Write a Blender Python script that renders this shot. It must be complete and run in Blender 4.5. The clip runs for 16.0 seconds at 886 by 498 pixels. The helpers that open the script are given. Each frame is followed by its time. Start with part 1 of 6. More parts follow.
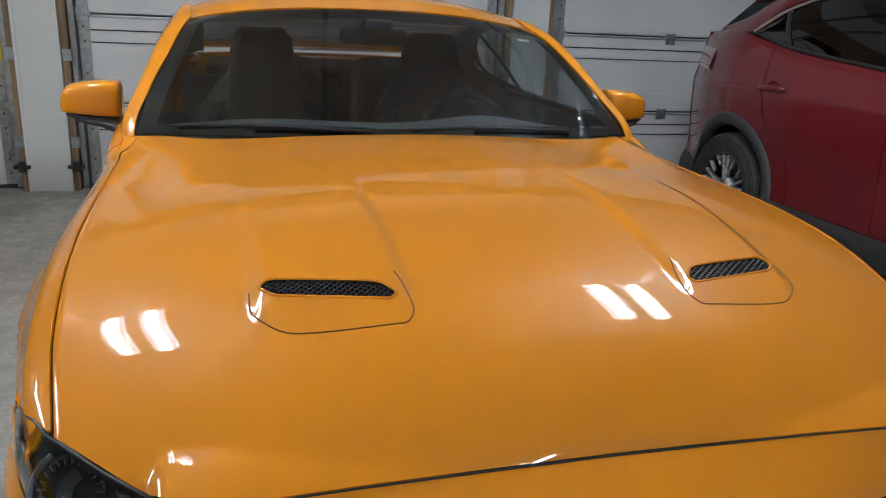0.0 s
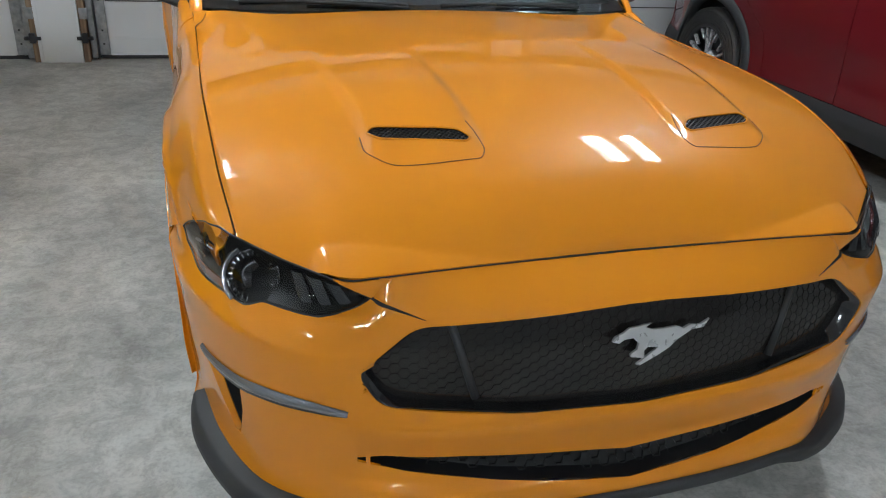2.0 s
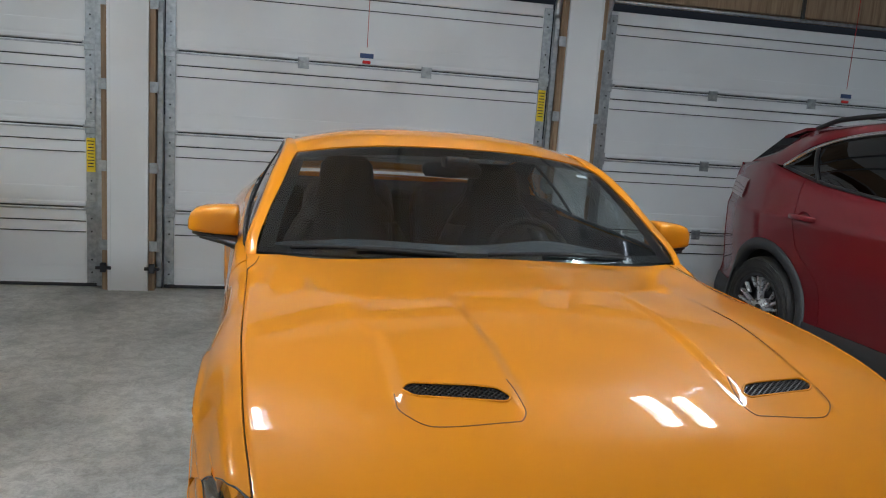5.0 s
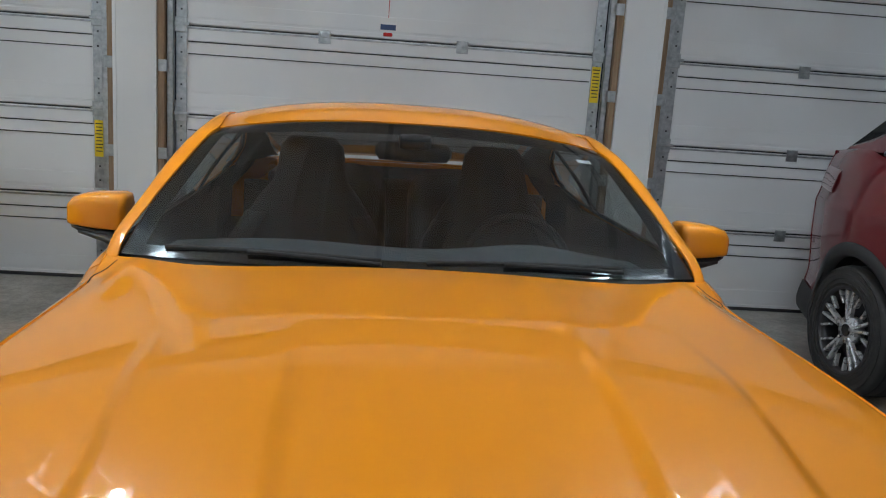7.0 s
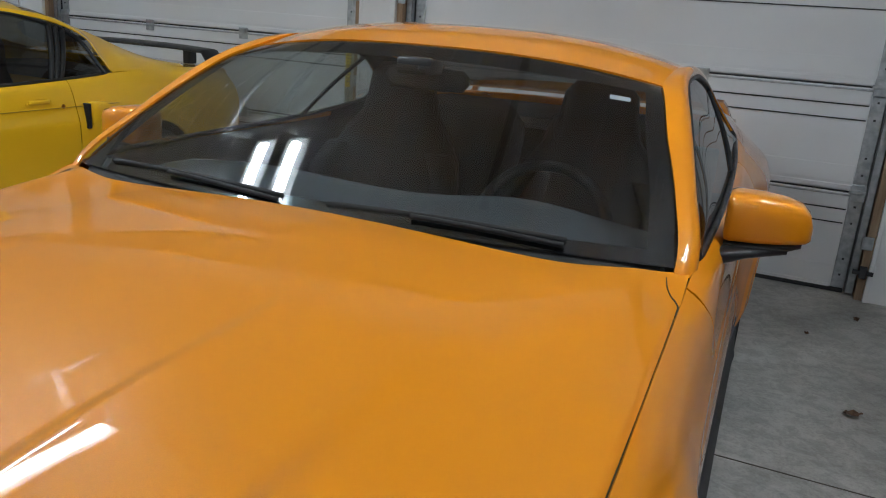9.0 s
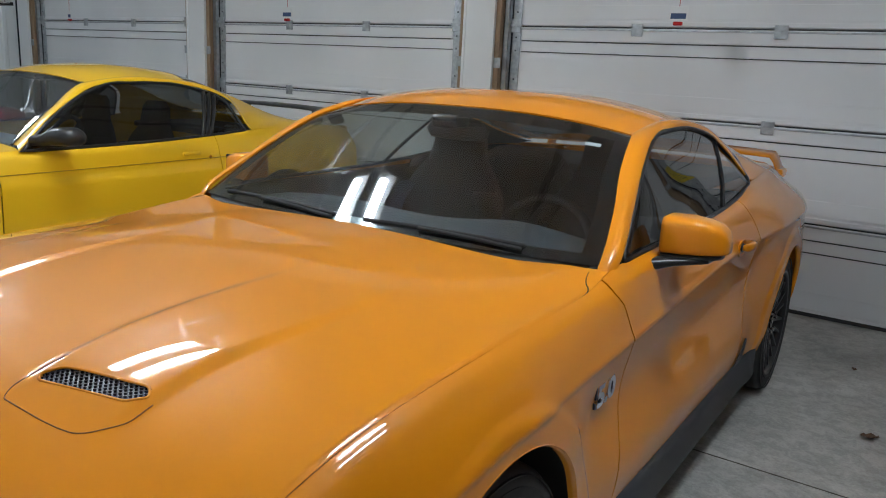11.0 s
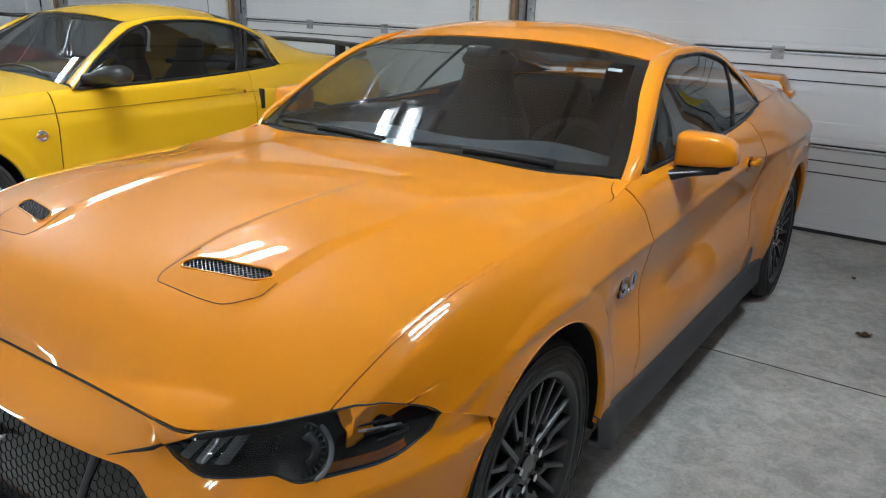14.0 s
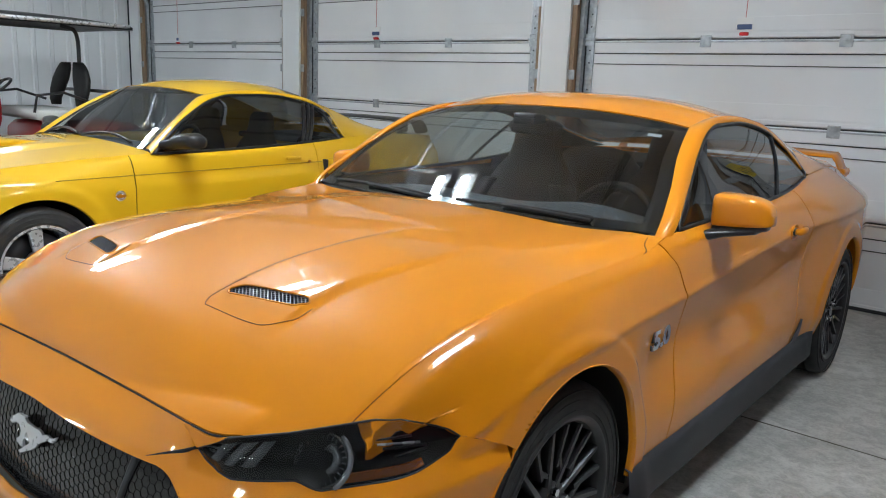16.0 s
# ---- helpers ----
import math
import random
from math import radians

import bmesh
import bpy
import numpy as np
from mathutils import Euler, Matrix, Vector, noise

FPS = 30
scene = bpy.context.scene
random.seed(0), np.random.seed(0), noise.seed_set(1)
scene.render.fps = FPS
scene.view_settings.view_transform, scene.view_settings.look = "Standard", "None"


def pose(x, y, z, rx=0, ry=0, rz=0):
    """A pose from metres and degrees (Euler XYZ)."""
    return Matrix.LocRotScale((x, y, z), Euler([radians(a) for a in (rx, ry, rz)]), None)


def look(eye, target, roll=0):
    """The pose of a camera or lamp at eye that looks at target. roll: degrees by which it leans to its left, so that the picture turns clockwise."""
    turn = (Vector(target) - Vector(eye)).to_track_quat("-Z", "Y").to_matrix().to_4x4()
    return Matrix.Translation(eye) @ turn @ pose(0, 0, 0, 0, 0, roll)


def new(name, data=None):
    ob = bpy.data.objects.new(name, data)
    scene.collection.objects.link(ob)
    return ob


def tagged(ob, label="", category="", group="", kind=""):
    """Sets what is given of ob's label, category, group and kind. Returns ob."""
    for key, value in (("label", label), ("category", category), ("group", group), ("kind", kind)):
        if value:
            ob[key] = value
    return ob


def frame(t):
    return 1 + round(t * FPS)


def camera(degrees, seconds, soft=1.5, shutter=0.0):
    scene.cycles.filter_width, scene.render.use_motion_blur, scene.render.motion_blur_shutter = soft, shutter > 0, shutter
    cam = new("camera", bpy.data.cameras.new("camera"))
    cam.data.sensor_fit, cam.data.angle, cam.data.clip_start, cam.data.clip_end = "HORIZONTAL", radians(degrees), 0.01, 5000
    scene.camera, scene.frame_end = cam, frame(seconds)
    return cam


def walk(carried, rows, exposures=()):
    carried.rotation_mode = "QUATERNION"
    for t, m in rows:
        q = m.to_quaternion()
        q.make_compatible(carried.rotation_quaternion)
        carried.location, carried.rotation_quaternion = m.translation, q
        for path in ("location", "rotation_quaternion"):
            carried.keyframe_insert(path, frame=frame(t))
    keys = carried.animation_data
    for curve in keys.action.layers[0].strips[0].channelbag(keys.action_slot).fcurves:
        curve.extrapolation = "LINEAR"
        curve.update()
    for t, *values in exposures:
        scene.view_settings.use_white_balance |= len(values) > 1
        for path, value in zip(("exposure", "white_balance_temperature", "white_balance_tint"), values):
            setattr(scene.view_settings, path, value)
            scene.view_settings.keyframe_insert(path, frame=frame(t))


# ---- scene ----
cam = camera(60.0, 16.0, soft=1.1)
PATH = [
    (0, (1.416, 1.013, 1.367), (1.882, 2.864, 0.77), 2.7),
    (0.5, (1.327, 0.948, 1.369), (1.677, 2.801, 0.704), 2.1),
    (1, (1.191, 0.79, 1.426), (1.574, 2.604, 0.674), 2.6),
    (1.5, (1.133, 0.673, 1.463), (1.584, 2.431, 0.624), 3.1),
    (2, (1.133, 0.651, 1.442), (1.65, 2.366, 0.552), 3.5),
    (2.5, (1.116, 0.614, 1.456), (1.674, 2.332, 0.597), 3.9),
    (3, (1.113, 0.605, 1.464), (1.655, 2.39, 0.741), 3.8),
    (3.5, (1.115, 0.628, 1.469), (1.614, 2.487, 0.926), 3.8),
    (4, (1.109, 0.664, 1.49), (1.562, 2.574, 1.107), 3.7),
    (4.2, (1.104, 0.666, 1.503), (1.539, 2.591, 1.174), 3.7),
    (6.5, (1.57, 1.161, 1.397), (1.859, 3.106, 1.03), 3.6),
    (7, (1.768, 1.35, 1.425), (1.916, 3.31, 1.052), 3.9),
    (7.5, (2.082, 1.463, 1.439), (2.016, 3.425, 1.059), 4.4),
    (8, (2.351, 1.621, 1.425), (2.096, 3.557, 0.993), 5.3),
    (8.5, (2.598, 1.843, 1.43), (2.1, 3.707, 0.905), 5.4),
    (9, (2.79, 1.893, 1.422), (2.024, 3.65, 0.851), 4.2),
    (11.3, (3.456, 1.472, 1.477), (2.337, 3.073, 1.045), 2.7),
    (11.5, (3.479, 1.44, 1.477), (2.354, 3.041, 1.062), 2.3),
    (12, (3.538, 1.36, 1.485), (2.427, 2.981, 1.114), 1.8),
    (12.5, (3.559, 1.284, 1.499), (2.486, 2.931, 1.133), 2.0),
    (13, (3.536, 1.228, 1.515), (2.495, 2.873, 1.059), 2.1),
    (13.5, (3.525, 1.209, 1.5), (2.465, 2.811, 0.945), 1.9),
    (14, (3.51, 1.202, 1.489), (2.419, 2.759, 0.87), 1.8),
    (14.5, (3.5, 1.186, 1.481), (2.386, 2.732, 0.872), 1.8),
    (15, (3.492, 1.174, 1.469), (2.352, 2.727, 0.934), 2.0),
    (15.5, (3.548, 1.164, 1.456), (2.352, 2.7, 0.996), 2.1),
    (16, (3.648, 1.154, 1.414), (2.388, 2.651, 0.999), 2.3),
]
walk(cam, [(t, look(eye, target, roll)) for t, eye, target, roll in PATH], exposures=[(0, -.10), (2.0, .06), (4.0, -0.04), (6.5, -0.10), (7.0, -0.15), (8.5, -0.13), (9.0, -0.27), (11.5, .02), (13, .26), (16, .36)])

LIGHTS = [(-3.47, 3.44, 0), (0.10, 3.44, 0), (3.47, 3.44, 0), (-3.47, -2.0, 0), (0.05, -2.0, 0), (3.5, -2.0, 0)]


# ---- light ----
world = bpy.data.worlds.new("world")
scene.world = world
world.use_nodes = True
world.node_tree.nodes["Background"].inputs[0].default_value = (0.5, 0.6, 0.8, 1)
world.node_tree.nodes["Background"].inputs[1].default_value = 0.02


# ---- materials ----
def node_mat(name, base, rough=0.5, metal=0.0, coat=0.0, coat_rough=0.03, spec=0.5):
    m = bpy.data.materials.new(name)
    m.use_nodes = True
    p = m.node_tree.nodes["Principled BSDF"]
    p.inputs["Base Color"].default_value = (*base, 1)
    p.inputs["Roughness"].default_value = rough
    p.inputs["Metallic"].default_value = metal
    p.inputs["Coat Weight"].default_value = coat
    p.inputs["Coat Roughness"].default_value = coat_rough
    p.inputs["Specular IOR Level"].default_value = spec
    return m


def tex(m, scale, detail=4.0, kind="ShaderNodeTexNoise"):
    n = m.node_tree.nodes
    co = n.new("ShaderNodeTexCoord")
    t = n.new(kind)
    t.inputs["Scale"].default_value = scale
    if kind == "ShaderNodeTexNoise":
        t.inputs["Detail"].default_value = detail
    m.node_tree.links.new(co.outputs["Object"], t.inputs["Vector"])
    return t


def vary(m, lo, hi, scale, detail=4.0, p0=0.3, p1=0.7):
    """Base colour between lo and hi by noise."""
    t = tex(m, scale, detail)
    r = m.node_tree.nodes.new("ShaderNodeValToRGB")
    r.color_ramp.elements[0].position, r.color_ramp.elements[1].position = p0, p1
    r.color_ramp.elements[0].color, r.color_ramp.elements[1].color = (*lo, 1), (*hi, 1)
    m.node_tree.links.new(t.outputs["Fac"], r.inputs["Fac"])
    m.node_tree.links.new(r.outputs["Color"], m.node_tree.nodes["Principled BSDF"].inputs["Base Color"])
    return r


def rough_vary(m, lo, hi, scale):
    t = tex(m, scale, 5.0)
    r = m.node_tree.nodes.new("ShaderNodeMapRange")
    r.inputs["From Min"].default_value, r.inputs["From Max"].default_value = 0.3, 0.7
    r.inputs["To Min"].default_value, r.inputs["To Max"].default_value = lo, hi
    m.node_tree.links.new(t.outputs["Fac"], r.inputs["Value"])
    m.node_tree.links.new(r.outputs["Result"], m.node_tree.nodes["Principled BSDF"].inputs["Roughness"])


def bump(m, scale, strength=0.1, dist=0.002, detail=4.0):
    t = tex(m, scale, detail)
    b = m.node_tree.nodes.new("ShaderNodeBump")
    b.inputs["Strength"].default_value, b.inputs["Distance"].default_value = strength, dist
    m.node_tree.links.new(t.outputs["Fac"], b.inputs["Height"])
    m.node_tree.links.new(b.outputs["Normal"], m.node_tree.nodes["Principled BSDF"].inputs["Normal"])


def paint(name, lo, hi, coat=1.0):
    m = node_mat(name, lo, 0.42, 0.0, coat, 0.02, 0.12)
    m.node_tree.nodes["Principled BSDF"].inputs["Coat IOR"].default_value = 1.46
    vary(m, lo, hi, 900.0, 2.0, 0.35, 0.65)
    return m


def glass_mat(name, tint, ior=1.5):
    m = bpy.data.materials.new(name)
    m.use_nodes = True
    nt = m.node_tree
    nt.nodes.clear()
    out = nt.nodes.new("ShaderNodeOutputMaterial")
    mix = nt.nodes.new("ShaderNodeMixShader")
    tr = nt.nodes.new("ShaderNodeBsdfTransparent")
    gl = nt.nodes.new("ShaderNodeBsdfGlossy")
    lw = nt.nodes.new("ShaderNodeLayerWeight")
    lw.inputs["Blend"].default_value = 0.5
    pw, fr = nt.nodes.new("ShaderNodeMath"), nt.nodes.new("ShaderNodeMath")
    pw.operation, fr.operation = "POWER", "MULTIPLY_ADD"
    pw.inputs[1].default_value = 4.0
    f0 = 2.0 * ((ior - 1) / (ior + 1)) ** 2
    fr.inputs[1].default_value, fr.inputs[2].default_value = 1 - f0, f0
    nt.links.new(lw.outputs["Facing"], pw.inputs[0])
    nt.links.new(pw.outputs[0], fr.inputs[0])
    tr.inputs["Color"].default_value = (*tint, 1)
    gl.inputs["Roughness"].default_value = 0.004
    nt.links.new(fr.outputs[0], mix.inputs[0])
    nt.links.new(tr.outputs[0], mix.inputs[1])
    nt.links.new(gl.outputs[0], mix.inputs[2])
    nt.links.new(mix.outputs[0], out.inputs[0])
    return m


def glow(name, col, strength):
    m = node_mat(name, (0.9, 0.9, 0.9), 0.5)
    p = m.node_tree.nodes["Principled BSDF"]
    p.inputs["Emission Color"].default_value = (*col, 1)
    p.inputs["Emission Strength"].default_value = strength
    return m


ORANGE = paint("orange_pearl_paint", (0.72, 0.232, 0.004), (0.78, 0.268, 0.008))
YELLOW = paint("yellow_paint", (0.80, 0.448, 0.011), (0.84, 0.49, 0.018))
RED = paint("red_metallic_paint", (0.105, 0.005, 0.008), (0.155, 0.008, 0.013))
CART_RED = paint("red_plastic_paint", (0.5, 0.015, 0.015), (0.55, 0.02, 0.02), 0.6)
GLASS = glass_mat("windscreen_glass", (0.70, 0.765, 0.785))
DARK_GLASS = glass_mat("tinted_glass", (0.62, 0.66, 0.65))
SMOKED = glass_mat("smoked_glass", (0.26, 0.27, 0.27))
PRIVACY = glass_mat("privacy_glass", (0.06, 0.065, 0.07))
LENS = glass_mat("lamp_lens", (0.60, 0.60, 0.61), 1.3)
BLACK = node_mat("satin_black_plastic", (0.012, 0.012, 0.013), 0.38)
rough_vary(BLACK, 0.3, 0.48, 30)
GLOSS_BLACK = node_mat("gloss_black", (0.008, 0.008, 0.009), 0.12, 0, 0.6)
MATTE = node_mat("matte_black", (0.011, 0.011, 0.011), 0.8)
GRAIN = node_mat("grained_black_plastic", (0.028, 0.028, 0.030), 0.62)
bump(GRAIN, 900, 0.25, 0.001)
FRIT = node_mat("black_frit", (0.006, 0.006, 0.007), 0.1, 0, 0.3)
RUBBER = node_mat("tyre_rubber", (0.016, 0.016, 0.017), 0.75)
vary(RUBBER, (0.020, 0.020, 0.021), (0.038, 0.036, 0.034), 14, 5)
bump(RUBBER, 260, 0.3, 0.002)
RIM_BLACK = node_mat("satin_black_alloy", (0.024, 0.024, 0.026), 0.38, 0.3, 0.2, 0.25)
ALLOY = node_mat("machined_alloy", (0.62, 0.62, 0.63), 0.32, 0.55)
rough_vary(ALLOY, 0.2, 0.4, 40)
GREY_ALLOY = node_mat("dark_grey_alloy", (0.06, 0.06, 0.065), 0.35, 0.7)
CHROME = node_mat("chrome", (0.75, 0.75, 0.77), 0.08, 1.0)
SEAT = node_mat("black_leather", (0.010, 0.009, 0.0088), 0.6, 0, 0, 0.1, 0.25)
bump(SEAT, 220, 0.3, 0.002)
DASH = node_mat("dark_grey_dash", (0.060, 0.064, 0.069), 0.68)
bump(DASH, 500, 0.2, 0.001)
HEADLINER = node_mat("charcoal_headliner", (0.055, 0.054, 0.052), 0.9)
STEEL = node_mat("galvanised_steel", (0.42, 0.44, 0.46), 0.42, 0.85)
vary(STEEL, (0.33, 0.35, 0.37), (0.52, 0.54, 0.56), 26, 3)
rough_vary(STEEL, 0.32, 0.55, 20)
GALV = node_mat("bright_galvanised_strip", (0.80, 0.81, 0.82), 0.55, 0.0)
# dark steel parts, and the strips of shade on the white doors
DARK_STEEL_AND_SHADE = node_mat("dark_steel_and_shade", (0.05, 0.05, 0.055), 0.5, 0.6)
DOOR_WHITE = node_mat("white_door_steel", (0.70, 0.70, 0.70), 0.5)
vary(DOOR_WHITE, (0.74, 0.75, 0.77), (0.82, 0.83, 0.845), 1.4, 6, 0.25, 0.75)
rough_vary(DOOR_WHITE, 0.38, 0.6, 3)
WALL_WHITE = node_mat("white_ribbed_steel", (0.70, 0.72, 0.74), 0.45)
vary(WALL_WHITE, (0.74, 0.755, 0.77), (0.82, 0.83, 0.84), 1.1, 5)
# grey of the unseen rear wall, lightened so that its bounce lifts the shadows
BOARD = node_mat("grey_board", (0.22, 0.21, 0.20), 0.8)
vary(BOARD, (0.40, 0.40, 0.40), (0.50, 0.50, 0.50), 1.5, 5)
WOOD = node_mat("raw_pine", (0.42, 0.27, 0.15), 0.75)


def wood_grain(m, lo, hi):
    n, links = m.node_tree.nodes, m.node_tree.links
    co, mp = n.new("ShaderNodeTexCoord"), n.new("ShaderNodeMapping")
    mp.inputs["Scale"].default_value = (40, 40, 2.5)
    t, r = n.new("ShaderNodeTexNoise"), n.new("ShaderNodeValToRGB")
    t.inputs["Scale"].default_value, t.inputs["Detail"].default_value = 1.0, 5
    r.color_ramp.elements[0].position, r.color_ramp.elements[1].position = 0.3, 0.7
    r.color_ramp.elements[0].color, r.color_ramp.elements[1].color = (*lo, 1), (*hi, 1)
    links.new(co.outputs["Object"], mp.inputs["Vector"])
    links.new(mp.outputs["Vector"], t.inputs["Vector"])
    links.new(t.outputs["Fac"], r.inputs["Fac"])
    links.new(r.outputs["Color"], n["Principled BSDF"].inputs["Base Color"])


wood_grain(WOOD, (0.20, 0.125, 0.075), (0.38, 0.265, 0.17))
LABEL = node_mat("yellow_label", (0.85, 0.62, 0.02), 0.45)
CONCRETE = node_mat("concrete", (0.36, 0.35, 0.33), 0.55)


def concrete_nodes(m):
    n, links = m.node_tree.nodes, m.node_tree.links
    p = n["Principled BSDF"]

    def noise_tex(scale, detail, rough=0.55, dist=0.0):
        t = tex(m, scale, detail)
        t.inputs["Roughness"].default_value, t.inputs["Distortion"].default_value = rough, dist
        return t

    def ramp(src, p0, c0, p1, c1):
        r = n.new("ShaderNodeValToRGB")
        r.color_ramp.elements[0].position, r.color_ramp.elements[1].position = p0, p1
        r.color_ramp.elements[0].color, r.color_ramp.elements[1].color = (*c0, 1), (*c1, 1)
        links.new(src, r.inputs["Fac"])
        return r.outputs["Color"]

    def mixed(a, b, mode, fac):
        x = n.new("ShaderNodeMix")
        x.data_type, x.blend_type = "RGBA", mode
        x.inputs[0].default_value = fac
        links.new(a, x.inputs[6])
        links.new(b, x.inputs[7])
        return x.outputs[2]

    cloud = ramp(noise_tex(1.3, 6, 0.6, 0.6).outputs["Fac"], 0.32, (0.34, 0.329, 0.306), 0.66, (0.64, 0.622, 0.582))
    blotch = ramp(noise_tex(12.0, 12, 0.76, 0.45).outputs["Fac"], 0.42, (0.42, 0.41, 0.395), 0.57, (1, 1, 1))
    speck = ramp(noise_tex(70, 3).outputs["Fac"], 0.36, (0.72, 0.72, 0.72), 0.52, (1, 1, 1))
    col = mixed(mixed(cloud, blotch, "MULTIPLY", 0.50), speck, "MULTIPLY", 0.5)
    links.new(col, p.inputs["Base Color"])
    rr = n.new("ShaderNodeMapRange")
    rr.inputs["From Min"].default_value, rr.inputs["From Max"].default_value = 0.3, 0.7
    rr.inputs["To Min"].default_value, rr.inputs["To Max"].default_value = 0.30, 0.62
    links.new(noise_tex(3.0, 5).outputs["Fac"], rr.inputs["Value"])
    links.new(rr.outputs["Result"], p.inputs["Roughness"])
    b = n.new("ShaderNodeBump")
    b.inputs["Strength"].default_value, b.inputs["Distance"].default_value = 0.25, 0.003
    links.new(noise_tex(45, 6).outputs["Fac"], b.inputs["Height"])
    links.new(b.outputs["Normal"], p.inputs["Normal"])


concrete_nodes(CONCRETE)
JOINT = node_mat("joint_shadow", (0.10, 0.085, 0.07), 0.9)
LED = glow("led_diffuser", (0.80, 0.915, 1.0), 93.0)
WHITE_PAINT = node_mat("white_enamel", (0.78, 0.78, 0.78), 0.4)
LAMP_BLACK = node_mat("lamp_black", (0.011, 0.011, 0.012), 0.35, 0, 0, 0.1, 0.2)
AMBER = node_mat("amber_reflector", (0.45, 0.10, 0.005), 0.2, 0, 0.8)
CLEAR_GREY = node_mat("clear_grey_lens", (0.20, 0.205, 0.22), 0.12, 0.5, 1.0)
LEAF = node_mat("dry_leaf", (0.10, 0.05, 0.025), 0.85)
vary(LEAF, (0.06, 0.03, 0.015), (0.16, 0.08, 0.04), 60)
TAIL_RED = node_mat("red_tail_lens", (0.16, 0.020, 0.024), 0.12, 0, 1.0)


PANES = (GLASS, DARK_GLASS, SMOKED, PRIVACY, LENS)
GRILLE_BLACK = node_mat("grille_black", (0.009, 0.009, 0.009), 0.42, 0, 0, 0.1, 0.25)
GRILLE_GLOSS = node_mat("glossy_grille_black", (0.010, 0.0080, 0.007), 0.20, 0, 0.25, 0.06, 0.35)
GILL = node_mat("grey_light_bar", (0.10, 0.105, 0.11), 0.25, 0.3, 0.8)


# ---- mesh helpers ----
def keyed(*keys):
    """Smooth monotone curve through (t, value) keys; works on arrays."""
    t, v = np.array([k[0] for k in keys], float), np.array([k[1] for k in keys], float)
    h, d = np.diff(t), np.diff(v) / np.diff(t)
    m = np.zeros(len(t))
    if len(t) > 2:
        same = d[:-1] * d[1:] > 0
        w1, w2 = 2 * h[1:] + h[:-1], h[1:] + 2 * h[:-1]
        with np.errstate(divide="ignore", invalid="ignore"):
            m[1:-1] = np.where(same, (w1 + w2) / (w1 / d[:-1] + w2 / d[1:]), 0)
    m[0], m[-1] = d[0], d[-1]

    def f(x):
        x = np.clip(np.asarray(x, float), t[0], t[-1])
        i = np.clip(np.searchsorted(t, x) - 1, 0, len(h) - 1)
        s = (x - t[i]) / h[i]
        return ((1 + 2 * s) * (1 - s) ** 2 * v[i] + s * (1 - s) ** 2 * h[i] * m[i]
                + s * s * (3 - 2 * s) * v[i + 1] + s * s * (s - 1) * h[i] * m[i + 1])
    return f


def smooth(a, b, x):
    s = np.clip((np.asarray(x, float) - a) / (b - a), 0, 1)
    return s * s * (3 - 2 * s)


def link(name, verts, faces, mat, parent=None, label="", shade=True):
    me = bpy.data.meshes.new(name)
    me.from_pydata([tuple(map(float, v)) for v in verts], [], [tuple(int(i) for i in f) for f in faces])
    me.materials.append(mat)
    if shade:
        me.polygons.foreach_set("use_smooth", [True] * len(me.polygons))
    me.update()
    ob = new(name, me)
    if parent is not None:
        ob.parent = parent
    if label:
        tagged(ob, label)
    return ob


def part(name, bm, mat, parent=None, label="", shade=False):
    me = bpy.data.meshes.new(name)
    bmesh.ops.recalc_face_normals(bm, faces=bm.faces)
    bm.to_mesh(me)
    bm.free()
    me.materials.append(mat)
    if shade:
        me.polygons.foreach_set("use_smooth", [True] * len(me.polygons))
    ob = new(name, me)
    if parent is not None:
        ob.parent = parent
    if label:
        tagged(ob, label)
    return ob


def thing(name, m, label, category, group="", kind=""):
    ob = new(name)
    ob.matrix_world = m
    return tagged(ob, label, category, group, kind)


def box_bm(x0, x1, y0, y1, z0, z1, bevel=0.0, bm=None, seg=2):
    own = bmesh.new()
    bmesh.ops.create_cube(own, size=1, matrix=Matrix.Translation(((x0 + x1) / 2, (y0 + y1) / 2, (z0 + z1) / 2)) @ Matrix.Diagonal((abs(x1 - x0), abs(y1 - y0), abs(z1 - z0), 1)))
    if bevel:
        bmesh.ops.bevel(own, geom=own.edges[:], offset=bevel, segments=seg, profile=0.6, affect="EDGES")
    if bm is None:
        return own
    me = bpy.data.meshes.new("join")
    own.to_mesh(me)
    own.free()
    bm.from_mesh(me)
    bpy.data.meshes.remove(me)
    return bm


def box(name, x0, x1, y0, y1, z0, z1, mat, parent=None, bevel=0.0, label=""):
    return part(name, box_bm(x0, x1, y0, y1, z0, z1, bevel), mat, parent, label)


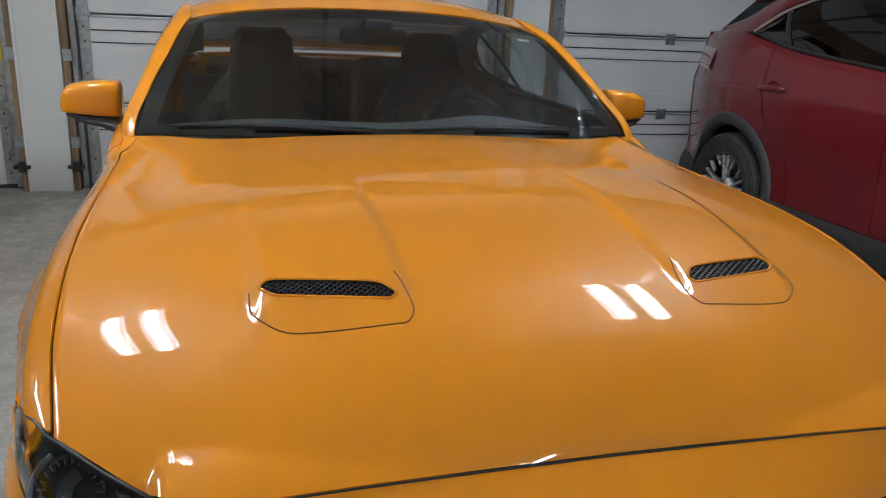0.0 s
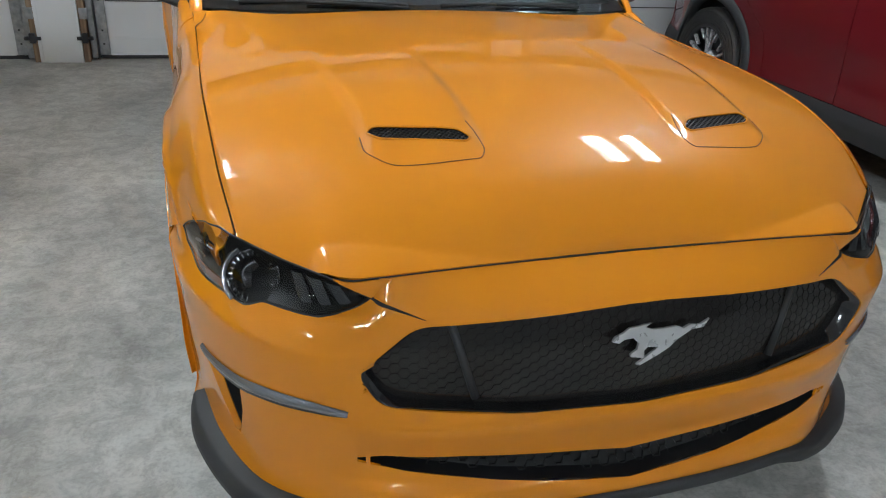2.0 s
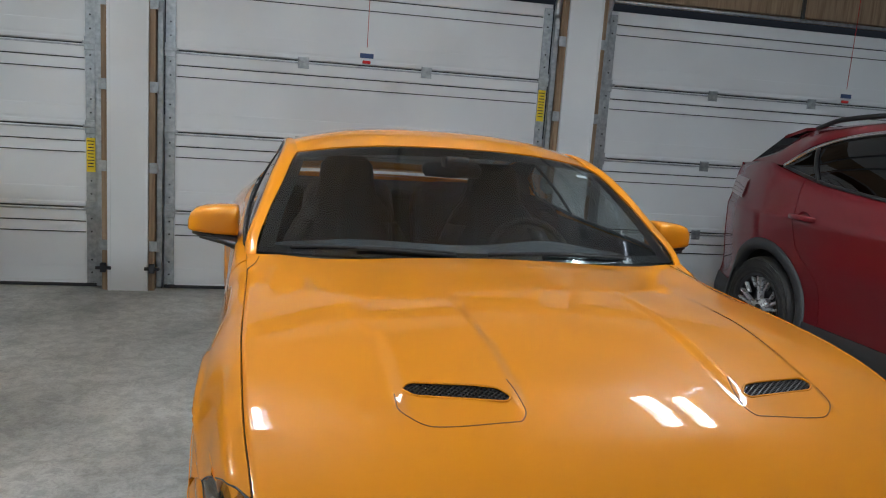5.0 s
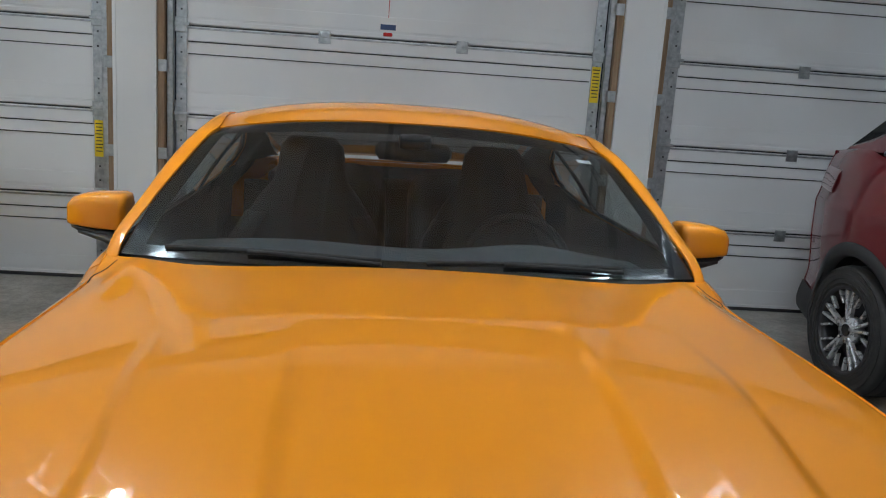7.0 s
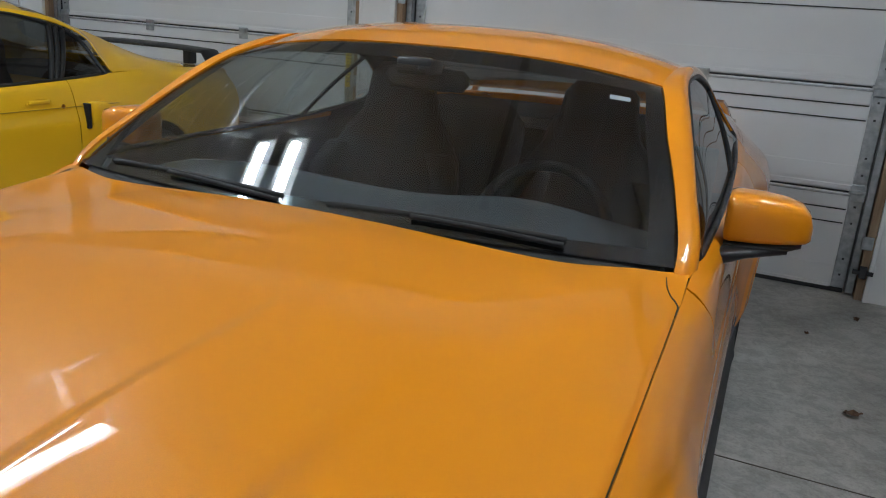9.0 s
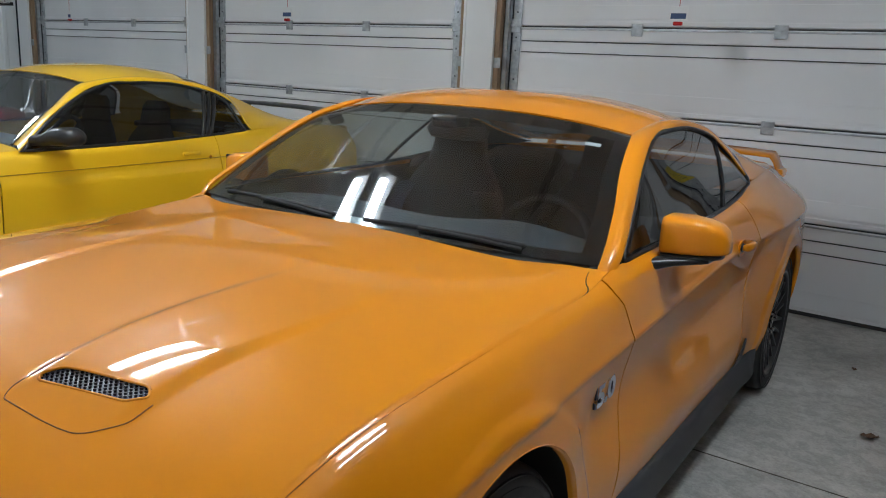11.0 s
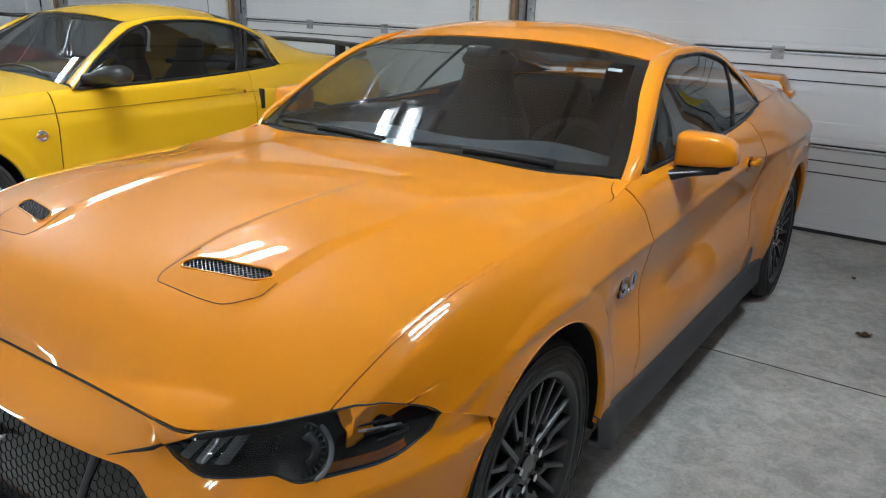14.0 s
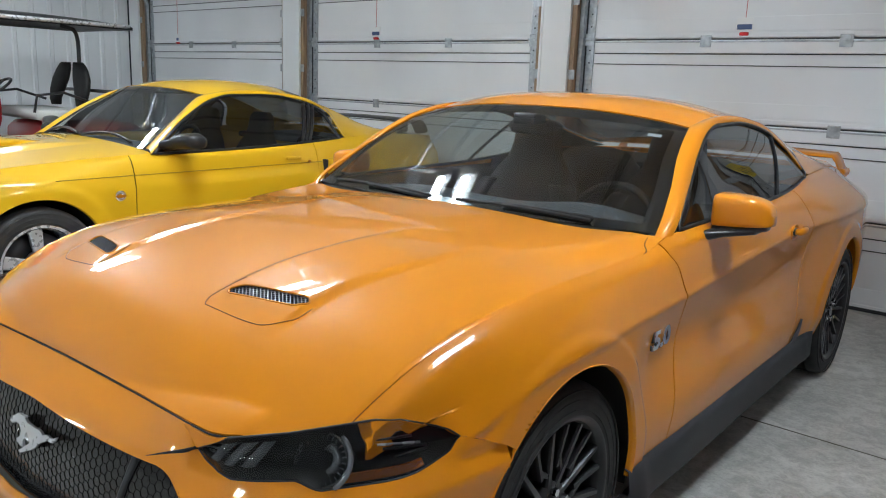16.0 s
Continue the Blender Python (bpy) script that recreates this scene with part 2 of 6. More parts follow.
def sheet(name, P, mat, parent=None, label="", thick=0.004, keep=None, flip=False, mirror=False):
    """A curved panel from a grid of points P (n, m, 3), with thickness and closed edges. keep: faces to keep (n-1, m-1)."""
    P = np.array(P, float)
    if mirror:
        P = P * np.array([-1, 1, 1])
        flip = not flip
    n, m = P.shape[:2]
    if mat in PANES:
        # panes face away from the middle of their car
        g = np.cross(P[-1, m // 2] - P[0, m // 2], P[n // 2, -1] - P[n // 2, 0])
        flip = bool(g @ (P.reshape(-1, 3).mean(0) - np.array([0, 1.5, .75])) < 0)
    du, dv = np.gradient(P, axis=0), np.gradient(P, axis=1)
    N = np.cross(du, dv)
    N /= np.linalg.norm(N, axis=2, keepdims=True) + 1e-12
    if flip:
        N = -N
    idx = np.arange(n * m).reshape(n, m)
    quads = np.stack([idx[:-1, :-1], idx[1:, :-1], idx[1:, 1:], idx[:-1, 1:]], -1).reshape(-1, 4)
    if keep is not None:
        quads = quads[keep.reshape(-1)]
    if flip:
        quads = quads[:, ::-1]
    V = P.reshape(-1, 3)
    verts, faces = [V], [quads]
    if thick:
        W = V - thick * N.reshape(-1, 3)
        k = len(V)
        verts.append(W)
        faces.append(quads[:, ::-1] + k)
        edges = {}
        for q in quads:
            for a, b in zip(q, np.roll(q, -1)):
                if (b, a) in edges:
                    del edges[(b, a)]
                else:
                    edges[(a, b)] = 1
        rim, rv, base = [], [], 2 * k
        for a, b in edges:
            rv += [V[a], V[b], W[b], W[a]]
            rim.append((base + 3, base + 2, base + 1, base))
            base += 4
        if rim:
            verts.append(np.array(rv))
            faces.append(np.array(rim))
    V = np.concatenate(verts)
    F = np.concatenate(faces)
    used = np.unique(F)
    remap = -np.ones(len(V), int)
    remap[used] = np.arange(len(used))
    return link(name, V[used], remap[F], mat, parent, label)


def carve(U, W, inside, project):
    """Cuts a hole in a grid of parameters: drops faces that lie wholly inside and pulls the rest of their corners onto the hole's rim."""
    ins = inside(U, W)
    full = ins[:-1, :-1] & ins[1:, :-1] & ins[1:, 1:] & ins[:-1, 1:]
    near = np.zeros_like(ins)
    keep = ~full
    for a, b in ((slice(None, -1), slice(None, -1)), (slice(1, None), slice(None, -1)), (slice(1, None), slice(1, None)), (slice(None, -1), slice(1, None))):
        near[a, b] |= keep
    move = ins & near
    U, W = U.copy(), W.copy()
    U[move], W[move] = project(U[move], W[move])
    return U, W, keep


def in_poly(poly):
    poly = np.array(poly, float)

    def inside(x, y):
        r = np.zeros(np.shape(x), bool)
        for (x0, y0), (x1, y1) in zip(poly, np.roll(poly, -1, 0)):
            c = ((y0 > y) != (y1 > y)) & (x < (x1 - x0) * (y - y0) / (y1 - y0 + 1e-12) + x0)
            r ^= c
        return r

    def project(x, y):
        best, px, py = np.full(np.shape(x), 1e9), np.array(x, float), np.array(y, float)
        for (x0, y0), (x1, y1) in zip(poly, np.roll(poly, -1, 0)):
            dx, dy = x1 - x0, y1 - y0
            s = np.clip(((x - x0) * dx + (y - y0) * dy) / (dx * dx + dy * dy + 1e-12), 0, 1)
            qx, qy = x0 + s * dx, y0 + s * dy
            d = (qx - x) ** 2 + (qy - y) ** 2
            w = d < best
            best, px, py = np.where(w, d, best), np.where(w, qx, px), np.where(w, qy, py)
        return px, py
    return inside, project


def round_poly(pts, r=0.02, n=5):
    """A polygon with rounded corners."""
    out, k = [], len(pts)
    for i in range(k):
        a, b, c = np.array(pts[i - 1], float), np.array(pts[i], float), np.array(pts[(i + 1) % k], float)
        u, v = a - b, c - b
        lu, lv = np.linalg.norm(u), np.linalg.norm(v)
        d = min(r, lu * 0.45, lv * 0.45)
        p, q = b + u / lu * d, b + v / lv * d
        for s in np.linspace(0, 1, n):
            out.append(tuple((1 - s) ** 2 * p + 2 * s * (1 - s) * b + s * s * q))
    return out


def tube(name, pts, r, mat, parent=None, label="", sides=8, closed=False, shade=True):
    """A rod of round section along points; r: one radius or one for each point."""
    pts = np.array(pts, float)
    n = len(pts)
    r = np.broadcast_to(np.asarray(r, float), (n,))
    tan = np.roll(pts, -1, 0) - np.roll(pts, 1, 0) if closed else np.gradient(pts, axis=0)
    tan /= np.linalg.norm(tan, axis=1, keepdims=True) + 1e-12
    up = np.array([0, 0, 1.0]) if abs(tan[0][2]) < 0.9 else np.array([1.0, 0, 0])
    verts, faces = [], []
    for p, t, rad in zip(pts, tan, r):
        s = np.cross(t, up)
        s /= np.linalg.norm(s) + 1e-12
        up = np.cross(s, t)
        for k in range(sides):
            a = 2 * math.pi * k / sides
            verts.append(p + rad * (math.cos(a) * s + math.sin(a) * up))
    for i in range(n if closed else n - 1):
        j = (i + 1) % n
        for k in range(sides):
            l = (k + 1) % sides
            faces.append((i * sides + k, i * sides + l, j * sides + l, j * sides + k))
    if not closed:
        faces.append(tuple(range(sides))[::-1])
        faces.append(tuple(range((n - 1) * sides, n * sides)))
    return link(name, verts, faces, mat, parent, label, shade)


def lathe(name, prof, mat, parent=None, label="", n=48, m=None, closed=True):
    """A ring turned about the x axis from (x, radius) points; m: pose."""
    verts, faces = [], []
    k = len(prof)
    for i in range(n):
        a = 2 * math.pi * i / n
        for x, r in prof:
            v = Vector((x, r * math.cos(a), r * math.sin(a)))
            verts.append(m @ v if m else v)
    for i in range(n):
        j = (i + 1) % n
        for q in range(k if closed else k - 1):
            w = (q + 1) % k
            faces.append((i * k + q, i * k + w, j * k + w, j * k + q))
    return link(name, verts, faces, mat, parent, label)


def slab(name, outline, d0, d1, mat, parent=None, label="", axis="y", m=None, shade=False):
    """A plate: an outline of (a, b) given depth from d0 to d1 along an axis. axis y: (x, z); x: (y, z); z: (x, y)."""
    def put(a, b, d):
        v = Vector({"y": (a, d, b), "x": (d, a, b), "z": (a, b, d)}[axis])
        return m @ v if m else v
    k = len(outline)
    verts = [put(a, b, d0) for a, b in outline] + [put(a, b, d1) for a, b in outline]
    faces = [tuple(range(k)), tuple(range(2 * k - 1, k - 1, -1))] + [(i, i + k, (i + 1) % k + k, (i + 1) % k) for i in range(k)]
    ob = link(name, verts, faces, mat, parent, label, shade)
    b = bmesh.new()
    b.from_mesh(ob.data)
    bmesh.ops.recalc_face_normals(b, faces=b.faces)
    b.to_mesh(ob.data)
    b.free()
    return ob


def loft(name, rings, mat, parent=None, label="", caps=True, m=None):
    """A body through closed rings of equal point counts."""
    rings = [np.array(r, float) for r in rings]
    k = len(rings[0])
    verts = [Vector(p) for r in rings for p in r]
    if m:
        verts = [m @ v for v in verts]
    faces = []
    for i in range(len(rings) - 1):
        for q in range(k):
            w = (q + 1) % k
            faces.append((i * k + q, i * k + w, (i + 1) * k + w, (i + 1) * k + q))
    if caps:
        faces += [tuple(range(k))[::-1], tuple(range((len(rings) - 1) * k, len(rings) * k))]
    ob = link(name, verts, faces, mat, parent, label)
    b = bmesh.new()
    b.from_mesh(ob.data)
    bmesh.ops.recalc_face_normals(b, faces=b.faces)
    b.to_mesh(ob.data)
    b.free()
    return ob


def oval(cx, cy, cz, a, b, plane="yz", n=20, p=2.5):
    out = []
    for i in range(n):
        t = 2 * math.pi * i / n
        c, s = math.cos(t), math.sin(t)
        u = a * math.copysign(abs(c) ** (2 / p), c)
        v = b * math.copysign(abs(s) ** (2 / p), s)
        out.append({"yz": (cx, cy + u, cz + v), "xz": (cx + u, cy, cz + v), "xy": (cx + u, cy + v, cz)}[plane])
    return out


def bezier(pts, n=12):
    """A smooth run of points through the given ones."""
    pts = np.array(pts, float)
    d = np.concatenate([[0], np.cumsum(np.linalg.norm(np.diff(pts, axis=0), axis=1))])
    t = np.linspace(0, d[-1], n * (len(pts) - 1) + 1)
    return np.stack([keyed(*zip(d, pts[:, k]))(t) for k in range(pts.shape[1])], 1)


# ---- the garage ----
X0, X1, Y0, Y1, H = -7.2, 9.4, -5.0, 6.86, 3.3
PITCH, FIRST = 3.5, 1.745
DOORS = [FIRST + PITCH * k for k in (-2, -1, 0, 1)]
HALF, TALL, SECTION = 1.525, 2.44, 0.61

floor = box("floor", X0 - 0.2, X1 + 0.2, Y0 - 0.2, 7.4, -0.2, 0, CONCRETE)
tagged(floor, "grey mottled bare concrete garage floor", "floor", kind="structure")
def ribbed_ceiling(z):
    """White steel panels overhead, with ribs that run from front to back."""
    prof, x = [], X0 - 0.2
    while x < X1 + 0.2:
        prof += [(x, z), (x + 0.165, z), (x + 0.180, z - 0.018), (x + 0.212, z - 0.018), (x + 0.227, z)]
        x += 0.23
    k = len(prof)
    top = z + 0.15
    verts = [(a, Y0 - 0.2, b) for a, b in prof] + [(a, 7.4, b) for a, b in prof]
    verts += [(prof[0][0], Y0 - 0.2, top), (prof[-1][0], Y0 - 0.2, top), (prof[-1][0], 7.4, top), (prof[0][0], 7.4, top)]
    faces = [(i, k + i, k + i + 1, i + 1) for i in range(k - 1)] + [tuple(range(2 * k, 2 * k + 4))]
    return link("ceiling", verts, faces, WALL_WHITE, shade=False)


tagged(ribbed_ceiling(H), "white ribbed steel ceiling", "ceiling", kind="structure")


def saw_cut(pts):
    ob = slab("control_joint", pts, 0.0004, 0.0030, JOINT, None, "", "z")
    return tagged(ob, "dark saw-cut control joint in the concrete floor", "floor joint", "floor joints", "structure")


saw_cut([(1.0, 4.541), (X1, 4.541), (X1, 4.546), (1.0, 4.546)])


def ribbed_wall(name, length, height, m, label, mat=WALL_WHITE):
    """White steel cladding with upright ribs about every 0.23 m."""
    w = thing(name, m, label, "wall", kind="structure")
    prof, x = [], 0.0
    while x < length:
        prof += [(x, 0), (x + 0.16, 0), (x + 0.175, 0.018), (x + 0.215, 0.018), (x + 0.23, 0)]
        x += 0.23
    prof = [p for p in prof if p[0] <= length] + [(length, 0)]
    k = len(prof)
    verts = [(a, -b, 0) for a, b in prof] + [(a, -b, height) for a, b in prof] + [(0, 0.15, 0), (length, 0.15, 0), (0, 0.15, height), (length, 0.15, height)]
    faces = [(i, i + 1, k + i + 1, k + i) for i in range(k - 1)] + [(2 * k, 2 * k + 2, 2 * k + 3, 2 * k + 1)]
    link("cladding", verts, faces, mat, w, shade=False)
    return w


ribbed_wall("wall_west", Y1 - Y0, H, pose(X0, Y0, 0, 0, 0, 90) , "white ribbed steel side wall")
ribbed_wall("wall_east", Y1 - Y0, H, pose(X1, Y1, 0, 0, 0, -90), "white ribbed steel side wall")
ribbed_wall("wall_south", X1 - X0, H, pose(X1, Y0, 0, 0, 0, 180), "unseen grey rear wall, lightened to bounce fill light", BOARD)

north = thing("wall_north", pose(0, 0, 0), "white steel-clad wall with four door openings and pine framing", "wall", kind="structure")
edges = [X0] + [v for c in DOORS for v in (c - HALF, c + HALF)] + [X1]
for a, b in zip(edges[::2], edges[1::2]):
    box("pillar", a + 0.082, b - 0.082, Y1 - 0.02, Y1 + 0.30, 0, TALL + 0.09, WALL_WHITE, north, 0.004)
    for side in (a, b):
        s = 1 if side == a else -1
        if side in (X0, X1):
            continue
        lo, hi = sorted((side + s * 0.036, side + s * 0.080))
        box("door_jamb", lo, hi, Y1 + 0.0, Y1 + 0.14, 0, TALL + 0.09, WOOD, north, 0.003, "raw pine door jamb")
        lo, hi = sorted((side + s * 0.080, side + s * 0.104))
        box("corner_trim", lo, hi, Y1 - 0.027, Y1 - 0.0205, 0, TALL + 0.09, WALL_WHITE, north, 0.002, "white folded corner trim")
box("header", X0, X1, Y1 + 0.0, Y1 + 0.30, TALL + 0.094, TALL + 0.39, WOOD, north, 0.003, "raw pine header beam")
box("upper_wall", X0, X1, Y1 + 0.02, Y1 + 0.30, TALL + 0.394, H, WALL_WHITE, north)
ground = box("ground", -60, 60, 7.42, 80, -0.25, -0.05, CONCRETE)
tagged(ground, "bare grey ground outside the closed doors", "ground", kind="structure")


def hinge_bm(x, z, y, w=0.085, h=0.075):
    bm = box_bm(x - w / 2, x + w / 2, y - 0.010, y - 0.004, z - h, z + h * 0.15, 0.002)
    box_bm(x - w * 0.34, x + w * 0.34, y - 0.016, y - 0.010, z - h * 0.42, z + h * 0.10, 0.003, bm)
    for dx in (-0.028, 0.028):
        for dz in (-0.058, -0.008):
            box_bm(x + dx - 0.006, x + dx + 0.006, y - 0.018, y - 0.012, z + dz - 0.006, z + dz + 0.006, 0.002, bm)
    return bm


TRACK_END = 3.98


def punched_angle(p, q, w=0.050):
    """An L-shaped steel strip from p to q with slots along both legs."""
    p, q = Vector(p), Vector(q)
    t = (q - p).normalized()
    side, fore = t.cross(Vector((0, 1, 0))).normalized(), Vector((0, -1, 0))
    m = Matrix.Translation(p) @ Matrix((side, fore, t)).transposed().to_4x4()
    length, bm = (q - p).length, bmesh.new()
    for leg in (0, 1):
        for a in (0.0, w * 0.68):
            lo, hi = (a, a + w * 0.32), (0.0, 0.003)
            (ax, bx), (ay, by) = (lo, hi) if leg == 0 else (hi, lo)
            box_bm(ax, bx, ay, by, 0, length, 0, bm)
        for k in range(int(length / 0.042) + 1):
            lo, hi = (w * 0.32, w * 0.68), (0.0, 0.003)
            (ax, bx), (ay, by) = (lo, hi) if leg == 0 else (hi, lo)
            box_bm(ax, bx, ay, by, 0.042 * k, min(0.042 * k + 0.018, length), 0, bm)
    bmesh.ops.transform(bm, matrix=m, verts=bm.verts)
    return bm


def garage_door(name, xc, label_side, lz):
    d = thing(name, pose(xc, 0, 0), "closed white sectional garage door with galvanised tracks and hinges", "garage door", "garage doors", "structure")
    yb, w = Y1 + 0.11, HALF - 0.020
    for k in range(4):
        z0, z1 = SECTION * k + 0.012, SECTION * (k + 1) + 0.004
        s = box("section", -w, w, yb, yb + 0.05, z0, z1, DOOR_WHITE, d, 0.003)
        # stiffening ribs along the top and bottom edges, with strips for the folds' shade between
        box("rib", -w + 0.080, w - 0.080, yb - 0.010, yb - 0.0005, z1 - 0.10, z1 - 0.004, DOOR_WHITE, s, 0.003)
        box("rib", -w + 0.080, w - 0.080, yb - 0.010, yb - 0.0005, z0 + 0.004, z0 + 0.035, DOOR_WHITE, s, 0.003)
        # two dark strips put in the shade of the fold and of the rib's edge
        box("fold_shade_line", -w + 0.080, w - 0.080, yb - 0.006, yb - 0.001, z1 - 0.192, z1 - 0.185, DARK_STEEL_AND_SHADE, s)
        box("rib_shade_line", -w + 0.080, w - 0.080, yb - 0.005, yb - 0.001, z1 - 0.109, z1 - 0.102, DARK_STEEL_AND_SHADE, s)
        box("pressed_band", -w + 0.080, w - 0.080, yb - 0.0045, yb - 0.0005, z0 + 0.05, z0 + 0.15, DOOR_WHITE, s, 0.002)
        for e in (-1, 1):
            lo, hi = sorted((e * w, e * (w - 0.073)))
            st = box("end_stile", lo, hi, yb - 0.012, yb - 0.0006, z0 + 0.02, z1 - 0.03, STEEL, s, 0.003)
            for zz in (0.10, 0.20, 0.42, 0.52):
                box("stile_hole", e * (w - 0.037) - 0.006, e * (w - 0.037) + 0.006, yb - 0.0155, yb - 0.0125, z0 + zz - 0.006, z0 + zz + 0.006, DARK_STEEL_AND_SHADE, s)
            if k:
                hx = e * (w - 0.037)
                bm = box_bm(hx - 0.040, hx + 0.040, yb - 0.030, yb - 0.0135, z0 - 0.055, z0 + 0.045, 0.004)
                box_bm(hx - 0.050, hx + 0.060, yb - 0.040, yb - 0.032, z0 - 0.012, z0 + 0.010, 0.003, bm)
                part("roller_hinge", bm, STEEL, d, "galvanised roller hinge")
        if k:
            for hx in (-0.485, 0.485):
                part("hinge", hinge_bm(hx, z0 + 0.01, yb - 0.008), STEEL, d, "galvanised centre hinge")
            box("joint_gap", -w, w, yb - 0.0024, yb + 0.004, z0 - 0.0105, z0 - 0.0015, DARK_STEEL_AND_SHADE, d)
            box("joint_strut", -w + 0.06, w - 0.06, yb - 0.016, yb - 0.010, z0 - 0.030, z0 - 0.018, STEEL, d, 0.002)
    part("bottom_seal", box_bm(-w, w, yb - 0.012, yb + 0.05, 0.0, 0.028, 0.006), GRAIN, d, "black rubber bottom seal")
    for e in (-1, 1):
        x = e * (HALF + 0.008)
        bm = box_bm(x - 0.022, x + 0.022, yb - 0.062, yb - 0.058, 0.02, TALL - 0.1, 0.0)
        box_bm(x - 0.022, x - 0.018, yb - 0.062, yb - 0.022, 0.02, TALL - 0.1, 0.0, bm)
        box_bm(x + 0.018, x + 0.022, yb - 0.062, yb - 0.022, 0.02, TALL - 0.1, 0.0, bm)
        part("track", bm, STEEL, d, "galvanised vertical track")
        bend = [(x, yb - 0.042, TALL - 0.1)] + [(x, yb - 0.042 - 0.38 * (1 - math.cos(a)), TALL - 0.1 + 0.38 * math.sin(a)) for a in np.linspace(0.1, math.pi / 2, 10)] + [(x, TRACK_END, 2.84)]
        tube("track_bend", bend, 0.030, STEEL, d, "curved galvanised track", 8)
        # punched angle irons that hang the track's end from the ceiling
        part("track_hanger", punched_angle((x, TRACK_END, 2.80), (x, TRACK_END, H - 0.002)), GALV, d, "punched galvanised angle hanger")
        part("track_brace", punched_angle((x, TRACK_END - 0.012, 2.83), (x - e * 0.50, TRACK_END - 0.012, H - 0.002)), GALV, d, "punched galvanised angle brace")
        for zz in (0.35, 0.95, 1.55, 2.15):
            xj = e * (HALF + 0.044)
            part("track_bracket", box_bm(xj - 0.03, xj + 0.03, yb - 0.118, yb - 0.112, zz - 0.04, zz + 0.04, 0.003), STEEL, d, "galvanised track bracket")
        xl = e * (HALF + 0.050)
        bm = box_bm(xl - 0.055, xl + 0.055, yb - 0.15, yb - 0.125, 0.165, 0.19, 0.004)
        box_bm(xl - 0.02, xl + 0.02, yb - 0.16, yb - 0.12, 0.145, 0.215, 0.006, bm)
        part("track_foot_bolt", bm, DARK_STEEL_AND_SHADE, d, "black steel bottom bracket bolt")
    box("weather_strip", -HALF, -HALF + 0.004, yb - 0.02, yb + 0.02, 0, TALL, DARK_STEEL_AND_SHADE, d)
    tube("torsion_bar", [(-HALF, yb - 0.14, TALL + 0.06), (HALF, yb - 0.14, TALL + 0.06)], 0.014, STEEL, d, "steel torsion bar", 8)
    if label_side:
        lx = label_side * (w - 0.038)
        lb = box("warning_label", lx - 0.031, lx + 0.031, yb - 0.0165, yb - 0.013, lz, lz + 0.255, LABEL, d, 0, "yellow printed warning label")
        for i in range(9):
            wd = 0.021 if i % 3 else 0.025
            box("text_bar", lx - wd, lx + wd, yb - 0.0185, yb - 0.0170, lz + 0.235 - 0.024 * i - 0.007, lz + 0.235 - 0.024 * i, BLACK if i < 2 else DARK_STEEL_AND_SHADE, lb)
    return d


garage_door("door_1", DOORS[0], 1, 0.89)
garage_door("door_2", DOORS[1], 1, 0.89)
garage_door("door_3", DOORS[2], 1, 1.50)
garage_door("door_4", DOORS[3], 0, 1.50)


def release_handle(x, y, z, top, small=False):
    """A pull cord with its small printed tag and red knob."""
    t = thing("release_cord", pose(x, y, 0), "red emergency release cord with a small printed tag", "pull cord", "release cords")
    tube("cord", [(0, 0, z + 0.03), (0.004, 0, (z + top) / 2), (0, 0, top)], 0.0022, CART_RED, t, "thin red cord", 5)
    tag_w = 0.028 if small else 0.055
    tag_bm = box_bm(-tag_w, tag_w, -0.003, 0.003, z - 0.03, z + 0.055, 0.002)
    part("tag", tag_bm, WHITE_PAINT, t, "white and blue printed tag")
    part("tag_band", box_bm(-tag_w * 0.9, tag_w * 0.9, -0.006, -0.0035, z - 0.022, z + 0.012, 0.001), node_mat("tag_blue", (0.03, 0.06, 0.16), 0.4), t, "dark blue printed band")
    part("knob", box_bm(-0.03, 0.03, -0.012, 0.012, z - 0.062, z - 0.038, 0.008), CART_RED, t, "red plastic knob")
    return t


for k, x in enumerate(DOORS):
    release_handle(x - 0.04 + (0.5 if k == 3 else 0), 6.50, 1.885 if k else 1.86, H - 0.3, k == 0)
    rail = thing("opener_rail", pose(x, 0, 0), "steel garage door opener rail under the ceiling", "opener rail", "opener rails")
    part("rail", box_bm(-0.02, 0.02, 3.6, 6.83, H - 0.34, H - 0.29, 0.004), STEEL, rail)
    part("hanger", box_bm(-0.01, 0.01, 3.7, 3.73, H - 0.29, H - 0.002, 0.002), STEEL, rail)
    part("arm", box_bm(-0.012, 0.012, 6.55, 6.575, 2.47, H - 0.34, 0.003), DARK_STEEL_AND_SHADE, rail, "black steel door arm")


